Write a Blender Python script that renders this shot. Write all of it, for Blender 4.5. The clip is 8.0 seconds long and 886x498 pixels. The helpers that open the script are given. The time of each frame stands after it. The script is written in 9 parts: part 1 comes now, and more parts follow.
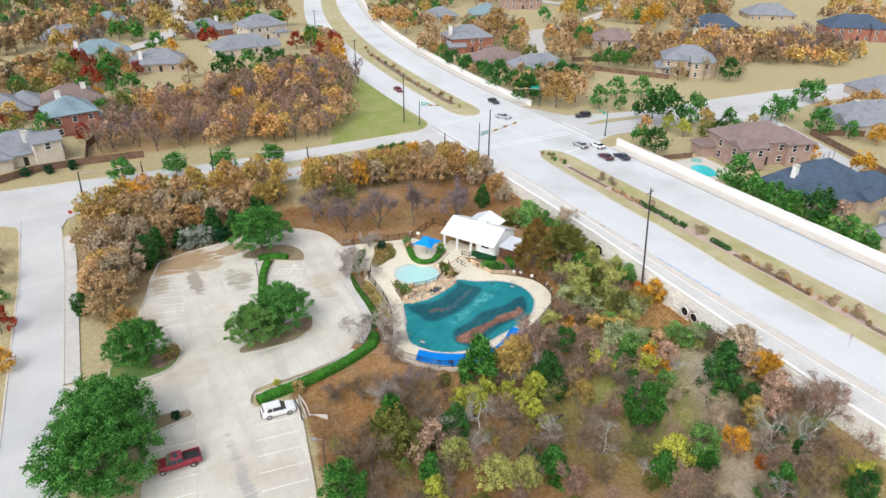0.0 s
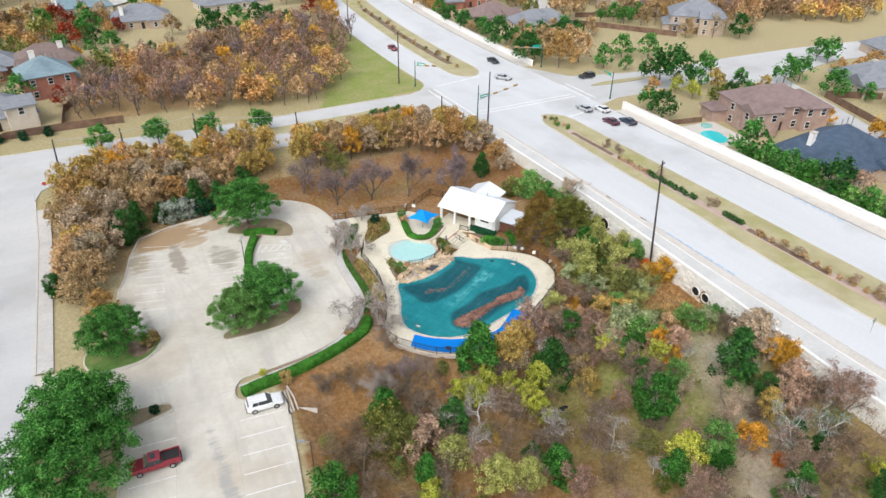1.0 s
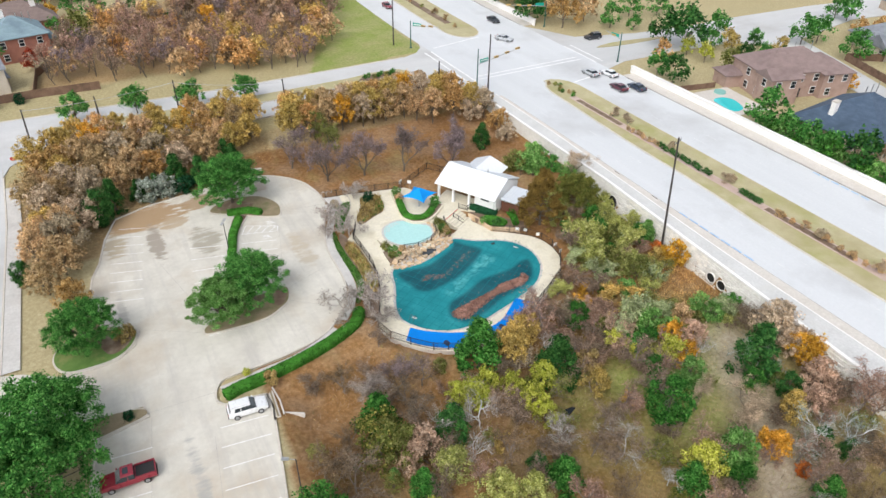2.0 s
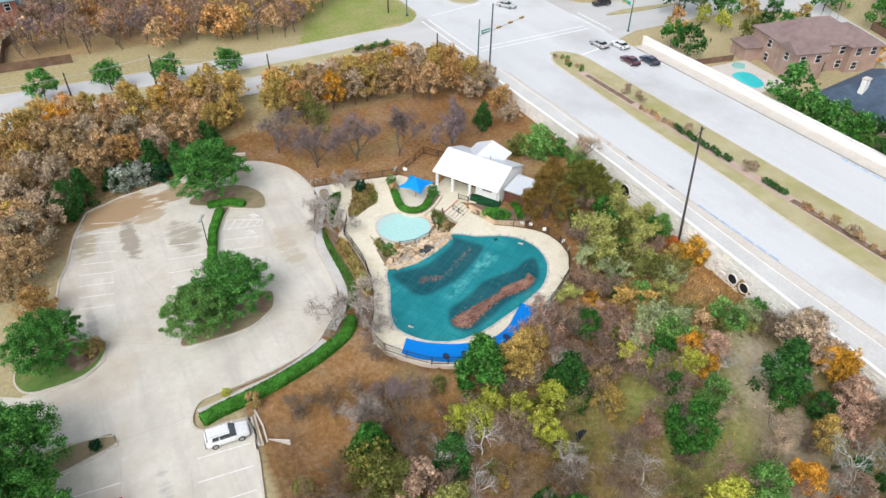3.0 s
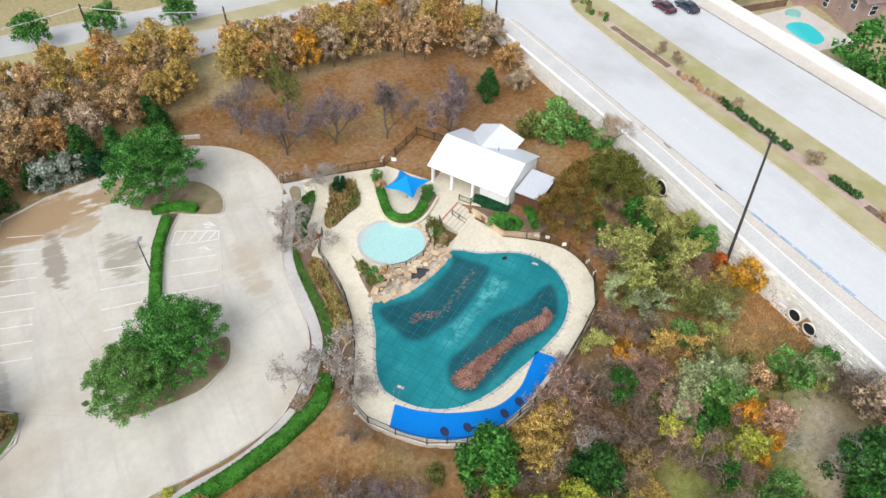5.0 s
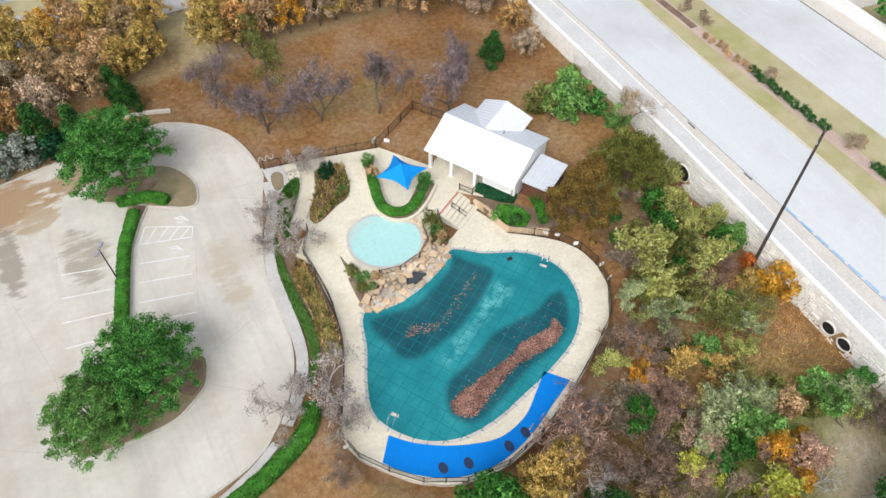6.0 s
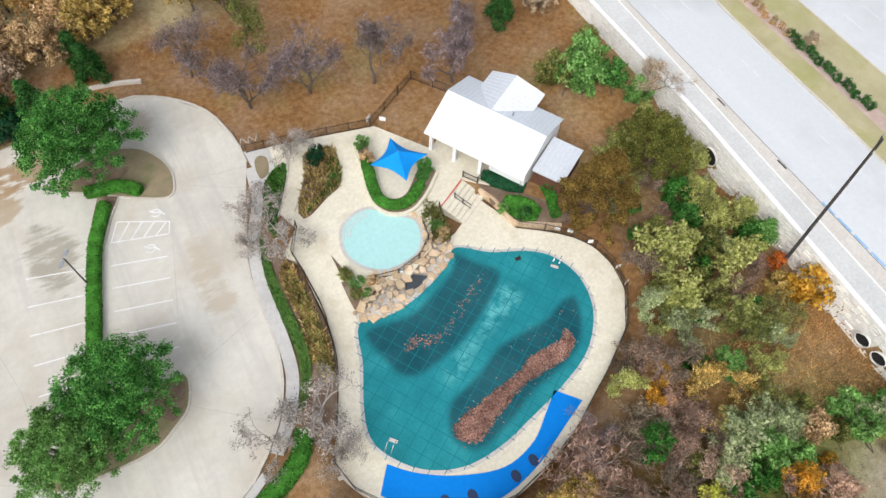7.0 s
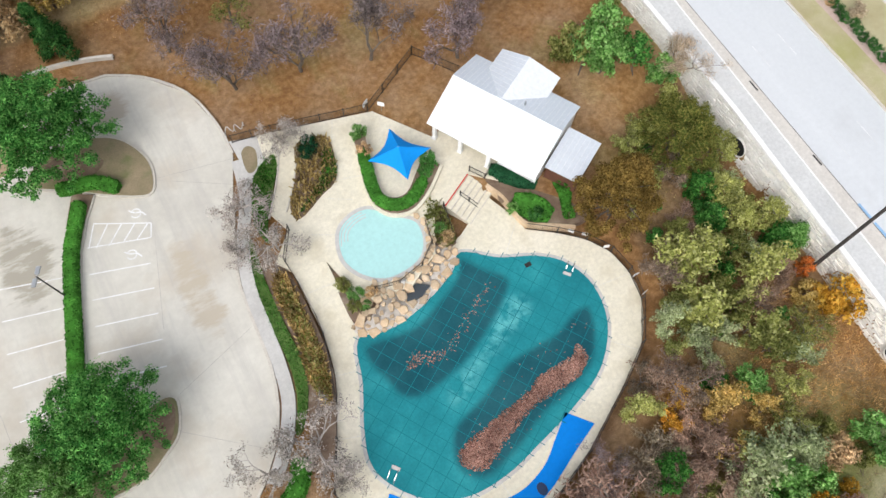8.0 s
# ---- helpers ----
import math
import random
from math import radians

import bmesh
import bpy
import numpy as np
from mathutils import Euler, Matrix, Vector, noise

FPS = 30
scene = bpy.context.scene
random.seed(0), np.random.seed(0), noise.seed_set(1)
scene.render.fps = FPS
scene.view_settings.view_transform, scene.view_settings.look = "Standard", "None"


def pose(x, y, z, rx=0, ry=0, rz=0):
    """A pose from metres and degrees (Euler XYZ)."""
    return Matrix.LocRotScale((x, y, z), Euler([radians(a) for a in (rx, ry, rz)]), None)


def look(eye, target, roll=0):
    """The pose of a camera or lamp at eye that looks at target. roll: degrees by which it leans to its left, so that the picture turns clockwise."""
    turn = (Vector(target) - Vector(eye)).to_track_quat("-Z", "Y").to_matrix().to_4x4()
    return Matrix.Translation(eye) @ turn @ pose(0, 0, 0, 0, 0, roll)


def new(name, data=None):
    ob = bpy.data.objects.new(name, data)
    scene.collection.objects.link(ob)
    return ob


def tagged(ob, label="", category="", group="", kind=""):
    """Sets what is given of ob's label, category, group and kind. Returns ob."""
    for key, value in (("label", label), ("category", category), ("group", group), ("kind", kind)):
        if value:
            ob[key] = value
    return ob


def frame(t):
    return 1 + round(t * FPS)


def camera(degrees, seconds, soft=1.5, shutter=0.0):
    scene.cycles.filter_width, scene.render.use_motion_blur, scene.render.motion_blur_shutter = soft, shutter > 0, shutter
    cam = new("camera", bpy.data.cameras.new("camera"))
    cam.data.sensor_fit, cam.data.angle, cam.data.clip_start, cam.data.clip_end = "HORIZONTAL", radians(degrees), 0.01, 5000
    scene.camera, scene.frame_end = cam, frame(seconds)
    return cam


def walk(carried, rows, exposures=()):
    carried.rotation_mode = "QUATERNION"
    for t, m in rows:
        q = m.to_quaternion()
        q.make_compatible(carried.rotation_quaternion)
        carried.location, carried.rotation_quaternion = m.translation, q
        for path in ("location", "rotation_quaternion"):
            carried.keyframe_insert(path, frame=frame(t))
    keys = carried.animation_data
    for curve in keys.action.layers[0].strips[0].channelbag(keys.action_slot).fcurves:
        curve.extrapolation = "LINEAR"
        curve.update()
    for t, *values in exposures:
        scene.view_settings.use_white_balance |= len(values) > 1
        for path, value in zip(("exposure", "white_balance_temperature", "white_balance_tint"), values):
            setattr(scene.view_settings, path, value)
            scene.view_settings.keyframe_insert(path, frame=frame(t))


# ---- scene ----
# camera and its flight
cam = camera(66.3, 8.0)
METRES, EYE, TILT, LEAN, TURN = 82.4, 62.5, 0.0, 0.0, -28.3
ROWS = [
    (0.0, 0.0, 0.0, 0.0, 0.25, -28.1, -0.47),
    (0.5, 0.0001, 0.0459, -0.003, 0.13, -29.89, -0.49),
    (1.0, 0.0002, 0.0935, -0.0064, 0.01, -31.75, -0.52),
    (1.5, 0.0003, 0.1441, -0.0099, -0.1, -33.63, -0.55),
    (3.0, -0.0008, 0.32, -0.0197, -0.36, -38.82, -0.66),
    (3.5, -0.001, 0.3873, -0.0238, -0.41, -40.43, -0.71),
    (4.0, -0.0026, 0.4577, -0.0278, -0.51, -42.14, -0.8),
    (4.5, -0.0018, 0.5302, -0.0325, -0.55, -44.1, -0.84),
    (6.0, -0.0019, 0.7467, -0.0419, -0.69, -53.09, -1.2),
    (6.5, -0.0023, 0.8138, -0.0457, -0.66, -56.63, -1.28),
    (7.0, -0.0053, 0.8779, -0.0494, -0.67, -60.24, -1.43),
    (7.5, -0.009, 0.9384, -0.0533, -0.67, -63.79, -1.59),
    (8.0, -0.0111, 0.9981, -0.0562, -0.6, -67.42, -1.65),
]
walk(cam, [(t, pose(0, 0, EYE, TILT, LEAN, TURN) @ pose(METRES * x, METRES * y, METRES * z, 90 + pitch, roll, yaw)) for t, x, y, z, yaw, pitch, roll in ROWS])

# overcast daylight
world = bpy.data.worlds.new("overcast")
scene.world = world
world.use_nodes = True
wn, wl = world.node_tree.nodes, world.node_tree.links
wn.clear()
sky = wn.new("ShaderNodeTexSky")
sky.sky_type, sky.sun_disc = "NISHITA", False
sky.sun_elevation, sky.sun_rotation = radians(48), radians(232)
sky.air_density, sky.dust_density, sky.ozone_density = 1.0, 3.0, 1.0
cloud = wn.new("ShaderNodeHueSaturation")
cloud.inputs["Saturation"].default_value = 0.35
wbg = wn.new("ShaderNodeBackground")
wbg.inputs["Strength"].default_value = 0.15
wout = wn.new("ShaderNodeOutputWorld")
wl.new(sky.outputs[0], cloud.inputs["Color"])
wl.new(cloud.outputs[0], wbg.inputs["Color"])
wl.new(wbg.outputs[0], wout.inputs["Surface"])
sun = new("sun", bpy.data.lights.new("sun", "SUN"))
sun.data.energy, sun.data.angle, sun.data.color = 0.7, radians(40), (1.0, 0.985, 0.96)
sun.matrix_world = look((0, 0, 0), (-math.sin(radians(232)) * math.cos(radians(48)), -math.cos(radians(232)) * math.cos(radians(48)), -math.sin(radians(48))))
scene.view_settings.exposure = 0.66

# ---------------------------------------------------------------- helpers
ss = lambda t: (lambda u: u * u * (3 - 2 * u))(np.clip(t, 0, 1))


class Geo:
    """Collects vertices and faces of one mesh."""

    def __init__(self):
        self.v, self.f, self.m = [], [], []

    def add(self, verts, faces, mi=0):
        o = len(self.v)
        self.v.extend(tuple(p) for p in verts)
        self.f.extend(tuple(i + o for i in f) for f in faces)
        self.m.extend([mi] * len(faces))
        return self

    def box(self, cx, cy, cz, sx, sy, sz, rz=0.0, mi=0, taper=1.0):
        c, s = math.cos(rz), math.sin(rz)
        vs = []
        for dz in (-0.5, 0.5):
            k = 1.0 if dz < 0 else taper
            for dx, dy in ((-0.5, -0.5), (0.5, -0.5), (0.5, 0.5), (-0.5, 0.5)):
                x, y = dx * sx * k, dy * sy * k
                vs.append((cx + c * x - s * y, cy + s * x + c * y, cz + dz * sz))
        return self.add(vs, [(3, 2, 1, 0), (4, 5, 6, 7), (0, 1, 5, 4), (1, 2, 6, 5), (2, 3, 7, 6), (3, 0, 4, 7)], mi)

    def bar(self, a, b, w, h, mi=0):
        """A beam with a square section from a to b."""
        return self.tube(a, b, w * 0.7071, h * 0.7071, 4, mi, math.pi / 4)

    def tube(self, a, b, r0, r1=None, n=6, mi=0, ph=0.0, caps=True):
        a, b = Vector(a), Vector(b)
        r1 = r0 if r1 is None else r1
        d = (b - a)
        if d.length < 1e-6:
            return self
        d.normalize()
        e = d.orthogonal().normalized() if abs(d.z) > 0.999 else d.cross(Vector((0, 0, 1))).normalized()
        g = d.cross(e)
        vs = [p + r * (math.cos(ph + 2 * math.pi * i / n) * e + math.sin(ph + 2 * math.pi * i / n) * g) for p, r in ((a, r0), (b, r1)) for i in range(n)]
        fs = [(i, (i + 1) % n, n + (i + 1) % n, n + i) for i in range(n)] + ([tuple(range(n - 1, -1, -1)), tuple(range(n, 2 * n))] if caps else [])
        return self.add(vs, fs, mi)

    def prism(self, out, z0, z1, mi=0, inset=0.0):
        """Upright prism over an outline that runs anticlockwise; z0, z1 are numbers or functions of x, y."""
        out = [tuple(p[:2]) for p in out]
        if sum(a[0] * b[1] - b[0] * a[1] for a, b in zip(out, out[1:] + out[:1])) < 0:
            out = out[::-1]
        n = len(out)
        zf = lambda z, p: z(*p) if callable(z) else z
        vs = [(x, y, zf(z0, (x, y))) for x, y in out] + [(x, y, zf(z1, (x, y))) for x, y in out]
        fs = [tuple(range(n, 2 * n))] + [(i, (i + 1) % n, n + (i + 1) % n, n + i) for i in range(n)]
        return self.add(vs, fs, mi)

    def sheet(self, rows, mi=0):
        """A grid of points, row by row."""
        k = len(rows[0])
        vs = [p for r in rows for p in r]
        return self.add(vs, [(i * k + j, i * k + j + 1, (i + 1) * k + j + 1, (i + 1) * k + j) for i in range(len(rows) - 1) for j in range(k - 1)], mi)

    def ball(self, cx, cy, cz, rx, ry, rz, n=10, m=6, mi=0, rough=0.0, seed=0):
        rg = random.Random(seed)
        vs = [(cx, cy, cz - rz)]
        for i in range(1, m):
            a = -math.pi / 2 + math.pi * i / m
            for j in range(n):
                k = 1 + rg.uniform(-rough, rough)
                b = 2 * math.pi * j / n
                vs.append((cx + k * rx * math.cos(a) * math.cos(b), cy + k * ry * math.cos(a) * math.sin(b), cz + k * rz * math.sin(a)))
        vs.append((cx, cy, cz + rz))
        fs = [(0, 1 + (j + 1) % n, 1 + j) for j in range(n)]
        for i in range(m - 2):
            fs += [(1 + i * n + j, 1 + i * n + (j + 1) % n, 1 + (i + 1) * n + (j + 1) % n, 1 + (i + 1) * n + j) for j in range(n)]
        fs += [(len(vs) - 1, 1 + (m - 2) * n + j, 1 + (m - 2) * n + (j + 1) % n) for j in range(n)]
        return self.add(vs, fs, mi)

    def mesh(self, name, *mats, smooth=False):
        me = bpy.data.meshes.new(name)
        me.from_pydata(self.v, [], self.f)
        for m in mats:
            me.materials.append(m)
        if len(mats) > 1:
            me.polygons.foreach_set("material_index", self.m)
        if smooth:
            me.polygons.foreach_set("use_smooth", [True] * len(me.polygons))
        me.update()
        return me


def thing(name, data=None, label="", category="", group="", kind="", at=None):
    ob = tagged(new(name, data), label, category, group, kind)
    if at is not None:
        ob.matrix_world = at
    return ob


def part(name, data, parent, label="", at=None):
    ob = new(name, data)
    ob.parent = parent
    if at is not None:
        ob.matrix_basis = at
    return tagged(ob, label)


def spline(pts, n=6, closed=True):
    """A smooth line through a few points."""
    P = [np.array(p, float) for p in pts]
    k, out = len(P), []
    for i in range(k if closed else k - 1):
        if closed:
            a, b, c, d = P[i - 1], P[i], P[(i + 1) % k], P[(i + 2) % k]
        else:
            a, b, c, d = P[max(i - 1, 0)], P[i], P[i + 1], P[min(i + 2, k - 1)]
        for j in range(n):
            t = j / n
            out.append(tuple(0.5 * ((2 * b) + (c - a) * t + (2 * a - 5 * b + 4 * c - d) * t * t + (3 * b - a - 3 * c + d) * t**3)))
    if not closed:
        out.append(tuple(P[-1]))
    return out


def inside(poly, x, y):
    """Which of the points x, y lie in the polygon."""
    x, y = np.asarray(x, float), np.asarray(y, float)
    r = np.zeros(x.shape, bool)
    for (ax, ay), (bx, by) in zip(poly, poly[1:] + poly[:1]):
        if ay != by:
            r ^= ((ay > y) != (by > y)) & (x < (bx - ax) * (y - ay) / (by - ay) + ax)
    return r


def reach(line, x, y, closed=True):
    """Distance from the points x, y to a line."""
    x, y = np.asarray(x, float), np.asarray(y, float)
    d = np.full(x.shape, 1e9)
    for (ax, ay), (bx, by) in zip(line, line[1:] + line[:1] if closed else line[1:]):
        ex, ey = bx - ax, by - ay
        t = np.clip(((x - ax) * ex + (y - ay) * ey) / (ex * ex + ey * ey + 1e-9), 0, 1)
        d = np.minimum(d, np.hypot(x - ax - t * ex, y - ay - t * ey))
    return d


def offset(line, d):
    """A closed outline moved outwards by d."""
    L = [tuple(p[:2]) for p in line]
    if sum(a[0] * b[1] - b[0] * a[1] for a, b in zip(L, L[1:] + L[:1])) < 0:
        L = L[::-1]
    out = []
    for i in range(len(L)):
        t = np.array(L[(i + 1) % len(L)]) - np.array(L[i - 1])
        t = t / (np.hypot(*t) + 1e-9)
        out.append((L[i][0] + d * t[1], L[i][1] - d * t[0]))
    return out
# ---------------------------------------------------------------- materials
def nodes_of(m):
    m.use_nodes = True
    n, l = m.node_tree.nodes, m.node_tree.links
    return n, l, n["Principled BSDF"]


def noise_node(n, l, scale, detail=4, rough=0.6, vec=None, stretch=None):
    t = n.new("ShaderNodeTexNoise")
    t.inputs["Scale"].default_value, t.inputs["Detail"].default_value, t.inputs["Roughness"].default_value = scale, detail, rough
    if stretch:
        mp = n.new("ShaderNodeMapping")
        mp.inputs["Scale"].default_value = stretch
        l.new(vec, mp.inputs["Vector"])
        vec = mp.outputs[0]
    if vec:
        l.new(vec, t.inputs["Vector"])
    return t.outputs["Fac"]


def ramp(n, l, fac, *stops):
    r = n.new("ShaderNodeValToRGB")
    while len(r.color_ramp.elements) < len(stops):
        r.color_ramp.elements.new(0.5)
    for e, (p, c) in zip(r.color_ramp.elements, stops):
        e.position, e.color = p, (*c, 1) if len(c) == 3 else c
    l.new(fac, r.inputs[0])
    return r.outputs[0]


def mixed(n, l, fac, a, b, mode="MIX"):
    x = n.new("ShaderNodeMix")
    x.data_type, x.blend_type = "RGBA", mode
    for s, v in ((0, fac), (6, a), (7, b)):
        if isinstance(v, (int, float)):
            x.inputs[s].default_value = v
        elif isinstance(v, tuple):
            x.inputs[s].default_value = (*v, 1)
        else:
            l.new(v, x.inputs[s])
    return x.outputs[2]


def bumped(n, l, b, height, strength, dist=0.05):
    k = n.new("ShaderNodeBump")
    k.inputs["Strength"].default_value, k.inputs["Distance"].default_value = strength, dist
    l.new(height, k.inputs["Height"])
    l.new(k.outputs[0], b.inputs["Normal"])


def surface(name, c1, c2, big=0.4, fine=6.0, rough=0.85, bump=0.3, stain=None, stain_scale=0.12, stain_at=(0.52, 0.68), metal=0.0, stretch=None, vary=0.0, dist=0.04, grain=0.6):
    """Two tones mottled at two scales, with stains, in world space; vary: how far objects differ."""
    m = bpy.data.materials.new(name)
    n, l, b = nodes_of(m)
    pos = n.new("ShaderNodeNewGeometry").outputs["Position"]
    f = noise_node(n, l, big, 5, 0.65, pos, stretch)
    g = noise_node(n, l, fine, 4, 0.7, pos)
    col = ramp(n, l, f, (0.3, c1), (0.7, c2))
    dark = ramp(n, l, g, (0.25, (0.72, 0.72, 0.72)), (0.75, (1.15, 1.15, 1.15)))
    col = mixed(n, l, grain, col, dark, "MULTIPLY")
    if stain:
        s = noise_node(n, l, stain_scale, 6, 0.6, pos)
        msk = ramp(n, l, s, (stain_at[0], (0, 0, 0)), (stain_at[1], (1, 1, 1)))
        col = mixed(n, l, msk, col, stain)
    if vary:
        rnd = n.new("ShaderNodeObjectInfo").outputs["Random"]
        lo, hi = 1 - vary, 1 + vary
        col = mixed(n, l, 1.0, col, ramp(n, l, rnd, (0, (lo, lo, lo)), (1, (hi, hi * 0.98, hi * 0.95))), "MULTIPLY")
    l.new(col, b.inputs["Base Color"])
    b.inputs["Roughness"].default_value, b.inputs["Metallic"].default_value = rough, metal
    if bump:
        bumped(n, l, b, g, bump, dist)
    return m


def plain(name, c, rough=0.5, metal=0.0, coat=0.0, trans=0.0, spec=0.5):
    """Paint, metal or glass with slight unevenness in gloss."""
    m = bpy.data.materials.new(name)
    n, l, b = nodes_of(m)
    pos = n.new("ShaderNodeNewGeometry").outputs["Position"]
    g = noise_node(n, l, 3.0, 5, 0.6, pos)
    col = mixed(n, l, 0.35, c, ramp(n, l, g, (0.3, (0.8, 0.8, 0.8)), (0.7, (1.1, 1.1, 1.1))), "MULTIPLY")
    l.new(col, b.inputs["Base Color"])
    rr = n.new("ShaderNodeMapRange")
    rr.inputs["To Min"].default_value, rr.inputs["To Max"].default_value = max(rough - 0.06, 0.02), min(rough + 0.08, 1)
    l.new(g, rr.inputs["Value"])
    l.new(rr.outputs[0], b.inputs["Roughness"])
    b.inputs["Metallic"].default_value, b.inputs["Coat Weight"].default_value, b.inputs["Transmission Weight"].default_value = metal, coat, trans
    b.inputs["Specular IOR Level"].default_value = spec
    return m


def foliage(name, dark, mid, light, vary=0.35, clear=0.3):
    """Leaves, each one a tone of its own, whole plants a little apart."""
    m = bpy.data.materials.new(name)
    n, l, b = nodes_of(m)
    geo = n.new("ShaderNodeNewGeometry")
    col = ramp(n, l, geo.outputs["Random Per Island"], (0.0, tuple(0.75 * c for c in dark)), (0.5, mid), (1.0, light))
    f = noise_node(n, l, 0.8, 4, 0.6, geo.outputs["Position"])
    col = mixed(n, l, 0.9, col, ramp(n, l, f, (0.32, (0.48, 0.48, 0.47)), (0.68, (1.38, 1.38, 1.33))), "MULTIPLY")
    rnd = n.new("ShaderNodeObjectInfo").outputs["Random"]
    lo, hi = 1 - vary, 1 + vary
    col = mixed(n, l, 1.0, col, ramp(n, l, rnd, (0, (lo, lo * 1.03, lo)), (1, (hi, hi * 0.97, hi))), "MULTIPLY")
    l.new(col, b.inputs["Base Color"])
    b.inputs["Roughness"].default_value = 0.75
    b.inputs["Specular IOR Level"].default_value = 0.06
    tr = n.new("ShaderNodeBsdfTranslucent")
    l.new(col, tr.inputs["Color"])
    mx = n.new("ShaderNodeMixShader")
    mx.inputs[0].default_value = clear * 0.75
    l.new(b.outputs[0], mx.inputs[1])
    l.new(tr.outputs[0], mx.inputs[2])
    l.new(mx.outputs[0], n["Material Output"].inputs["Surface"])
    return m


M = {}
M["road"] = surface("road_concrete", (0.53, 0.55, 0.565), (0.615, 0.63, 0.645), 0.10, 2.0, 0.9, 0.1, (0.43, 0.435, 0.44), 0.05, (0.5, 0.75), stretch=(1, 0.06, 1), grain=0.2)
M["side_road"] = surface("side_road_concrete", (0.46, 0.47, 0.475), (0.56, 0.56, 0.555), 0.10, 2.0, 0.9, 0.1, (0.40, 0.39, 0.38), 0.06, (0.5, 0.75), stretch=(0.1, 1, 1), grain=0.25)
def lot_material():
    """Parking concrete: warm mottling, slab joints, tyre wear along the aisles and a rust stain where leaves rot."""
    m = surface("parking_concrete", (0.51, 0.485, 0.425), (0.64, 0.615, 0.55), 0.16, 1.5, 0.9, 0.1, (0.45, 0.385, 0.30), 0.09, (0.5, 0.72), grain=0.3)
    n, l = m.node_tree.nodes, m.node_tree.links
    b = n["Principled BSDF"]
    col = b.inputs["Base Color"].links[0].from_socket
    pos = n.new("ShaderNodeNewGeometry").outputs["Position"]
    wear = noise_node(n, l, 0.5, 6, 0.7, pos, (1.0, 0.08, 1))
    col = mixed(n, l, ramp(n, l, wear, (0.5, (0, 0, 0)), (0.72, (0.55, 0.55, 0.55))), col, (0.40, 0.38, 0.355))
    streak = noise_node(n, l, 0.55, 6, 0.68, pos, (0.5, 1.6, 1))
    for (cx, cy), (rx, ry), tint, lo, hi in (((9.5, 120.5), (10.5, 6.0), (0.33, 0.205, 0.095), 0.26, 0.36), ((19.0, 121.5), (6.0, 3.6), (0.34, 0.23, 0.13), 0.32, 0.42), ((10.4, 112.5), (2.0, 8.5), (0.29, 0.25, 0.205), 0.40, 0.5), ((4.6, 114.0), (3.2, 6.0), (0.37, 0.31, 0.22), 0.44, 0.6), ((17.4, 109.5), (4.2, 7.0), (0.33, 0.30, 0.24), 0.48, 0.62), ((14.0, 117.0), (4.0, 3.2), (0.40, 0.31, 0.21), 0.44, 0.55), ((29, 122), (3.4, 3.4), (0.42, 0.36, 0.29), 0.46, 0.66), ((30, 100), (2.6, 9), (0.46, 0.40, 0.31), 0.5, 0.7), ((7, 58), (1.6, 22), (0.36, 0.35, 0.33), 0.5, 0.75), ((3.4, 96), (1.2, 9), (0.40, 0.38, 0.34), 0.48, 0.7)):
        mp = n.new("ShaderNodeMapping")
        mp.inputs["Location"].default_value = (-cx / rx, -cy / ry, 0)
        mp.inputs["Scale"].default_value = (1 / rx, 1 / ry, 0)
        l.new(pos, mp.inputs["Vector"])
        ln = n.new("ShaderNodeVectorMath")
        ln.operation = "LENGTH"
        l.new(mp.outputs[0], ln.inputs[0])
        near = n.new("ShaderNodeMapRange")
        near.inputs["From Min"].default_value, near.inputs["From Max"].default_value = 0.35, 1.25
        near.inputs["To Min"].default_value, near.inputs["To Max"].default_value = 0.42, -1.1
        l.new(ln.outputs["Value"], near.inputs["Value"])
        ad = n.new("ShaderNodeMath")
        wide = n.new("ShaderNodeMath")
        wide.operation = "MULTIPLY_ADD"
        wide.inputs[1].default_value, wide.inputs[2].default_value = 2.6, -0.8
        l.new(streak, wide.inputs[0])
        l.new(near.outputs[0], ad.inputs[0])
        l.new(wide.outputs[0], ad.inputs[1])
        col = mixed(n, l, ramp(n, l, ad.outputs[0], (lo, (0, 0, 0)), (hi + 0.24, (0.88, 0.88, 0.88))), col, tint)
    l.new(col, b.inputs["Base Color"])
    return m


M["lot"] = lot_material()
M["deck"] = surface("pool_deck_concrete", (0.66, 0.61, 0.475), (0.74, 0.69, 0.565), 0.25, 3.0, 0.85, 0.1, (0.52, 0.46, 0.33), 0.3, (0.55, 0.8))
M["walk"] = surface("sidewalk_concrete", (0.47, 0.455, 0.43), (0.57, 0.555, 0.53), 0.3, 3.0, 0.9, 0.1, (0.46, 0.43, 0.4), 0.2, (0.55, 0.8))
M["pave"] = surface("pale_pavement", (0.53, 0.53, 0.52), (0.61, 0.61, 0.60), 0.3, 3.0, 0.9, 0.1, (0.54, 0.53, 0.50), 0.25, (0.55, 0.8))
M["lane"] = surface("worn_lane_paint", (0.62, 0.63, 0.635), (0.70, 0.705, 0.71), 0.6, 6.0, 0.8, 0.0, (0.56, 0.57, 0.58), 0.7, (0.45, 0.6))
M["walktan"] = surface("tan_verge", (0.54, 0.50, 0.45), (0.63, 0.595, 0.55), 0.4, 3.0, 0.9, 0.2)
M["kerb"] = surface("kerb_concrete", (0.50, 0.46, 0.40), (0.60, 0.56, 0.50), 0.5, 4.0, 0.9, 0.2)
M["gutter"] = surface("gutter_dirt", (0.16, 0.15, 0.14), (0.34, 0.33, 0.31), 0.5, 4.0, 0.9, 0.0)
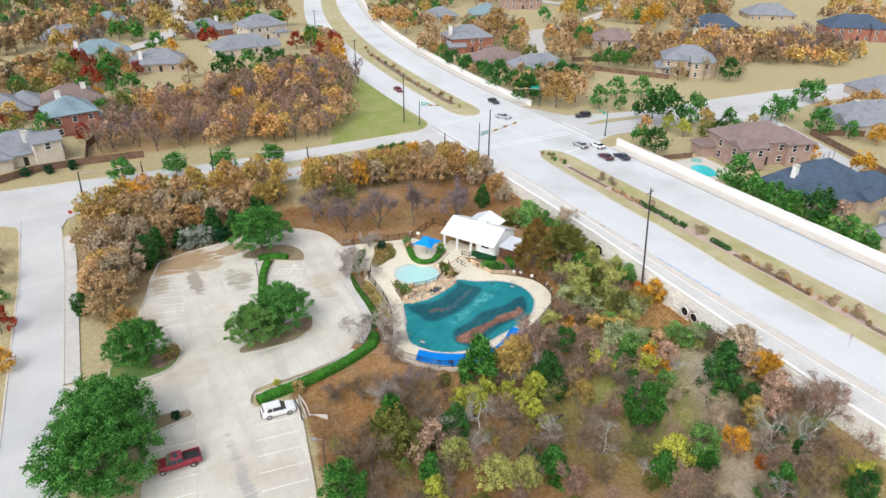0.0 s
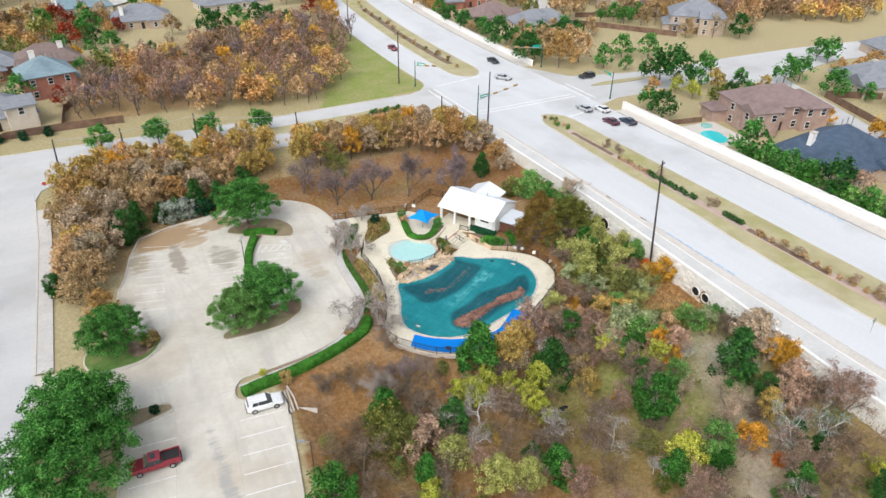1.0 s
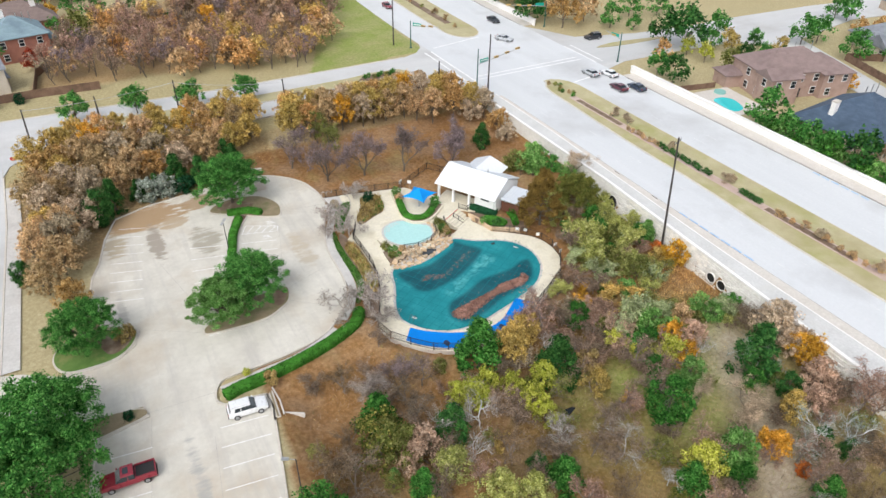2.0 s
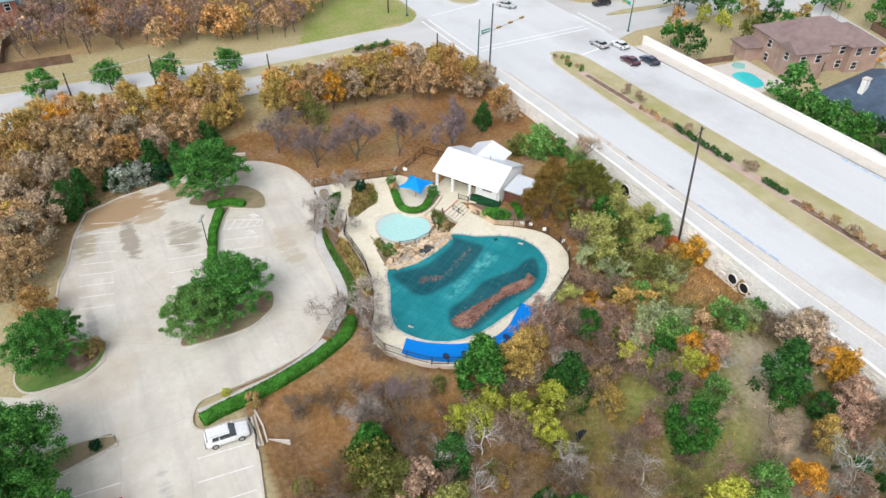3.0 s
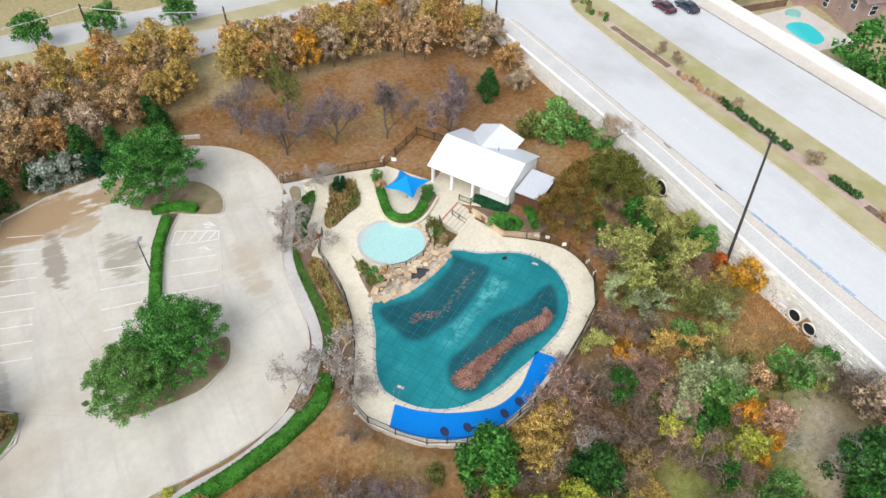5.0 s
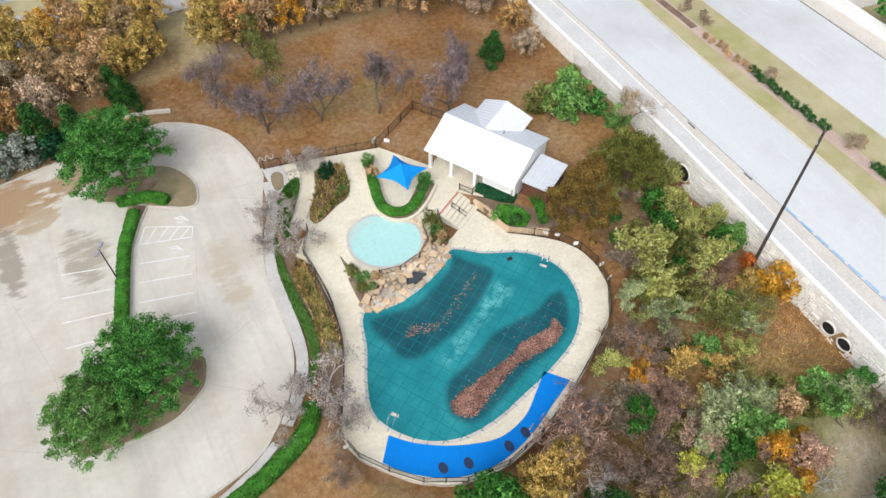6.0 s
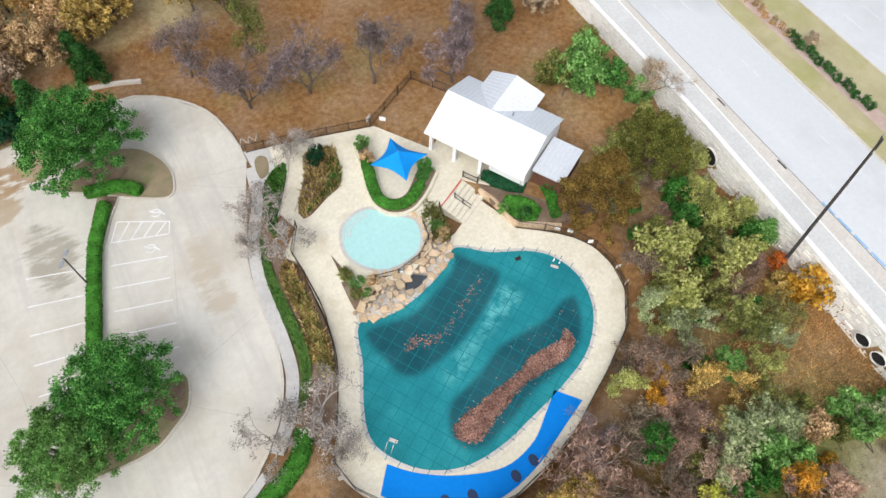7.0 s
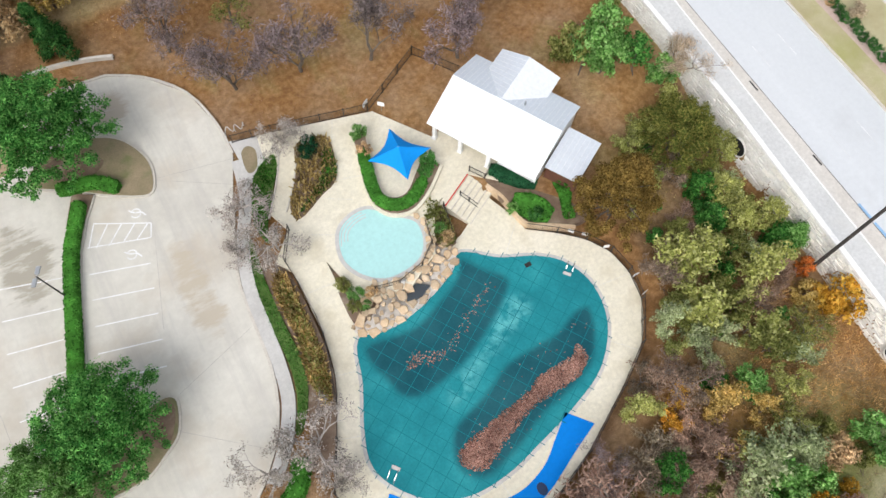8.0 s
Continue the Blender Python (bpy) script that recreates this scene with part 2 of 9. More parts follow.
M["whiteline"] = surface("road_paint", (0.72, 0.72, 0.72), (0.82, 0.82, 0.82), 1.0, 8.0, 0.7, 0.0, (0.58, 0.57, 0.55), 0.8)
M["blueline"] = surface("blue_paint", (0.22, 0.42, 0.66), (0.35, 0.52, 0.72), 1.0, 8.0, 0.7, 0.0)
M["whitewall"] = surface("white_concrete_wall", (0.76, 0.75, 0.73), (0.84, 0.83, 0.81), 0.3, 4.0, 0.85, 0.15)
M["stone"] = surface("limestone", (0.72, 0.705, 0.66), (0.84, 0.83, 0.79), 0.6, 5.0, 0.9, 0.3, (0.56, 0.53, 0.47), 0.7, (0.58, 0.8), vary=0.12)
M["stone_far"] = surface("limestone_courses", (0.72, 0.705, 0.66), (0.84, 0.83, 0.79), 0.6, 5.0, 0.9, 0.3, (0.56, 0.53, 0.47), 0.7, (0.58, 0.8))
M["mortar"] = surface("mortar", (0.60, 0.58, 0.54), (0.70, 0.68, 0.635), 0.8, 6.0, 0.95, 0.3)
M["drygrass"] = surface("dry_grass", (0.37, 0.325, 0.18), (0.47, 0.425, 0.26), 0.25, 9.0, 0.95, 0.6, (0.30, 0.30, 0.10), 0.15, (0.5, 0.75))
M["mulch"] = surface("mulch", (0.14, 0.09, 0.06), (0.24, 0.17, 0.12), 0.8, 9.0, 0.95, 0.8, (0.30, 0.24, 0.18), 0.5)
M["pinkbed"] = surface("pink_paver_bed", (0.46, 0.34, 0.29), (0.54, 0.43, 0.37), 0.5, 5.0, 0.9, 0.3)
M["turf"] = surface("green_turf", (0.07, 0.15, 0.025), (0.13, 0.22, 0.05), 0.5, 9.0, 0.95, 0.7, (0.25, 0.24, 0.09), 0.3, (0.55, 0.75))
M["islandturf"] = surface("worn_island_turf", (0.21, 0.175, 0.10), (0.30, 0.235, 0.15), 0.5, 8.0, 0.95, 0.7, (0.13, 0.15, 0.05), 0.4, (0.5, 0.7))
M["steel_dark"] = plain("dark_metal", (0.03, 0.025, 0.022), 0.45, 0.3)
M["pole"] = surface("dark_wood_pole", (0.035, 0.03, 0.028), (0.07, 0.06, 0.055), 1.0, 12.0, 0.85, 0.3)
M["galv"] = plain("galvanised_steel", (0.45, 0.46, 0.47), 0.4, 0.8)
M["signal_green"] = plain("green_signal_pole", (0.02, 0.10, 0.08), 0.45, 0.2)
M["sign_green"] = plain("green_sign", (0.0, 0.30, 0.22), 0.5)
M["signal_yellow"] = plain("yellow_signal", (0.45, 0.30, 0.10), 0.5)
M["white_paint"] = plain("white_paint", (0.80, 0.80, 0.79), 0.5)
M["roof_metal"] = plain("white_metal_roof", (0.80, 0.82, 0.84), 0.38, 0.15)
# shaded copy of the white roof, put into the colour; also the grey lean-to
M["roof_shade_and_grey"] = plain("shaded_white_and_grey_metal_roof", (0.66, 0.70, 0.75), 0.4, 0.15)
M["cover"] = None
M["water"] = plain("pool_water", (0.40, 0.66, 0.64), 0.1, spec=0.35)
M["mat_blue"] = plain("blue_mat", (0.002, 0.20, 0.66), 0.8, spec=0.12)
M["canopy_blue"] = plain("blue_canopy", (0.004, 0.25, 0.70), 0.75, spec=0.15)
M["water_dark"] = plain("creek_water", (0.02, 0.025, 0.03), 0.1)
M["black"] = plain("black_rubber", (0.015, 0.015, 0.016), 0.7)
M["glass"] = plain("dark_glass", (0.02, 0.028, 0.035), 0.08, 0.0, 0.5)
M["chrome"] = plain("chrome", (0.6, 0.6, 0.6), 0.15, 1.0)
M["red_paint"] = plain("red_tape", (0.55, 0.05, 0.03), 0.6)
# near black that stands for the shade inside the culverts
M["culvert_shade"] = plain("black_for_culvert_shade", (0.008, 0.008, 0.008), 0.9)
M["bark"] = surface("bark", (0.09, 0.07, 0.055), (0.17, 0.14, 0.11), 1.5, 10.0, 0.95, 0.6)
M["bark_grey"] = surface("grey_bark", (0.34, 0.305, 0.275), (0.50, 0.46, 0.42), 1.5, 10.0, 0.95, 0.4)
M["bark_mid"] = surface("brown_grey_bark", (0.17, 0.14, 0.115), (0.29, 0.245, 0.21), 1.5, 10.0, 0.95, 0.4)
M["bark_silver"] = surface("bleached_wood", (0.50, 0.51, 0.50), (0.68, 0.69, 0.67), 1.5, 10.0, 0.9, 0.4)

# leaves
LEAF = {
    "green": foliage("live_oak_leaves", (0.024, 0.12, 0.026), (0.08, 0.28, 0.055), (0.21, 0.47, 0.12), 0.12, 0.5),
    "lime": foliage("fresh_green_leaves", (0.08, 0.22, 0.04), (0.19, 0.42, 0.10), (0.39, 0.62, 0.23), 0.22, 0.5),
    "juniper": foliage("juniper_leaves", (0.012, 0.06, 0.014), (0.035, 0.13, 0.03), (0.10, 0.24, 0.06), 0.25),
    "cedar": foliage("cedar_leaves", (0.012, 0.07, 0.012), (0.045, 0.18, 0.03), (0.14, 0.36, 0.075), 0.2, 0.4),
    "brown": foliage("brown_oak_leaves", (0.310, 0.207, 0.103), (0.564, 0.391, 0.207), (0.816, 0.621, 0.380), 0.2, 0.5),
    "tan": foliage("tan_leaves", (0.360, 0.280, 0.190), (0.580, 0.460, 0.330), (0.760, 0.640, 0.490), 0.18, 0.5),
    "rust": foliage("rust_leaves", (0.322, 0.178, 0.057), (0.609, 0.362, 0.138), (0.828, 0.586, 0.287), 0.18, 0.5),
    "gold": foliage("golden_brown_leaves", (0.307, 0.212, 0.053), (0.602, 0.431, 0.130), (0.850, 0.673, 0.271), 0.18, 0.5),
    "orange": foliage("orange_leaves", (0.403, 0.185, 0.022), (0.706, 0.375, 0.045), (0.896, 0.594, 0.123), 0.12, 0.45),
    "yellow": foliage("yellow_green_leaves", (0.28, 0.33, 0.04), (0.53, 0.56, 0.085), (0.75, 0.74, 0.21), 0.12, 0.5),
    "olive": foliage("olive_leaves", (0.11, 0.14, 0.03), (0.25, 0.275, 0.075), (0.43, 0.42, 0.16), 0.25, 0.5),
    "silver": foliage("silver_green_leaves", (0.255, 0.323, 0.145), (0.442, 0.510, 0.264), (0.612, 0.654, 0.425), 0.15, 0.5),
    "pink": foliage("pinkish_leaves", (0.40, 0.255, 0.18), (0.60, 0.42, 0.31), (0.74, 0.56, 0.44), 0.15, 0.5),
    "red": foliage("red_leaves", (0.16, 0.02, 0.012), (0.30, 0.05, 0.025), (0.42, 0.10, 0.05), 0.2),
    "cypress": foliage("bald_cypress_leaves", (0.13, 0.08, 0.02), (0.26, 0.165, 0.045), (0.40, 0.27, 0.085), 0.1, 0.45),
    "purple": foliage("bare_purple_twigs", (0.17, 0.13, 0.135), (0.26, 0.205, 0.21), (0.36, 0.29, 0.295), 0.15, 0.3),
    "grey": foliage("grey_twigs", (0.30, 0.26, 0.235), (0.43, 0.385, 0.35), (0.55, 0.50, 0.46), 0.15, 0.4),
    "teal": foliage("lichen_grey_green", (0.20, 0.25, 0.20), (0.33, 0.38, 0.32), (0.48, 0.53, 0.47), 0.15, 0.4),
    "hedge": foliage("hedge_leaves", (0.018, 0.08, 0.01), (0.05, 0.19, 0.025), (0.11, 0.31, 0.05), 0.1, 0.15),
    "hedgedark": foliage("dark_hedge_leaves", (0.006, 0.035, 0.015), (0.012, 0.065, 0.028), (0.03, 0.11, 0.045), 0.1, 0.15),
    "straw": foliage("straw_grass", (0.30, 0.20, 0.07), (0.48, 0.35, 0.14), (0.64, 0.51, 0.25), 0.2, 0.4),
    "pale": foliage("pale_yellow_green_leaves", (0.234, 0.270, 0.063), (0.423, 0.450, 0.135), (0.612, 0.621, 0.270), 0.2, 0.5),
    "darkolive": foliage("dark_olive_leaves", (0.06, 0.10, 0.02), (0.17, 0.20, 0.045), (0.40, 0.36, 0.10), 0.1, 0.5),
    "dun": foliage("dun_leaves", (0.13, 0.09, 0.05), (0.26, 0.18, 0.105), (0.43, 0.31, 0.19), 0.25, 0.4),
    "flame": foliage("flame_red_leaves", (0.36, 0.07, 0.015), (0.62, 0.17, 0.035), (0.80, 0.34, 0.10), 0.1, 0.45),
    "twig": foliage("brown_grey_twigs", (0.17, 0.125, 0.09), (0.28, 0.21, 0.155), (0.42, 0.33, 0.25), 0.2, 0.4),
    "rose": foliage("rosy_brown_twigs", (0.25, 0.155, 0.115), (0.40, 0.26, 0.195), (0.54, 0.385, 0.30), 0.15, 0.4),
    "litter": foliage("fallen_leaves", (0.13, 0.06, 0.045), (0.28, 0.15, 0.115), (0.46, 0.29, 0.235), 0.1, 0.1),
}
# ---------------------------------------------------------------- ground
ROAD = 2.5  # level of the roads above the parking lot
CREEK = [(10, -200), (14, 40), (15.6, 60), (17.6, 73.6), (21, 74.6), (27, 76.2), (31, 77.2), (34.5, 72.5), (41, 68.3), (46, 68), (54, 70.5), (63, 75.5), (67, 81), (67, 87), (70, 94), (78, 100), (110, 104), (110, -200)]


def height(x, y):
    """Level of the natural ground."""
    x, y = np.asarray(x, float), np.asarray(y, float)
    z = -0.12 + 2.5 * ss((y - 127) / 17)
    low = inside(CREEK, x, y)
    d = reach(CREEK, x, y)
    bumps = 0.22 * np.sin(x * 0.31 + 1.3 * np.sin(y * 0.17)) * np.cos(y * 0.27) + 0.12 * np.sin(x * 0.83 + y * 0.61)
    bed = reach([(82, 87), (72, 78), (67, 71), (61, 65), (54, 58), (45, 54), (36, 40)], x, y, False)
    z = np.where(low, z - 1.5 * ss(d / 5) + bumps * ss(d / 6) - 0.8 * (1 - ss(bed / 3.0)), z)
    deck_zone = [(40.5, 98), (38.6, 91.2), (37.8, 87), (35.8, 82.5), (33.8, 78.6), (34.4, 76), (36.1, 73.8), (38.3, 71.7), (41.4, 69.9), (45.4, 69.5), (49.5, 70.4), (53.3, 71.9), (58.9, 75), (62.4, 77.3), (64.6, 80.5), (65.1, 83.2), (64.4, 86.2), (62.3, 88.7), (59.2, 91.2), (60, 95.5), (54, 99), (44, 98)]
    z = np.where(inside(deck_zone, x, y) | (reach(deck_zone, x, y) < 1.5) & (x > 33) & (y < 97), np.minimum(z, -1.25), z)
    bank = [(33.5, 78), (38.6, 91.2), (38.4, 98), (36.5, 100), (35.0, 93), (34.9, 88), (32.5, 83)]
    z = np.where(inside(bank, x, y), np.minimum(z, -0.45), z)
    z = np.where(x > 83.1 - 0.05 * (92 - np.clip(y, 38, 92)), ROAD - 0.14, z)
    far = np.hypot(x - 60, y - 90)
    return z + np.where((far > 250), 0.6 * np.sin(x * 0.013) * np.cos(y * 0.011), 0)


def steps(lo, fine_lo, fine_hi, hi, fine, more=()):
    a = list(np.arange(fine_lo, fine_hi + 0.01, fine))
    s, p = fine * 1.5, fine_hi
    while p < hi:
        p += s
        a.append(p)
        s *= 1.25
    s, p = fine * 1.5, fine_lo
    while p > lo:
        p -= s
        a.append(p)
        s *= 1.25
    return np.array(sorted(set(a) | set(more)))


gx, gy = steps(-1500, -32, 128, 1500, 1.0, tuple(np.arange(79.25, 83.3, 0.25))), steps(-1500, 20, 172, 1800, 1.0)
X, Y = np.meshgrid(gx, gy)
GZ = height(X, Y)
gme = bpy.data.meshes.new("ground")
nx, ny = len(gx), len(gy)
ii = (np.arange(ny - 1)[:, None] * nx + np.arange(nx - 1)[None]).ravel()
gme.from_pydata(np.stack([X, Y, GZ], -1).reshape(-1, 3).tolist(), [], np.stack([ii, ii + 1, ii + nx + 1, ii + nx], -1).tolist())
gme.polygons.foreach_set("use_smooth", [True] * len(gme.polygons))
# what grows where: red = leaf litter, green = green grass, blue = bare pale earth
low = inside(CREEK, X, Y) & (X < 83)
yard = (X > 16) & (X < 83) & (Y < 134) & ~low
belt = (X > -9) & (X < 83) & (Y > 112) & (Y < 141)
verge = (Y > 139) & (Y < 178) & (X < 84)
meadow = inside([(54, 163), (85, 166), (88, 222), (78, 225), (66, 190)], X, Y)
woods = inside([(-4, 180), (54, 170), (72, 195), (84, 245), (60, 262), (20, 232), (4, 215)], X, Y)
grn = np.zeros_like(X)
lit = np.where(low, 0.97 - 0.30 * ss((X - 50) / 14) * ss((62 - Y) / 6), np.where(yard, 1.0, np.where(belt | woods, 0.6, 0.0)))
grn = np.where(meadow, 0.95, grn)
grn = np.where(low, 0.95 * np.exp(-((X - 72) ** 2 + (Y - 57.5) ** 2) / 50) + 0.6 * np.exp(-((X - 62.5) ** 2 + (Y - 57) ** 2) / 60) + 0.5 * np.exp(-((X - 60) ** 2 + (Y - 44) ** 2) / 90) + 0.25 * ss((X - 52) / 12) * ss((61 - Y) / 4) + 0.25 * np.exp(-((X - 54) ** 2 + (Y - 56) ** 2) / 60) + 0.3 * np.exp(-((X - 47) ** 2 + (Y - 50) ** 2) / 50), grn)
bare = np.where(low, 0.85 * np.exp(-(reach([(75, 55), (71, 51), (69.5, 46), (66, 40), (60, 34)], X, Y, False) / 3.6) ** 2), 0.0)
lit = np.where(inside([(35.5, 133), (41, 134), (42, 147), (34, 147)], X, Y), 0.3, lit)
lit, grn = np.where(verge, 0.1, lit), np.where(verge & ~meadow, 0.12, grn)
att = gme.color_attributes.new("zone", "FLOAT_COLOR", "POINT")
att.data.foreach_set("color", np.stack([lit, np.minimum(grn, 1), bare, np.ones_like(X)], -1).ravel())


def ground_material():
    m = bpy.data.materials.new("ground_cover")
    n, l, b = nodes_of(m)
    pos = n.new("ShaderNodeNewGeometry").outputs["Position"]
    at = n.new("ShaderNodeAttribute")
    at.attribute_name = "zone"
    sp = n.new("ShaderNodeSeparateColor")
    l.new(at.outputs["Color"], sp.inputs[0])
    a, f, c = noise_node(n, l, 0.16, 5, 0.6, pos), noise_node(n, l, 1.7, 5, 0.7, pos), noise_node(n, l, 9.0, 3, 0.7, pos)
    dry = ramp(n, l, f, (0.25, (0.32, 0.265, 0.14)), (0.55, (0.455, 0.39, 0.23)), (0.8, (0.56, 0.505, 0.33)))
    litter = ramp(n, l, f, (0.2, (0.13, 0.070, 0.030)), (0.45, (0.235, 0.130, 0.052)), (0.62, (0.32, 0.190, 0.088)), (0.85, (0.43, 0.305, 0.18)))
    litter = mixed(n, l, ramp(n, l, a, (0.42, (0, 0, 0)), (0.62, (0.4, 0.4, 0.4))), litter, ramp(n, l, f, (0.3, (0.27, 0.20, 0.14)), (0.7, (0.42, 0.33, 0.245))))
    moss = noise_node(n, l, 0.10, 5, 0.62, pos, (1.3, 0.8, 1))
    litter = mixed(n, l, ramp(n, l, moss, (0.54, (0, 0, 0)), (0.70, (0.6, 0.6, 0.6))), litter, ramp(n, l, f, (0.3, (0.19, 0.165, 0.065)), (0.7, (0.36, 0.315, 0.155))))
    grass = ramp(n, l, f, (0.2, (0.13, 0.19, 0.035)), (0.5, (0.24, 0.30, 0.075)), (0.8, (0.40, 0.41, 0.17)))
    wide = noise_node(n, l, 0.045, 4, 0.55, pos)
    litter = mixed(n, l, 0.8, litter, ramp(n, l, wide, (0.35, (0.78, 0.70, 0.62)), (0.5, (1.08, 1.0, 0.94)), (0.68, (1.28, 1.24, 1.12))), "MULTIPLY")
    col = mixed(n, l, sp.outputs[0], dry, litter)
    gm = n.new("ShaderNodeMath")
    gm.operation = "MULTIPLY"
    l.new(sp.outputs[1], gm.inputs[0])
    l.new(ramp(n, l, a, (0.35, (0.55, 0.55, 0.55)), (0.6, (1, 1, 1))), gm.inputs[1])
    col = mixed(n, l, gm.outputs[0], col, grass)
    col = mixed(n, l, sp.outputs[2], col, ramp(n, l, f, (0.3, (0.36, 0.29, 0.22)), (0.7, (0.55, 0.475, 0.385))))
    col = mixed(n, l, 0.65, col, ramp(n, l, c, (0.25, (0.55, 0.55, 0.55)), (0.75, (1.3, 1.3, 1.3))), "MULTIPLY")
    l.new(col, b.inputs["Base Color"])
    b.inputs["Roughness"].default_value = 1.0
    b.inputs["Specular IOR Level"].default_value = 0.1
    bumped(n, l, b, c, 0.7, 0.12)
    return m


gme.materials.append(ground_material())
thing("ground", gme, "ground with brown leaf litter and dry tan grass", "ground", kind="structure")

# ---------------------------------------------------------------- highway along y, bending away in the distance
bend = lambda y: (max(y - 180, 0) ** 2) / 1320
wall_x = lambda y: 83.06 - 0.05 * (92 - min(max(y, 38), 92))  # face of the retaining wall
kerb_x = lambda y: 85.75 + 0.035 * (min(max(y, 66), 110) - 100)  # white edge of the pavement
edge_x = lambda y: 86.75 + 0.012 * (min(max(y, 66), 110) - 90)  # gutter


def ribbon(x0, x1, y0, y1, z, depth=0.0, step=6.0, cols=1):
    g = Geo()
    n = max(int((y1 - y0) / step), 1)
    ys = [y0 + (y1 - y0) * i / n for i in range(n + 1)]
    at = lambda x, y: (x(y) if callable(x) else x) + bend(y)
    g.sheet([[(at(x0, y) + (at(x1, y) - at(x0, y)) * j / cols, y, z) for j in range(cols + 1)] for y in ys])
    if depth:
        for x, s in ((x0, 1), (x1, -1)):
            rows = [[(at(x, y), y, z - depth), (at(x, y), y, z)] for y in (ys if s > 0 else ys[::-1])]
            g.sheet(rows)
        for y, s in ((y0, 1), (y1, -1)):
            q = [(at(x0, y), y, z - depth), (at(x1, y), y, z - depth), (at(x1, y), y, z), (at(x0, y), y, z)]
            g.add(q if s > 0 else q[::-1], [(0, 1, 2, 3)])
    return g


thing("road", ribbon(86.2, 119.0, -300, 560, ROAD, 0.12).mesh("road", M["road"]), "pale worn concrete divided highway", "road", kind="structure")
thing("pavement", ribbon(lambda y: wall_x(y) + 0.29, lambda y: kerb_x(y) - 0.08, -300, 134, ROAD + 0.13, 0.3).mesh("pavement", M["pave"]), "pale concrete pavement along the stone wall", "pavement", kind="structure")
thing("verge", ribbon(lambda y: kerb_x(y) + 0.06, edge_x, -300, 132, ROAD + 0.11, 0.3).mesh("verge", M["walktan"]), "tan paved verge between kerb and pavement", "verge", kind="structure")
thing("gutter", ribbon(lambda y: edge_x(y) + 0.02, lambda y: edge_x(y) + 0.2, -300, 131, ROAD + 0.006).mesh("gutter", M["gutter"]), "dark dirty gutter line along the highway edge", "gutter", kind="structure")
thing("kerb", ribbon(lambda y: kerb_x(y) - 0.08, lambda y: kerb_x(y) + 0.06, -300, 133, ROAD + 0.19, 0.3).mesh("kerb", M["whitewall"]), "low white concrete edge beside the pavement", "kerb", kind="structure")
for y0, y1 in ((-300, 129), (171, 560)):
    thing("pavement", ribbon(119.0, 121.95, y0, y1, ROAD + 0.13, 0.3).mesh("pavement", M["walktan"]), "tan pavement beside the white wall", "pavement", kind="structure")
for y0, y1 in ((-300, 128), (172, 560)):
    thing("gutter", ribbon(118.72, 118.98, y0, y1, ROAD + 0.006).mesh("gutter", M["gutter"]), "dark dirty gutter line along the highway edge", "gutter", kind="structure")
for y0, y1 in ((-300, 130), (170, 322), (326, 480)):
    w = thing("boundary_wall", None, "long white concrete boundary wall with a flat cap", "wall", kind="structure")
    part("wall_body", ribbon(121.95, 122.35, y0, y1, ROAD + 1.5, 1.7).mesh("wall_body", M["whitewall"]), w)
    part("coping", ribbon(121.8, 122.6, y0, y1, ROAD + 1.66, 0.17).mesh("coping", M["whitewall"]), w)

# planted medians: kerb, dry grass, pink paving and a mulched bed
def nose(x0, x1, y0, y1, r, z0, z1, at_end):
    """A median outline with a rounded nose, following the bend."""
    ys = list(np.linspace(y0, y1, max(int((y1 - y0) / 8), 2)))
    out = [(x1 + bend(y), y) for y in ys] + [(x0 + bend(y), y) for y in ys[::-1]]
    c = (x0 + x1) / 2
    hw = (x1 - x0) / 2
    if at_end > 0:
        arc = [(c + hw * math.cos(a) + bend(y1), y1 + r * math.sin(a)) for a in np.linspace(0.2, math.pi - 0.2, 8)]
        out = [(x1 + bend(y), y) for y in ys] + arc + [(x0 + bend(y), y) for y in ys[::-1]]
    else:
        arc = [(c + hw * math.cos(a) + bend(y0), y0 - r * math.sin(a)) for a in np.linspace(math.pi - 0.2, 0.2, 8)]
        out = [(x1 + bend(y), y) for y in ys] + [(x0 + bend(y), y) for y in ys[::-1]] + arc
    return out


for y0, y1, e in ((-300, 128, 1), (176, 540, -1)):
    out = nose(96.4, 106.0, y0, y1, 7.0, 0, 0, e)
    if e > 0:
        out = [(x + (0 if x > 100 else 1.5 * ss((y - 95) / 40) - 1.2 * ss((85 - y) / 20)), y) for x, y in out]
    med = thing("median", None, "raised highway median with dry tan grass", "median", kind="structure")
    part("kerb", Geo().prism(out, ROAD, ROAD + 0.15).mesh("kerb", M["kerb"]), med)
    part("grass_strip", Geo().prism(offset(out, -0.25), ROAD + 0.1, ROAD + 0.19).mesh("grass_strip", M["drygrass"]), med)
    if e > 0:
        part("paving", ribbon(99.3, 101.2, y0, y1 - 4, ROAD + 0.2, 0.05).mesh("paving", M["pinkbed"]), med)
        for b0, b1 in ((56, 72), (108, 122), (30, 46)):
            part("planting_bed", ribbon(99.7, 100.8, b0, b1, ROAD + 0.24, 0.1).mesh("planting_bed", M["mulch"]), med)
    else:
        part("planting_bed", ribbon(100.0, 102.0, 182, 260, ROAD + 0.24, 0.1).mesh("planting_bed", M["mulch"]), med)

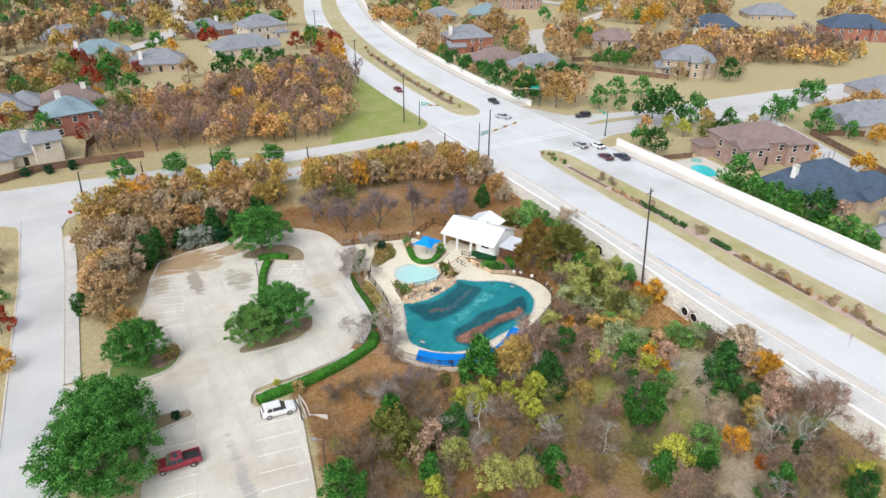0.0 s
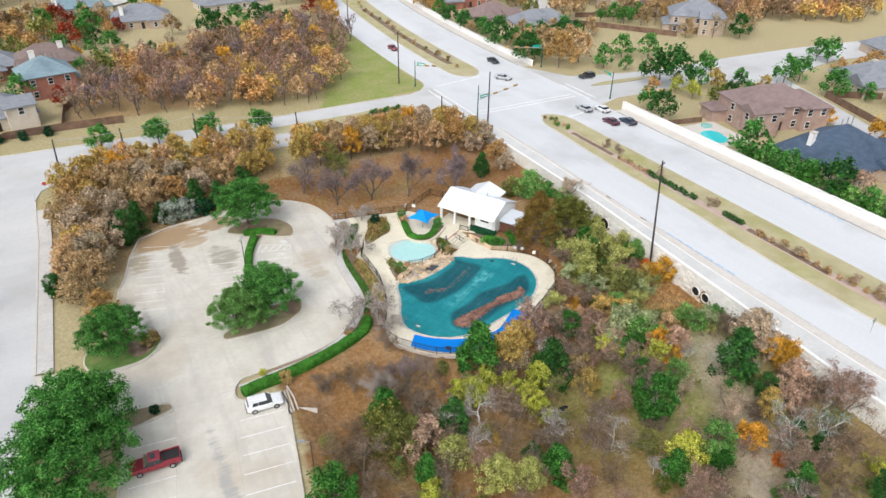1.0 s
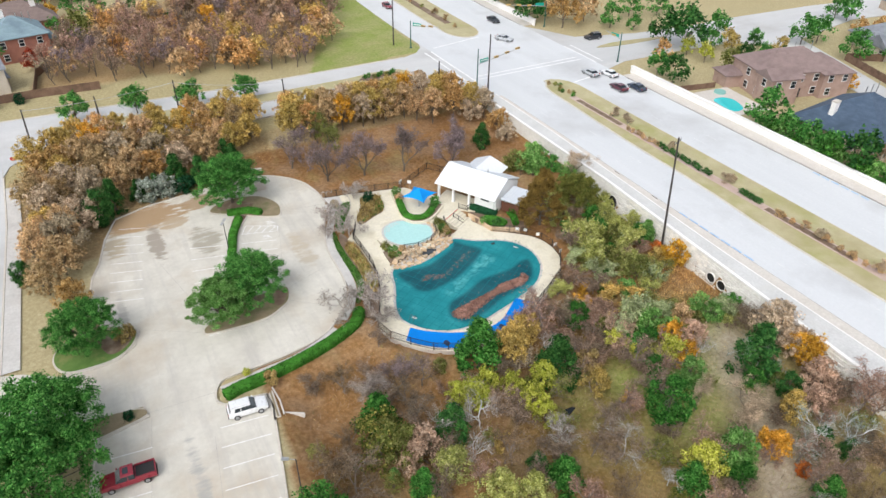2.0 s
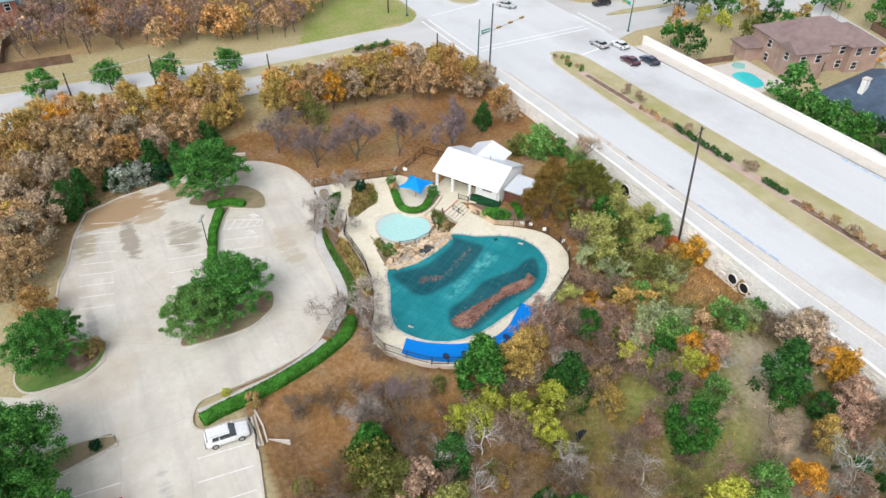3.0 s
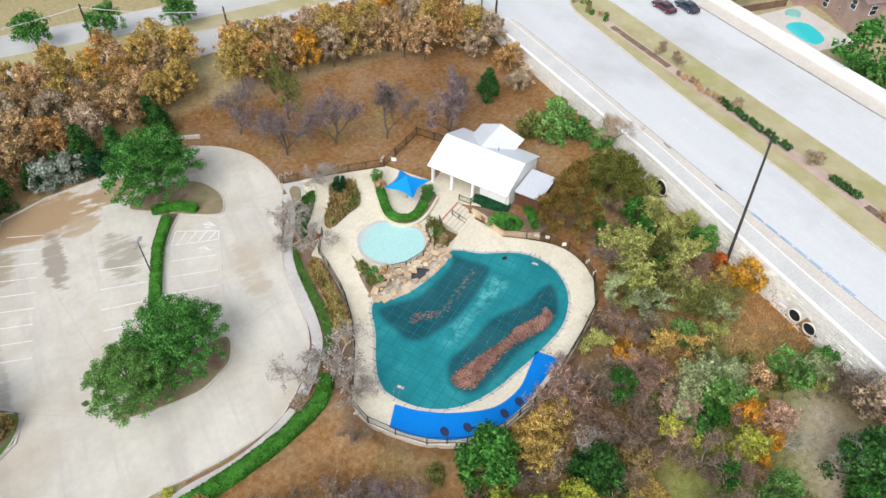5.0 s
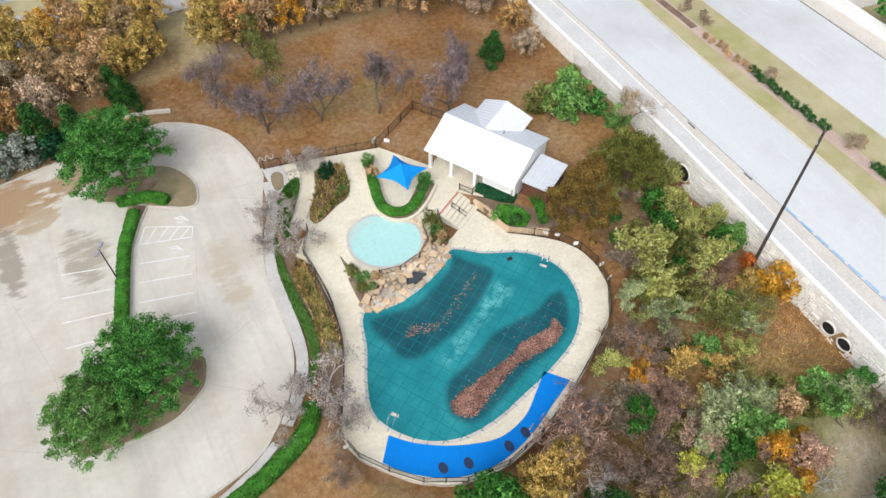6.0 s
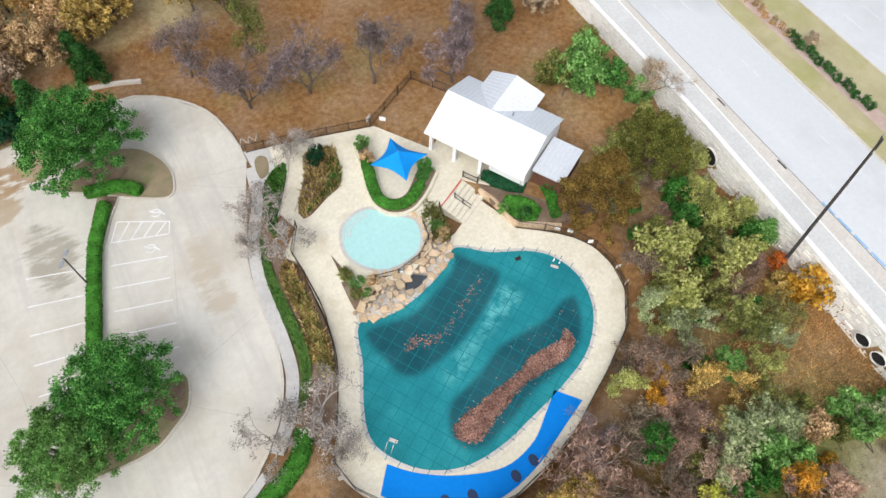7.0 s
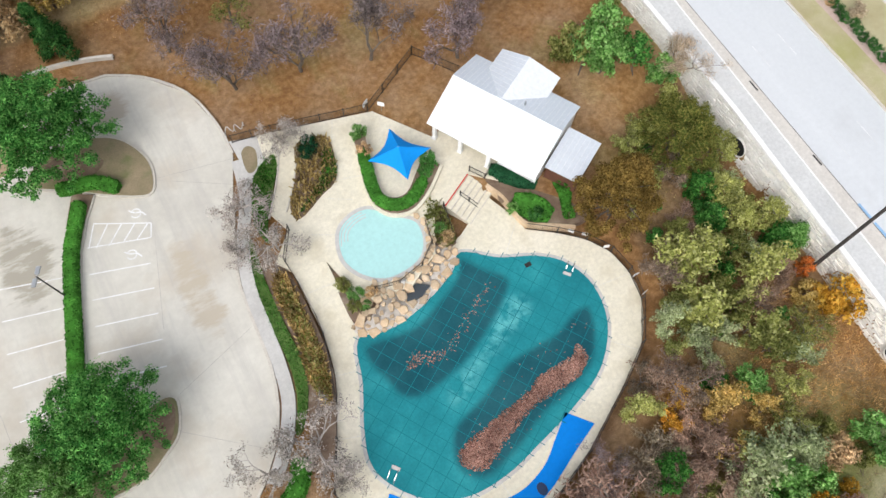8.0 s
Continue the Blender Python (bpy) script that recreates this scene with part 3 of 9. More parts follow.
# painted lane lines
def stripe(pts, w, z, mat, name="lane_line", label="faded white painted line", into=None):
    g = into or Geo()
    for a, b in zip(pts, pts[1:]):
        d = np.array(b) - np.array(a)
        d = d / np.hypot(*d)
        nrm = np.array((-d[1], d[0])) * w / 2
        g.add([(*(np.array(a) - nrm), z), (*(np.array(b) - nrm), z), (*(np.array(b) + nrm), z), (*(np.array(a) + nrm), z)], [(0, 1, 2, 3)])
    return g


g = Geo()
for x in (89.6, 93.0, 109.3, 112.6, 115.8):
    for y in np.arange(-50, 420, 12.0):
        if not 126 < y < 176:
            stripe([(x + bend(y), y), (x + bend(y + 3), y + 3)], 0.13, ROAD + 0.006, None, into=g)
thing("lane_line", g.mesh("lane_line", M["lane"]), "faded white dashed lane markings on concrete", "road marking", kind="stuff")
g = Geo()
for pts in ([(87.5, 142.5), (117, 142.5)], [(87.5, 144.2), (117, 144.2)], [(88, 166), (103, 168.5)], [(86.2, 141), (86.2, 164)], [(84.4, 141), (84.4, 164)], [(119, 139), (119, 152)], [(121, 139), (121, 152)], [(106, 131), (117.5, 133)]):
    stripe(pts, 0.4, ROAD + 0.012, None, into=g)
thing("crosswalk", g.mesh("crosswalk", M["whiteline"]), "worn white crosswalk and stop lines at the junction", "road marking", kind="structure")
g = Geo()
for k in range(6):
    stripe([(118.3, 66 + k * 1.9), (118.3, 67.4 + k * 1.9)], 0.35, ROAD + 0.006, None, into=g)
for k in range(7):
    stripe([(86.9, 63.0 + k * 2.2), (86.9, 64.8 + k * 2.2)], 0.3, ROAD + 0.006, None, into=g)
thing("blue_marking", g.mesh("blue_marking", M["blueline"]), "faded blue dashes painted along the gutter", "road marking", kind="structure")

# ---------------------------------------------------------------- side road, its median, and the east arm
lift = lambda x: 3.2 * ss((40 - x) / 60) + 2.5 * ss((-10 - x) / 60)


def cross(x0, x1, y0, y1, z, depth=0.0, step=6.0):
    g = Geo()
    n = max(int((x1 - x0) / step), 1)
    xs = [x0 + (x1 - x0) * i / n for i in range(n + 1)]
    g.sheet([[(x, y1 + lift(x), z), (x, y0 + lift(x), z)] for x in xs])
    if depth:
        g.sheet([[(x, y0 + lift(x), z), (x, y0 + lift(x), z - depth)] for x in xs])
        g.sheet([[(x, y1 + lift(x), z - depth), (x, y1 + lift(x), z)] for x in xs])
        for x, s in ((x0, -1), (x1, 1)):
            q = [(x, y0 + lift(x), z - depth), (x, y1 + lift(x), z - depth), (x, y1 + lift(x), z), (x, y0 + lift(x), z)]
            g.add(q if s > 0 else q[::-1], [(0, 1, 2, 3)])
    return g


thing("side_road", cross(-250, 86.6, 144.8, 163.2, ROAD - 0.004, 0.1).mesh("side_road", M["side_road"]), "pale grey concrete side road", "road", kind="structure")
g = Geo()
g.prism([(86.6, 163.2), (86.6, 172), (85.2, 168), (82.5, 165), (78, 163.2)], ROAD - 0.15, ROAD - 0.008)
g.prism([(86.6, 144.8), (77, 144.8), (81, 142), (84.5, 138), (86.6, 132)], ROAD - 0.15, ROAD - 0.008)
thing("road_corner", g.mesh("road_corner", M["side_road"]), "rounded concrete road corners at the junction", "road", kind="structure")
mo = [(x, 152.0 + lift(x)) for x in np.linspace(-2, 60, 14)] + [(66, 151.6), (73, 152.2), (75.6, 154), (73.5, 156.6), (67, 157.4), (62, 156.6)] + [(x, 156.4 + lift(x)) for x in np.linspace(58, -2, 14)]
med = thing("median", None, "raised side road median with dry grass", "median", kind="structure")
part("kerb", Geo().prism(mo, ROAD - 0.05, ROAD + 0.14).mesh("kerb", M["kerb"]), med)
part("grass_strip", Geo().prism(offset(mo, -0.22), ROAD, ROAD + 0.18).mesh("grass_strip", M["drygrass"]), med)
part("planting_bed", Geo().prism(spline([(62.5, 154), (65, 152.8), (70, 153), (72.8, 154.4), (70, 155.8), (65, 155.6)], 4), ROAD + 0.1, ROAD + 0.22).mesh("planting_bed", M["mulch"]), med)
thing("kerb", cross(-250, 78, 163.2, 163.45, ROAD + 0.13, 0.3).mesh("kerb", M["kerb"]), "concrete kerb along the side road", "kerb", kind="structure")
thing("kerb", cross(-3, 76, 144.55, 144.8, ROAD + 0.13, 0.3).mesh("kerb", M["kerb"]), "concrete kerb along the side road", "kerb", kind="structure")
thing("pavement", cross(44, 76, 141.4, 143.2, ROAD + 0.06, 0.3).mesh("pavement", M["walk"]), "concrete pavement beside the side road", "pavement", kind="structure")

east = Geo()
er = [(118, 134), (126, 136.5), (146, 136), (160, 134.5), (170, 128), (163, 108), (157, 88), (149, 60), (140, 30), (148, 28), (156, 60), (164, 86), (172, 106), (180, 128), (209, 133), (240, 128), (300, 118), (300, 132), (258, 141), (209, 148), (180, 150), (160, 150), (143, 152), (126, 157), (121.5, 166), (118, 172)]
east.prism(er, ROAD - 0.12, ROAD - 0.006)
thing("side_street", east.mesh("side_street", M["side_road"]), "pale concrete residential street past the junction", "road", kind="structure")
g = Geo()
g.prism(spline([(126, 147.4), (132, 146), (142, 145.4), (148, 145.8), (142, 147.2), (132, 148.4)], 4), ROAD, ROAD + 0.16)
thing("traffic_island", g.mesh("traffic_island", M["drygrass"]), "low raised island with tan grass at the junction", "traffic island", kind="structure")
for nm, pts, w in (("street", [(150, 200), (161, 218), (176, 245), (192, 267), (213, 273), (245, 290), (300, 320)], 8), ("street", [(-60, 290), (-16, 290), (20, 310), (46, 350), (55, 400), (60, 480)], 8), ("street", [(275, 290), (262, 320), (240, 380)], 8)):
    L = spline(pts, 5, False)
    rows = []
    for i, p in enumerate(L):
        t = np.array(L[min(i + 1, len(L) - 1)]) - np.array(L[max(i - 1, 0)])
        t = t / np.hypot(*t)
        rows.append([(p[0] - t[1] * w / 2, p[1] + t[0] * w / 2, ROAD + 0.5), (p[0] + t[1] * w / 2, p[1] - t[0] * w / 2, ROAD + 0.5)])
    thing(nm, Geo().sheet([r[::-1] for r in rows]).mesh(nm, M["walk"]), "pale concrete street between far houses", "road", kind="structure")

# ---------------------------------------------------------------- street west of the lot
def west(x0, x1, y0, y1, up, depth=0.0):
    g = Geo()
    ys = np.linspace(y0, y1, max(int((y1 - y0) / 4), 2))
    sk = lambda y: (y - 145) * 0.035
    zz = lambda y: float(2.5 * ss((y - 127) / 17)) + up
    g.sheet([[(x0 + sk(y), y, zz(y)), (x1 + sk(y), y, zz(y))] for y in ys])
    if depth:
        g.sheet([[(x0 + sk(y), y, zz(y) - depth), (x0 + sk(y), y, zz(y))] for y in ys])
        g.sheet([[(x1 + sk(y), y, zz(y)), (x1 + sk(y), y, zz(y) - depth)] for y in ys])
    return g


thing("street", west(-16.6, -9.6, -60, 147.9, 0.02).mesh("street", M["side_road"]), "pale grey concrete street beside the parking lot", "road", kind="structure")
thing("kerb", west(-9.6, -9.35, 91.5, 141, 0.12, 0.3).mesh("kerb", M["kerb"]), "concrete street kerb", "kerb", kind="structure")
thing("kerb", west(-16.85, -16.6, -60, 143, 0.12, 0.3).mesh("kerb", M["kerb"]), "concrete street kerb", "kerb", kind="structure")
thing("pavement", west(-9.3, -7.3, 91.5, 138, 0.10, 0.3).mesh("pavement", M["walk"]), "pale concrete pavement along the street", "pavement", kind="structure")
g = Geo()
g.prism([(-9.6, 148.5), (-9.6, 141), (-8.5, 145), (-4, 148.3)], ROAD - 0.15, ROAD + 0.02)
g.prism([(-16.6, 148.5), (-22, 149), (-17.5, 145.5), (-16.6, 141)], ROAD - 0.15, ROAD + 0.02)
thing("road_corner", g.mesh("road_corner", M["side_road"]), "rounded concrete corners of the street", "road", kind="structure")

# ---------------------------------------------------------------- parking lot
lot = [(-11.6, 91.5), (-9, 90.6), (-4.8, 87.9), (-1.4, 87.4), (1.6, 87.7), (3.9, 89.4), (4.9, 92.2), (3.6, 93.6), (0.6, 95.5), (-0.3, 99), (0, 103.6), (0.6, 107), (1.9, 110.3), (3.4, 116.6), (5.6, 122.2), (11, 124.2), (18.6, 125.2), (25.6, 126.4),
       (30.2, 126.0), (33.6, 124.0), (36.7, 120.3), (38.0, 115.5), (38.1, 111.5), (36.2, 106.8), (34.5, 102.2), (33.5, 98.4), (33.2, 93.2), (33.0, 90.3), (32.2, 87.1), (30.4, 83.9), (26.9, 80.4), (23.6, 79.2), (20, 78.6), (16, 78.4), (12.8, 78.3), (11.6, 77.3), (11.0, 75.6), (11.8, 74.0), (16.5, 73.4), (16.2, 69), (14.8, 61.5), (12, 47), (7, 22), (-14, 22), (-6.5, 52), (-2.2, 75.2), (3.6, 76.4), (3.3, 78.3), (-1, 79), (-9, 79.4), (-11.9, 77)]
lot_top = 0.0
pl = thing("parking_lot", None, "pale tan concrete parking lot with leaf stains", "parking lot", kind="structure")
part("slab", Geo().prism(lot, -0.5, lot_top).mesh("slab", M["lot"]), pl)


def kerb_along(line, w=0.28, z0=-0.3, z1=0.15, closed=False, taper=0.04):
    """A kerb with a slanted face along a line."""
    L = [np.array(p[:2], float) for p in line]
    if closed:
        L.append(L[0])
    rows = []
    for i, p in enumerate(L):
        a, b = (L[i - 1] if i else (L[-2] if closed else L[0])), (L[i + 1] if i + 1 < len(L) else (L[1] if closed else L[-1]))
        t = (b - a) / (np.hypot(*(b - a)) + 1e-9)
        nn = np.array((-t[1], t[0])) * w / 2
        rows.append([(*(p - nn), z0), (*(p - nn * (1 - taper / w * 2)), z1), (*(p + nn), z1), (*(p + nn), z0)])
    return Geo().sheet([r[::-1] for r in rows])


part("kerb", kerb_along(lot[2:19]).mesh("kerb", M["kerb"]), pl)
part("kerb", kerb_along(spline(lot[18:23], 3, False)).mesh("kerb", M["kerb"]), pl)
part("kerb", kerb_along(spline(lot[23:40], 2, False)).mesh("kerb", M["kerb"]), pl)
part("kerb", kerb_along(lot[38:43]).mesh("kerb", M["kerb"]), pl)
part("kerb", kerb_along(lot[44:48]).mesh("kerb", M["kerb"]), pl)

g = Geo()
for a, b2 in (((25.4, 92.0), (33.0, 94.6)), ((30.7, 112.2), (36.9, 108.4)), ((5, 92.4), (12.4, 87.8)), ((20.4, 122.9), (21, 119.6)), ((3.5, 77), (11.2, 76.6)), ((24.5, 89), (30.6, 84)), ((3.8, 76), (-3.6, 30)), ((9.6, 70), (4.2, 30)), ((12, 97), (9.8, 107)), ((12, 97), (12.5, 88)), ((28.6, 107), (26.2, 98)), ((24.4, 119.8), (26.0, 126.2)), ((30.8, 112.4), (38.2, 111.0))):
    stripe([a, b2], 0.045, 0.004, None, into=g)
part("slab_joint", g.mesh("slab_joint", surface("joint_filler", (0.38, 0.36, 0.32), (0.50, 0.47, 0.43), 0.8, 6.0, 0.95, 0.0)), pl, "thin dark joints between slabs")
# painted stall lines, each an own piece
def line_piece(a, b, w=0.11, z=0.008):
    part("stall_line", stripe([a, b], w, z, None).mesh("stall_line", M["whiteline"]), pl)


for k in range(7):
    line_piece((15.8 - 0.5 * k, 70.2 - 2.82 * k), (10.4 - 0.5 * k, 70.9 - 2.82 * k))
    line_piece((-1.8 - 0.5 * k, 72.3 - 2.9 * k), (3.2 - 0.5 * k, 71.7 - 2.9 * k))
for k in range(8):
    line_piece((14.2 - 0.55 * (k - 1) + 0.04 * k * k, 105.2 - 3.05 * (k - 1)), (19.4 - 0.55 * (k - 1) + 0.04 * k * k, 103.9 - 2.85 * (k - 1)))
for k in range(5):
    line_piece((22.2 - 0.55 * k, 105.9 - 2.45 * k), (27.3 - 0.5 * k, 104.4 - 2.4 * k))
for k in range(9):
    line_piece((5.8 - 0.75 * k + 0.04 * k * k, 119.0 - 2.35 * k), (9.8 - 0.58 * k + 0.02 * k * k, 117.4 - 2.3 * k))
for a, b in (((24.0, 110.6), (28.7, 108.2)), ((22.8, 108.5), (28.2, 106.8)), ((28.7, 108.2), (28.2, 106.8)), ((24.0, 110.5), (22.9, 108.4)), ((25.2, 110.0), (23.5, 108.1)), ((26.3, 109.4), (24.6, 107.8)), ((27.4, 108.9), (25.8, 107.5)), ((28.4, 108.3), (27.0, 107.2))):
    line_piece(a, b, 0.12)
# wheelchair marks, as plain strokes
for cx, cy in ((27.8, 109.8), (26.1, 106.0)):
    g = Geo()
    L = [(cx + 0.45 * math.cos(a), cy + 0.45 * math.sin(a)) for a in np.linspace(-3.0, 2.6, 14)]
    stripe(L, 0.13, 0.009, None, into=g)
    stripe([(cx - 0.5, cy + 0.55), (cx - 0.1, cy + 0.1), (cx + 0.5, cy - 0.1), (cx + 0.75, cy - 0.6)], 0.14, 0.0095, None, into=g)
    part("wheelchair_mark", g.mesh("wheelchair_mark", M["whiteline"]), pl)

# planted islands in the lot
def island(out, top, label, bed=None):
    t = thing("planting_island", None, label, "planting island", kind="structure")
    part("kerb", Geo().prism(out, -0.1, 0.15).mesh("kerb", M["kerb"]), t)
    part("soil", Geo().prism(offset(out, -0.2), 0, 0.21).mesh("soil", top), t)
    if bed:
        part("mulch_bed", Geo().prism(bed, 0.1, 0.235).mesh("mulch_bed", M["mulch"]), t, "dark brown mulch")
    return t


island(spline([(24.4, 92.4), (25.2, 91.5), (24.4, 89.0), (22.9, 87.8), (20.7, 86.7), (17.4, 86.6), (13.8, 86.9), (12.4, 87.3), (12.6, 88.6), (15.2, 90.2), (17.4, 93.0), (20.6, 92.2), (22.6, 92.2)], 4), M["islandturf"], "kidney shaped lot island with worn turf and mulch", spline([(23.2, 92), (24.7, 91.4), (23.9, 89.2), (22.7, 88.4), (21.6, 90.3)], 4))
island(spline([(19.9, 117.8), (21.5, 119.2), (25.3, 119.9), (28.9, 118.4), (30.7, 115.2), (30.7, 112.6), (29.6, 110.9), (26.6, 112.3), (23.1, 114.7), (20.2, 116.6)], 4), M["islandturf"], "rounded lot island with leaf litter", spline([(21, 117.6), (24, 118.8), (27, 116.5), (24.6, 115.4)], 4))
island([(20.9, 109), (19.4, 103.2), (17.8, 97), (17.2, 93.2), (18.4, 92.8), (20.0, 100.1), (20.9, 104), (22.3, 108.3), (23.7, 111.1), (25.2, 113.4), (23.2, 114.6), (21.9, 112)], M["mulch"], "narrow mulched strip between parking rows")
island(spline([(-4.4, 88.3), (-1.4, 87.7), (1.6, 88), (3.7, 89.6), (4.7, 92.2), (3.4, 93.3), (-0.2, 94.6), (-4.4, 93.6), (-5.6, 91)], 4), M["turf"], "lot corner island with green turf and mulch", spline([(0, 92.8), (3.9, 92.3), (3.2, 89.9), (1.2, 88.9), (0.2, 90.5)], 4))
island(spline([(-2.6, 75.6), (0.5, 75.9), (3.5, 76.6), (3.0, 78), (-1, 78.7), (-4, 77.5)], 4), M["islandturf"], "narrow kerbed island of bare earth by the truck", None)
island([(16.7, 73.3), (16.4, 69.4), (17.0, 69.3), (17.3, 73.6)], M["islandturf"], "narrow strip of earth behind the stalls")
# ---------------------------------------------------------------- stone retaining wall of the highway, with culverts
wall = thing("retaining_wall", None, "pale limestone retaining wall with round culvert mouths", "retaining wall", kind="structure")
MOUTHS = ((89.0, -0.2, 1.1), (65.3, -0.3, 0.75), (63.2, -0.3, 0.75))
g = Geo()
ys = np.linspace(-120, 131, 126)
g.sheet([[(wall_x(y), y, -4), (wall_x(y), y, ROAD + 0.05)] for y in ys[::-1]])
part("core", g.mesh("core", M["mortar"]), wall, "grey mortar")
part("coping", ribbon(lambda y: wall_x(y) - 0.22, lambda y: wall_x(y) + 0.29, -120, 131, ROAD + 0.24, 0.24, 3.0).mesh("coping", M["whitewall"]), wall, "pale concrete coping")
for cy, cz, r in MOUTHS:
    g = Geo()
    ring = [(math.cos(a), math.sin(a)) for a in np.linspace(0, 2 * math.pi, 25)]
    fx = wall_x(cy)
    g.sheet([[(fx - 0.26, cy + c * (r + 0.10), cz + s * (r + 0.10)), (fx - 0.30, cy + c * r, cz + s * r), (fx + 0.54, cy + c * r, cz + s * r)] for c, s in ring])
    part("culvert_collar", g.mesh("culvert_collar", M["stone_far"]), wall, "pale concrete culvert collar")
    # no bore behind the collar: a flat black disc paints its darkness
    g = Geo()
    g.add([(fx - 0.11, cy + c * r, cz + s * r) for c, s in ring[:-1]], [tuple(range(24))[::-1]])
    part("culvert_bore", g.mesh("culvert_bore", M["culvert_shade"]), wall, "flat black disc for the shade inside the culvert")
# ---------------------------------------------------------------- pool yard
UP, LOW = 0.2, -0.6  # upper and lower deck
pool = spline([(40.8, 89.2), (39.4, 85.5), (37.8, 82), (37.1, 79.3), (37.9, 77), (40, 74.7), (43, 73.4), (46.5, 73.4), (50, 74.2), (54, 75.3), (58, 77), (60.8, 80), (61.7, 83.5), (60.8, 86.5), (58.8, 88.4), (55.5, 90.0), (52.7, 92.1), (51.3, 90.9), (47.9, 89.4), (44, 88.6)], 5)
deck_edge = spline([(38.2, 91.2), (37.4, 87), (35.4, 82.5), (33.4, 78.6), (34, 76), (35.8, 73.6), (38, 71.3), (41.4, 69.5), (45.4, 69.1), (49.5, 70), (53.3, 71.5), (58.9, 74.6), (62.6, 77), (65, 80.4), (65.5, 83.2), (64.8, 86.4), (62.5, 89), (59.3, 91.4)], 4, False)
deck = thing("pool_deck", None, "cream coloured concrete pool deck", "pool deck", kind="structure")
part("lower_slab", Geo().prism(deck_edge + [(58.9, 93.4), (57.8, 96.2), (53.6, 93.8), (51, 93), (44, 92), (40.6, 91)], -2.3, LOW).mesh("lower_slab", M["deck"]), deck)
upper = [(40.9, 112.3), (52.2, 109.5), (56.2, 103.9), (58.6, 105.4), (63.6, 96.6), (61.6, 95.0), (58.6, 97.6), (57.3, 98.8), (53.6, 96.7), (52.8, 97.6), (50.4, 93), (47, 91.2), (42.6, 91.8), (41.3, 97), (38.2, 97.6), (37.2, 99.0), (39.5, 101.5), (38.7, 103.8), (41.2, 107.8), (40.6, 110)]
part("upper_slab", Geo().prism(upper, -0.9, UP).mesh("upper_slab", M["deck"]), deck)
part("ramp", Geo().add([(38.2, 91.2, LOW), (41.2, 90.6, LOW), (41.3, 97.2, UP), (38.2, 97.6, UP), (38.2, 91.2, -1.5), (41.2, 90.6, -1.5), (41.3, 97.2, -1.5), (38.2, 97.6, -1.5)], [(0, 1, 2, 3), (4, 0, 3, 7), (1, 5, 6, 2)]).mesh("ramp", M["deck"]), deck)
g = Geo()
for a, b in (((47.2, 108.3), (48.2, 110.4)), ((45.7, 104.1), (48.3, 103.4)), ((43.7, 103), (46.2, 101.5)), ((38.4, 95), (41.2, 94.8)), ((40.9, 100.2), (43.9, 98.6))):
    stripe([a, b], 0.035, UP + 0.004, None, into=g)
for a, b in (((37.5, 87.3), (39.9, 86.7)), ((35.3, 82.4), (37.7, 81.6)), ((46, 69.2), (45.6, 73.2)), ((54.5, 72), (53.2, 75)), ((62, 76.7), (59.8, 79)), ((65.4, 83), (61.8, 83.4)), ((58.9, 92.5), (56.2, 90))):
    stripe([a, b], 0.035, LOW + 0.004, None, into=g)
part("deck_joint", g.mesh("deck_joint", M["mortar"]), deck, "thin dark control joints")

# covered swimming pool
pm = bpy.data.materials.new("pool_cover_mesh")
n, l, b = nodes_of(pm)
pos = n.new("ShaderNodeNewGeometry").outputs["Position"]
f, c = noise_node(n, l, 0.22, 6, 0.6, pos), noise_node(n, l, 5.0, 4, 0.6, pos)
col = ramp(n, l, f, (0.3, (0.010, 0.158, 0.188)), (0.5, (0.014, 0.212, 0.24)), (0.72, (0.030, 0.28, 0.305)))
wa = n.new("ShaderNodeAttribute")
wa.attribute_name = "wet"
ws = n.new("ShaderNodeSeparateColor")
l.new(wa.outputs["Color"], ws.inputs[0])
sl = n.new("ShaderNodeMath")
sl.operation = "MULTIPLY"
l.new(ws.outputs[1], sl.inputs[0])
l.new(ramp(n, l, noise_node(n, l, 0.9, 5, 0.6, pos), (0.42, (0, 0, 0)), (0.6, (1, 1, 1))), sl.inputs[1])
col = mixed(n, l, sl.outputs[0], col, (0.10, 0.40, 0.42))
wm = n.new("ShaderNodeMath")
wm.operation = "MULTIPLY"
l.new(ws.outputs[0], wm.inputs[0])
wm.inputs[1].default_value = 0.92
col = mixed(n, l, wm.outputs[0], col, ramp(n, l, f, (0.35, (0.006, 0.058, 0.078)), (0.7, (0.016, 0.088, 0.11))))
col = mixed(n, l, 0.4, col, ramp(n, l, c, (0.3, (0.8, 0.8, 0.8)), (0.7, (1.2, 1.2, 1.2))), "MULTIPLY")
l.new(col, b.inputs["Base Color"])
b.inputs["Roughness"].default_value = 0.7
b.inputs["Specular IOR Level"].default_value = 0.15
bumped(n, l, b, f, 0.4, 0.15)
M["cover"] = pm
M["strap"] = plain("cover_strap", (0.011, 0.165, 0.192), 0.8, spec=0.1)
sp = thing("swimming_pool", None, "swimming pool under a taut teal winter cover", "swimming pool", kind="structure")
part("cover", Geo().prism(offset(pool, 0.15), LOW - 0.1, LOW + 0.05).mesh("cover", M["cover"]), sp, "teal mesh winter cover")
part("coping", kerb_along(offset(pool, 0.32), 0.36, LOW - 0.2, LOW + 0.03, True).mesh("coping", M["walk"]), sp, "pale concrete coping")
ux, uy = math.cos(radians(32)), math.sin(radians(32))
cov = offset(pool, 0.1)


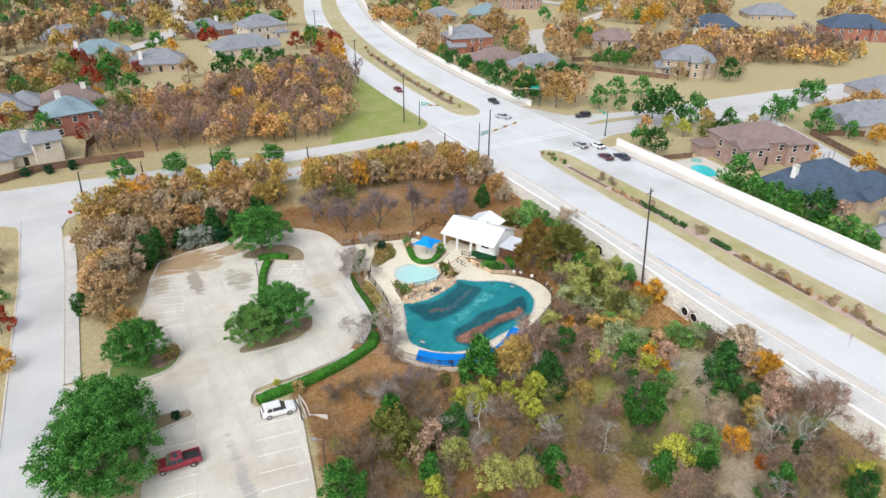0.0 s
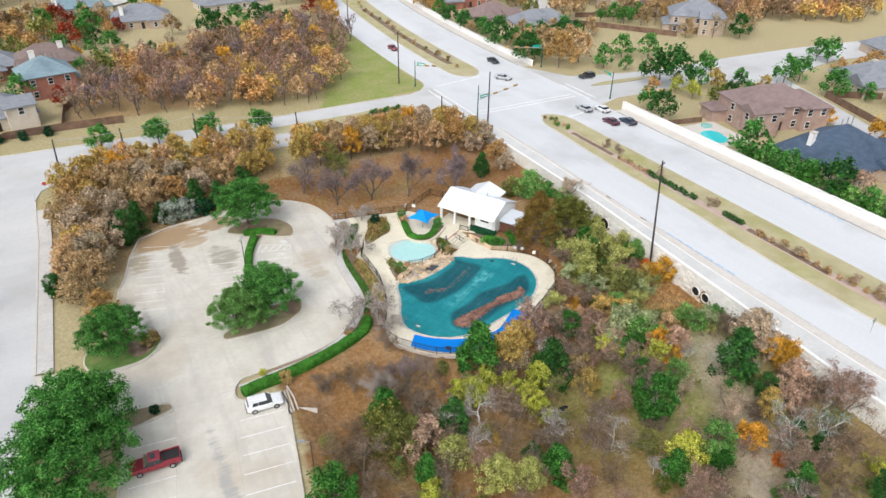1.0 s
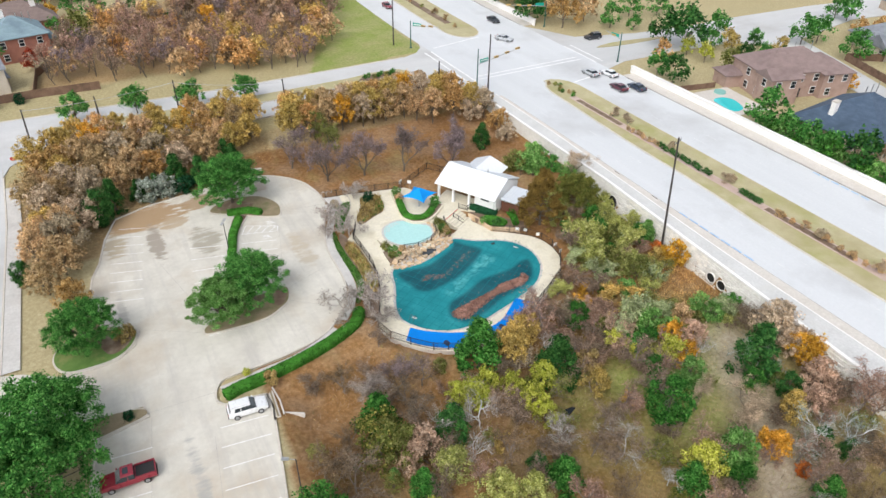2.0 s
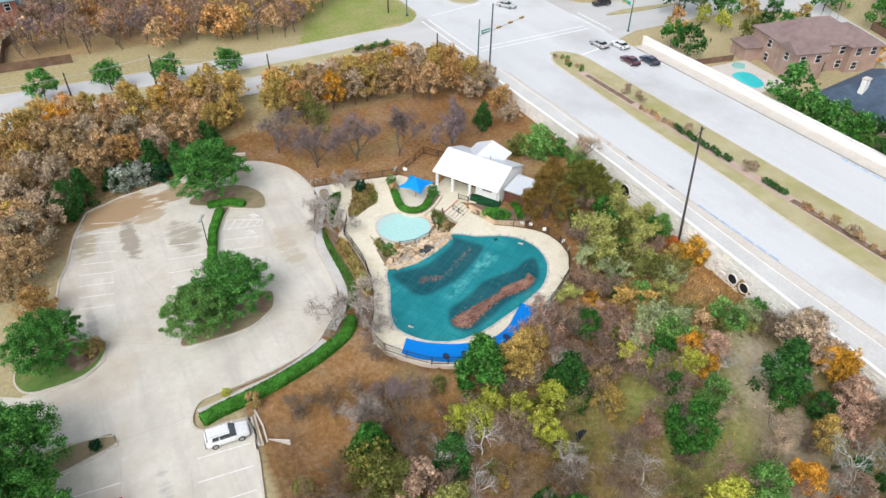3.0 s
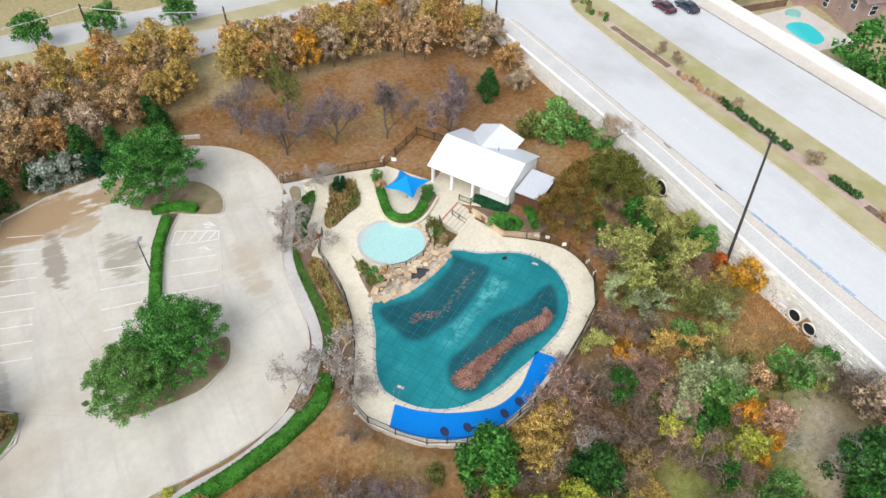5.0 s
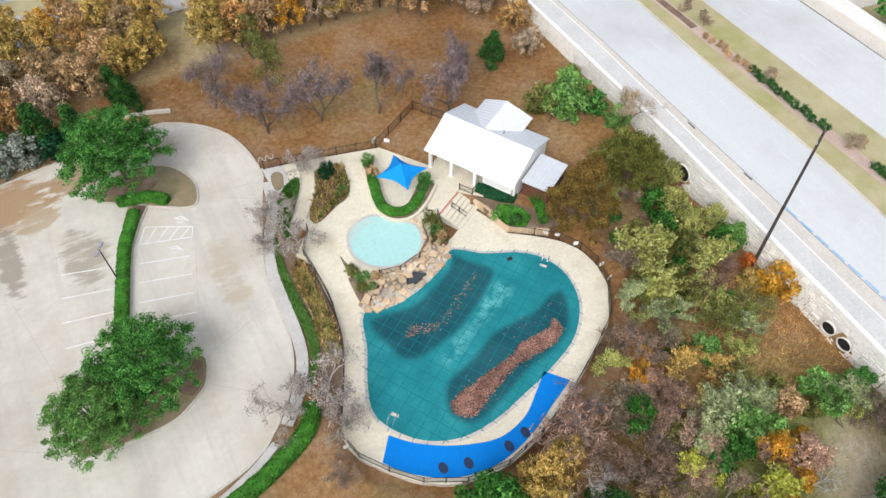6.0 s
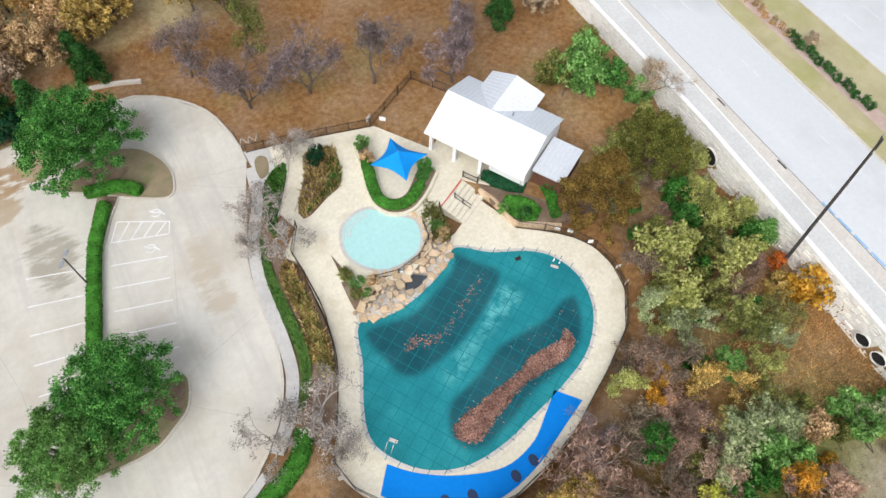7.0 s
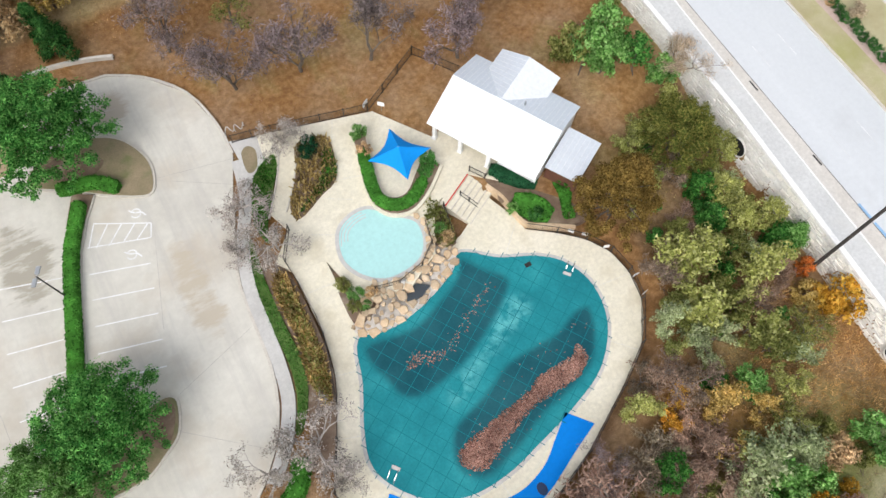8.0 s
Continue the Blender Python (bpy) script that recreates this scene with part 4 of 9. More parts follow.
def chords(d, w):
    """Where a line across the pool lies on the cover."""
    ts = np.linspace(-30, 30, 601)
    ox, oy = 49 - w * d[1], 82 + w * d[0]
    ok = inside(cov, ox + ts * d[0], oy + ts * d[1])
    runs, start = [], None
    for t, k in zip(ts, ok):
        if k and start is None:
            start = t
        if not k and start is not None:
            runs.append((start, t))
            start = None
    return [((ox + a * d[0], oy + a * d[1]), (ox + b2 * d[0], oy + b2 * d[1])) for a, b2 in runs if b2 - a > 0.6]


for d in ((ux, uy), (-uy, ux)):
    for w in np.arange(-18, 18, 1.25):
        for a, b2 in chords(d, w):
            ext = 0.55 / max(math.dist(a, b2), 0.1)
            a2 = (a[0] + (a[0] - b2[0]) * ext, a[1] + (a[1] - b2[1]) * ext)
            b3 = (b2[0] + (b2[0] - a[0]) * ext, b2[1] + (b2[1] - a[1]) * ext)
            part("strap", stripe([a2, b3], 0.06, LOW + 0.062, None).mesh("strap", M["strap"]), sp)
wet1 = spline([(52.4, 91.7), (53.8, 89.9), (55.3, 87.9), (53.9, 86.3), (52.0, 85.0), (48.9, 83.4), (45.9, 82.5), (43.3, 82.2), (41.7, 83.1), (41.1, 85.2), (40.6, 86.9), (40.9, 88.4), (43.0, 88.2), (45.7, 88.0), (48.4, 88.9), (51.0, 90.2)], 3)
wet2 = spline([(44.8, 78.7), (47.9, 79.7), (50.8, 81.0), (53.5, 81.3), (56.6, 81.4), (59.1, 82.3), (60.3, 82.0), (59.5, 79.8), (57.6, 77.6), (54.9, 76.6), (51.6, 76.0), (48.8, 74.8), (45.8, 73.9), (44.0, 74.2), (43.1, 75.9), (43.7, 77.6)], 3)
silt = spline([(53.8, 86.0), (55.4, 85.5), (54.9, 84.2), (52.7, 83.6), (50.7, 82.8), (48.8, 82.0), (47.1, 80.8), (45.5, 80.5), (45.9, 81.5), (47.6, 82.3), (49.7, 83.0), (51.7, 84.5)], 3)
sx, sy = np.meshgrid(np.arange(36.8, 62.2, 0.3), np.arange(73, 92.6, 0.3))
sg = lambda poly: np.where(inside(poly, sx, sy), 1, -1) * reach(poly, sx, sy)
wetness = np.maximum(ss((sg(wet1) + 0.35) / 0.9), ss((sg(wet2) + 0.35) / 0.8))
siltness = ss((sg(silt) + 0.9) / 1.6) * (1 - wetness)
ok = inside(offset(pool, 0.02), sx, sy) & (reach(pool, sx, sy) > 0.1)
sid = -np.ones(sx.shape, int)
sid[ok] = np.arange(ok.sum())
quads = [(sid[i, j], sid[i, j + 1], sid[i + 1, j + 1], sid[i + 1, j]) for i in range(sx.shape[0] - 1) for j in range(sx.shape[1] - 1)]
sme = bpy.data.meshes.new("sag")
sme.from_pydata(np.stack([sx[ok], sy[ok], np.full(ok.sum(), LOW + 0.054)], -1).tolist(), [], [tuple(int(v) for v in q) for q in quads if min(q) >= 0])
sme.materials.append(M["cover"])
sat = sme.color_attributes.new("wet", "FLOAT_COLOR", "POINT")
sat.data.foreach_set("color", np.stack([wetness[ok], siltness[ok], 0 * wetness[ok], np.ones(ok.sum())], -1).ravel())
part("sag", sme, sp, "wet dark sags and a pale silty streak")
rg = np.random.default_rng(5)


def scatter_cards(name, pts, size, mat, lift=0.03, tilt=0.5):
    """Loose leaves lying about."""
    k = len(pts)
    a = rg.uniform(0, 2 * np.pi, k)
    s = size * rg.uniform(0.6, 1.4, k)
    e = np.stack([np.cos(a), np.sin(a), rg.uniform(-tilt, tilt, k)], -1) * s[:, None]
    q = np.stack([-np.sin(a), np.cos(a), rg.uniform(-tilt, tilt, k)], -1) * s[:, None] * 0.7
    P = np.asarray(pts, float) + np.array([0, 0, lift])
    V = np.stack([P - e, P + q, P + e, P - q], 1).reshape(-1, 3)
    me = bpy.data.meshes.new(name)
    me.from_pydata(V.tolist(), [], np.arange(4 * k).reshape(-1, 4).tolist())
    me.materials.append(mat)
    return me


def points_in(poly, k, z):
    P = np.array(poly)
    out = []
    while len(out) < k:
        x, y = rg.uniform(P[:, 0].min(), P[:, 0].max(), 4 * k), rg.uniform(P[:, 1].min(), P[:, 1].max(), 4 * k)
        ok = inside([tuple(p) for p in poly], x, y)
        out += [(a, b2) for a, b2 in zip(x[ok], y[ok])]
    return [(a, b2, z(a, b2) if callable(z) else z) for a, b2 in out[:k]]


heap = spline([(57.5, 79.7), (57.7, 78.3), (56.3, 77.2), (54.1, 77.0), (51.4, 76.8), (48.7, 75.9), (46.4, 74.9), (44.8, 74.4), (43.6, 75.3), (43.5, 76.5), (44.6, 77.1), (46.5, 77.4), (48.5, 77.8), (51.2, 78.2), (52.9, 78.9), (55.0, 79.0), (56.4, 79.1)], 4)
hp = np.array(points_in(heap, 15000, 0))
rim_ = reach(heap, hp[:, 0], hp[:, 1])
hp[:, 2] = LOW + 0.07 + 0.12 * ss(rim_ / 0.9)
hp = hp[rg.random(len(hp)) < 0.12 + 1.1 * ss(rim_ / 0.75) * (0.55 + 0.45 * np.sin(hp[:, 0] * 1.9 + 2 * np.sin(hp[:, 1] * 2.3)) ** 2)]
thing("leaf_heap", scatter_cards("leaf_heap", hp, 0.08, LEAF["litter"], 0.02, 0.7), "heap of wet reddish brown leaves on the cover", "leaves", kind="stuff")
trail = [(43.4, 84.9), (44.5, 85.3), (45.4, 84.7), (47.1, 84.7), (49.8, 86.2), (51.9, 87.4), (53.5, 88.1)]
more = []
for (ax, ay), (bx, by), k in zip(trail, trail[1:], (70, 50, 60, 40, 45, 25)):
    t_ = rg.random(k)
    more += [(ax + (bx - ax) * u + dx, ay + (by - ay) * u + dy, LOW + 0.06) for u, dx, dy in zip(t_, rg.normal(size=k) * 0.3, rg.normal(size=k) * 0.3)]
more += points_in(wet2, 60, LOW + 0.06)
thing("scattered_leaves", scatter_cards("scattered_leaves", more, 0.075, LEAF["litter"], 0.01, 0.3), "thin scatter of red leaves on the cover", "leaves", kind="stuff")

# wading pool
wade = spline([(43.4, 98.9), (45, 100.0), (47.0, 100.0), (48.8, 98.2), (50.4, 96.6), (50.0, 94.4), (48.5, 93.0), (45.6, 92.8), (43.6, 94.2), (42.7, 96.4)], 6)
wp = thing("wading_pool", None, "round shallow wading pool with pale turquoise water", "wading pool", kind="structure")
part("rim", kerb_along(offset(wade, 0.12), 0.4, UP - 0.5, UP + 0.05, True).mesh("rim", M["walk"]), wp, "pale concrete rim")
part("water", Geo().prism(offset(wade, 0.05), UP - 0.3, UP + 0.012).mesh("water", M["water"]), wp, "still turquoise water")
inner = [offset(wade, -0.28 - 0.3 * k) for k in range(3)]
for ring_ in inner:
    L_ = [p for p in ring_ if p[0] < 46.6 and p[1] > 97.6]
    part("pool_step", stripe(sorted(L_), 0.09, UP + 0.016, None).mesh("pool_step", M["walk"]), wp)

# flagstone rock fall between the pools
rocks = thing("rock_fall", None, "tan flagstone rock fall with a small basin", "rock fall", kind="structure")
rzone = [(40.7, 90.6), (41.2, 89.4), (44, 88.9), (47.9, 89.8), (51.0, 91.1), (52.3, 92.4), (51.2, 94.4), (50.6, 93.8), (48.7, 92.3), (45.4, 92.1), (43.6, 92.4), (42.2, 91.6)]
rh = lambda x, y: float(LOW + 0.15 + 0.75 * ss((reach(pool, x, y) - 0.2) / 2.6))
part("bedding", Geo().prism(spline(rzone, 2), -1.2, LOW + 0.12).mesh("bedding", M["walktan"]), rocks, "tan mortar between stones")
M["flag"] = surface("tan_flagstone", (0.46, 0.33, 0.20), (0.66, 0.53, 0.38), 0.5, 5.0, 0.9, 0.4, (0.34, 0.24, 0.16), 0.8, (0.56, 0.74), vary=0.25)


def slab_mesh(seed, n=7):
    r = random.Random(seed)
    rad = [r.uniform(0.82, 1.2) for _ in range(n)]
    turn = [2 * math.pi * (i + r.uniform(-0.22, 0.22)) / n for i in range(n)]
    out = [(rad[i] * math.cos(turn[i]), 0.82 * rad[i] * math.sin(turn[i])) for i in range(n)]
    vs = [(x, y, -0.5) for x, y in out] + [(x, y, 0.36) for x, y in out] + [(x * 0.86, y * 0.86, 0.5) for x, y in out]
    fs = [(i, (i + 1) % n, n + (i + 1) % n, n + i) for i in range(n)] + [(n + i, n + (i + 1) % n, 2 * n + (i + 1) % n, 2 * n + i) for i in range(n)] + [tuple(range(2 * n, 3 * n))]
    return Geo().add(vs, fs).mesh("flagstone", M["flag"])


slabs = [slab_mesh(i, 4 + i % 3) for i in range(8)]
placed, rr = [], random.Random(11)
basin = [(46.0, 90.2), (46.5, 91.1), (47.5, 91.4), (48.6, 90.6), (47.4, 90.0)]
zone = spline(rzone, 2)
for _ in range(4000):
    x, y = rr.uniform(40.5, 52.6), rr.uniform(88.6, 94.6)
    s = rr.uniform(0.42, 0.72) if _ < 700 else rr.uniform(0.22, 0.4)
    if not inside(zone, x, y) or inside(basin, x, y) or any(math.hypot(x - a, y - b2) < 0.78 * (s + c2) for a, b2, c2 in placed):
        continue
    placed.append((x, y, s))
    ob = part("flagstone", slabs[len(placed) % 8], rocks)
    ob.matrix_basis = pose(x, y, rh(x, y) - 0.05, rr.uniform(-9, 9), rr.uniform(-9, 9), rr.uniform(0, 360)) @ Matrix.Diagonal((s, s, 0.34, 1))
    if len(placed) > 260:
        break
for k, p in enumerate(offset(wade, 0.45)):
    if (p[0] > 48.0 and p[1] < 97.2 or p[1] < 93.4 and p[0] > 43.5) and k % 2 == 0:
        ob = part("flagstone", slabs[k % 8], rocks)
        ob.matrix_basis = pose(p[0], p[1], UP + 0.08, rr.uniform(-6, 6), rr.uniform(-6, 6), rr.uniform(0, 360)) @ Matrix.Diagonal((0.42, 0.42, 0.3, 1))
part("basin_water", Geo().prism(basin, -0.5, rh(47.2, 90.7) - 0.05).mesh("basin_water", plain("dark_water", (0.05, 0.06, 0.07), 0.08)), rocks, "dark still water")
part("spout_stone", Geo().ball(46.5, 91.9, 0.35, 0.3, 0.2, 0.35, 8, 5, rough=0.15, seed=3).mesh("spout_stone", M["walk"]), rocks, "white boulder")

part("bedding", Geo().prism(spline([(41.3, 96.0), (42.2, 94.8), (43.6, 93.2), (44.6, 92.2), (43.4, 91.0), (41.2, 90.4), (40.9, 92.5)], 3), -1.0, -0.2).mesh("bedding", M["mulch"]), rocks, "dark mulch pocket")
# raised U-shaped planter under the canopy
uout = spline([(49.0, 108.0), (48.2, 104), (47.4, 100.6), (48.3, 98.3), (50.4, 97.5), (52.7, 98.4), (55.3, 100.5)], 5, False)
uin = spline([(50.5, 107.4), (49.5, 104.2), (49.0, 100.9), (49.7, 99.8), (51.0, 99.8), (52.6, 101.2), (54.0, 102.6)], 5, False)
pt = thing("planter", None, "U-shaped raised planter with a cream stone face", "planter", kind="structure")
part("planter_wall", Geo().prism(uout + uin[::-1], UP - 0.6, UP + 0.42).mesh("planter_wall", M["deck"]), pt)
uo2, ui2 = [tuple(np.array(a) * 0.87 + np.array(c2) * 0.13) for a, c2 in zip(uout, uin)], [tuple(np.array(a) * 0.08 + np.array(c2) * 0.92) for a, c2 in zip(uout, uin)]
part("planter_soil", Geo().prism(uo2 + ui2[::-1], UP, UP + 0.46).mesh("planter_soil", M["mulch"]), pt)

# broad steps between the decks
st = thing("stairs", None, "broad cream concrete steps with a red edge", "stairs", kind="structure")
a0, a1 = np.array((53.6, 96.7)), np.array((57.2, 98.7))
dn = np.array((0.5, -0.866))
for k in range(5):
    z = UP - 0.16 * (k + 1) + 0.16
    p0, p1 = a0 + dn * 0.55 * k, a1 + dn * 0.55 * k
    q0, q1 = p0 + dn * 0.56, p1 + dn * 0.56
    part("step", Geo().prism([tuple(p0), tuple(q0), tuple(q1), tuple(p1)], -1.0, z - 0.16 + 0.02).mesh("step", M["deck"]), st)
    part("nosing", Geo().prism([tuple(q0 - dn * 0.07), tuple(q0), tuple(q1), tuple(q1 - dn * 0.07)], z - 0.2, z - 0.135).mesh("nosing", M["kerb"]), st)
part("red_strip", stripe([tuple(a0 - dn * 0.12), tuple(a1 - dn * 0.12)], 0.14, UP + 0.006, None).mesh("red_strip", M["red_paint"]), st)

# blue sunning mat strip round the south of the pool
mo = spline([(37.2, 76.6), (39.0, 74.8), (42, 72.9), (45.8, 71.6), (49.1, 72.2), (51.6, 73.9), (53.3, 75.2)], 5, False)
mi = spline([(35.6, 74.6), (37.3, 72.6), (40.5, 70.4), (44.5, 69.6), (48.6, 70.4), (52, 71.9), (55.0, 73.2)], 5, False)
thing("blue_mat", Geo().prism(mo + mi[::-1], LOW, LOW + 0.05).mesh("blue_mat", M["mat_blue"]), "long curved bright blue mat on the deck", "mat")
for x, y in ((40.1, 71.6), (42.3, 70.9), (46.3, 70.5), (48.3, 70.9)):
    thing("round_lid", Geo().prism([(x + 0.42 * math.cos(a), y + 0.55 * math.sin(a)) for a in np.linspace(0, 6.28, 13)[:-1]], LOW, LOW + 0.09).mesh("round_lid", plain("navy_plastic", (0.01, 0.03, 0.09), 0.5)), "dark navy round lid on the blue mat", "lid", "lids on the mat")

# blue shade canopy on a single mast
cp = thing("shade_canopy", None, "bright blue fabric shade canopy with four points", "shade canopy", at=pose(51.7, 102.6, UP))
corners = [(0.5, 2.9), (3.0, -0.8), (-0.5, -2.8), (-2.9, 0.7)]
g = Geo()
N = 8
for q in range(4):
    A, Bq = np.array((*corners[q], 2.35)), np.array((*corners[(q + 1) % 4], 2.35))
    rows = []
    for i in range(N + 1):
        u = i / N
        row = []
        for j in range(N + 1):
            v = j / N
            e = A * (1 - v) + Bq * v
            e = e * (1 - 0.32 * u * 4 * v * (1 - v) / 1.0 * 0.75 * np.array((1, 1, 0)))
            p = np.array((0, 0, 3.75)) * (1 - u) + e * u
            p[2] -= 0.25 * u * (1 - u)
            row.append(tuple(p))
        rows.append(row)
    g.sheet(rows)
part("canopy_fabric", g.mesh("canopy_fabric", M["canopy_blue"], smooth=True), cp, "bright blue stretched fabric")
part("mast", Geo().tube((0, 0, 0), (0, 0, 3.72), 0.09, 0.07, 10).mesh("mast", M["galv"]), cp)
for x, y in corners:
    part("arm", Geo().tube((0, 0, 3.2), (x * 0.97, y * 0.97, 2.33), 0.04, 0.03, 6).mesh("arm", M["galv"]), cp)
# ---------------------------------------------------------------- white pool house
CL = Matrix.Translation((55.7, 103.9, UP)) @ Matrix(((0.5, 0.866, 0, 0), (-0.866, 0.5, 0, 0), (0, 0, 1, 0), (0, 0, 0, 1)))
club = thing("pool_house", None, "white pool house with white metal roofs", "pool house", at=CL)


seams = []


def roof_plane(a, b, c, d, thick=0.14, ribs=0.45):
    """A standing seam roof plane from eave a-b up to ridge c-d (b under c)."""
    a, b, c, d = (Vector(p) for p in (a, b, c, d))
    g = Geo()
    nn = (b - a).cross(d - a).normalized()
    if nn.z < 0:
        nn = -nn
    top = [a, b, c, d]
    bot = [p - nn * thick for p in top]
    g.add([*top, *bot], [(0, 1, 2, 3), (7, 6, 5, 4), (0, 4, 5, 1), (1, 5, 6, 2), (2, 6, 7, 3), (3, 7, 4, 0)])
    k = max(int((b - a).length / ribs), 1)
    for i in range(k + 1):
        t = i / k
        p, q = a.lerp(b, t), d.lerp(c, t)
        seams.append(Geo().bar(p + nn * 0.008, q + nn * 0.008, 0.028, 0.028))
    return g


EZ, RZ = 2.85, 4.85
# slopes away from the sun take the greyer copy, shade in the colour
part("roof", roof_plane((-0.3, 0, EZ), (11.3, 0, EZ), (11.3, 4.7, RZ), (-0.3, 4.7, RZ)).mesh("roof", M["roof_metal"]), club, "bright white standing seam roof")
part("roof", roof_plane((11.3, 9.4, EZ), (-0.3, 9.4, EZ), (-0.3, 4.7, RZ), (11.3, 4.7, RZ)).mesh("roof", M["roof_shade_and_grey"]), club, "white standing seam roof, far slope coloured grey as shade")
part("roof", roof_plane((1.7, 11.0, 3.3), (1.7, 6.4, 3.3), (4.9, 4.8, RZ + 0.12), (4.9, 10.3, RZ + 0.12)).mesh("roof", M["roof_shade_and_grey"]), club, "white cross wing roof, one slope coloured grey as shade")
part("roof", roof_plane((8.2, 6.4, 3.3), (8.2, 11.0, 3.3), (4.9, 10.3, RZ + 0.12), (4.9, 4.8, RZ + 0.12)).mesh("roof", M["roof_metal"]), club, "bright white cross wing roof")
part("roof", roof_plane((11.4, 2.0, 2.35), (14.8, 2.2, 2.2), (14.8, 7.1, 2.35), (11.4, 7.0, 2.5)).mesh("roof", M["roof_shade_and_grey"]), club, "flat grey metal lean-to roof")
for sgeo in seams:
    part("seam", sgeo.mesh("seam", M["roof_metal"]), club)
g = Geo().box(9.15, 4.9, 1.35, 4.1, 8.0, 2.7)
g.add([(11.2, 0.9, 2.7), (11.2, 8.9, 2.7), (11.2, 4.7, RZ - 0.25), (7.1, 0.9, 2.7), (7.1, 8.9, 2.7), (7.1, 4.7, RZ - 0.25)], [(0, 1, 2), (5, 4, 3)])
part("wall", g.mesh("wall", M["white_paint"]), club, "white painted wall")
g = Geo().box(4.9, 8.4, 1.5, 5.2, 4.0, 3.0)
g.add([(2.4, 10.38, 3.0), (7.4, 10.38, 3.0), (4.9, 10.22, RZ - 0.2)], [(1, 0, 2)])
part("wall", g.mesh("wall", M["white_paint"]), club, "white painted wall")
for u, v in ((0.3, 0.45), (3.2, 0.45), (6.3, 0.45), (0.3, 8.9)):
    part("column", Geo().box(u, v, 1.35, 0.36, 0.36, 2.7).box(u, v, 0.12, 0.48, 0.48, 0.24).mesh("column", M["white_paint"]), club)
part("door", Geo().box(7.06, 4.0, 1.05, 0.06, 0.95, 2.1).mesh("door", M["signal_green"]), club, "dark green door")
part("window", Geo().box(9.1, 0.87, 2.05, 1.6, 0.06, 0.5).mesh("window", M["glass"]), club, "small high window")
part("downpipe", Geo().tube((10.9, 0.8, 0), (10.9, 0.8, 2.7), 0.05, n=6).mesh("downpipe", M["galv"]), club)
part("gutter", Geo().box(5.5, -0.02, EZ - 0.07, 11.6, 0.12, 0.12).mesh("gutter", M["white_paint"]), club)
part("lean_to_wall", Geo().box(13.1, 2.3, 1.0, 3.2, 0.1, 1.7).box(14.7, 4.6, 1.0, 0.1, 4.6, 1.7).mesh("lean_to_wall", surface("brown_boards", (0.09, 0.035, 0.02), (0.15, 0.06, 0.035), 0.6, 8.0, 0.8, 0.3)), club, "dark red brown board screen")
part("roof_vent", Geo().tube((7.0, 5.6, RZ - 0.5), (7.0, 5.6, RZ + 0.15), 0.09, n=8).mesh("roof_vent", M["galv"]), club)

# ---------------------------------------------------------------- dark metal fences
def fence_run(line, hgt, zf, label, step=2.4, gap=0.16):
    """Fence with posts, two rails and thin pickets along a line."""
    L = [np.array(p, float) for p in line]
    fc = thing("fence", None, label, "fence")
    z = lambda p: zf(*p) if callable(zf) else zf
    pk = Geo()
    for a, b2 in zip(L, L[1:]):
        d = b2 - a
        ln = float(np.hypot(*d))
        k = max(int(round(ln / step)), 1)
        for i in range(k):
            p, q = a + d * i / k, a + d * (i + 1) / k
            zp, zq = z(p), z(q)
            part("post", Geo().box(*p, zp + hgt / 2, 0.09, 0.09, hgt + 0.1).mesh("post", M["steel_dark"]), fc)
            for h in (hgt - 0.08, 0.18):
                part("rail", Geo().bar((*p, zp + h), (*q, zq + h), 0.05, 0.05).mesh("rail", M["steel_dark"]), fc)
            nn = int(ln / k / gap)
            for j in range(1, nn):
                r = p + (q - p) * j / nn
                zr = zp + (zq - zp) * j / nn
                pk.box(*r, zr + hgt / 2, 0.022, 0.022, hgt - 0.1)
    tagged(part("infill", pk.mesh("infill", M["steel_dark"]), fc), kind="stuff")
    return fc


fence_run([(38.6, 112.6), (42.4, 111.9), (51.8, 109.7), (59.0, 113.9), (62.2, 109.4)], 1.4, UP - 0.1, "dark metal picket fence round the pool yard")
fence_run([p for p in deck_edge[8:57:4]], 1.3, LOW, "dark metal picket fence on the curved deck edge")
fence_run([p for p in deck_edge[56::3]], 1.4, LOW, "dark metal picket fence beside the trees")
fence_run([(39.6, 101.4), (38.0, 98.6), (38.2, 96), (38.3, 92.8), (38.2, 91.2), (37.6, 88.2), (36.6, 85)], 1.3, lambda x, y: UP if y > 97 else LOW + 0.1 + 0.7 * max(0, (y - 91.2) / 6.4) * (y > 91.2), "dark metal fence beside the planted bank")
fence_run([(44.0, 92.4), (46.2, 91.9), (48.8, 92.5), (50.6, 94.0), (51.0, 96.2)], 1.0, UP, "low dark metal fence between the pools")
fence_run([(57.4, 99.0), (58.3, 97.6), (59.6, 98.3)], 1.0, UP, "low dark metal railing by the steps")
fence_run([(53.4, 96.9), (53.0, 94.4)], 0.9, lambda x, y: LOW + 0.3 * (y - 94.4), "dark metal stair railing")
fence_run([(55.4, 97.2), (56.4, 95.5)], 0.9, lambda x, y: LOW + 0.35 * (y - 95.5), "dark metal stair railing", 1.0, 0.6)
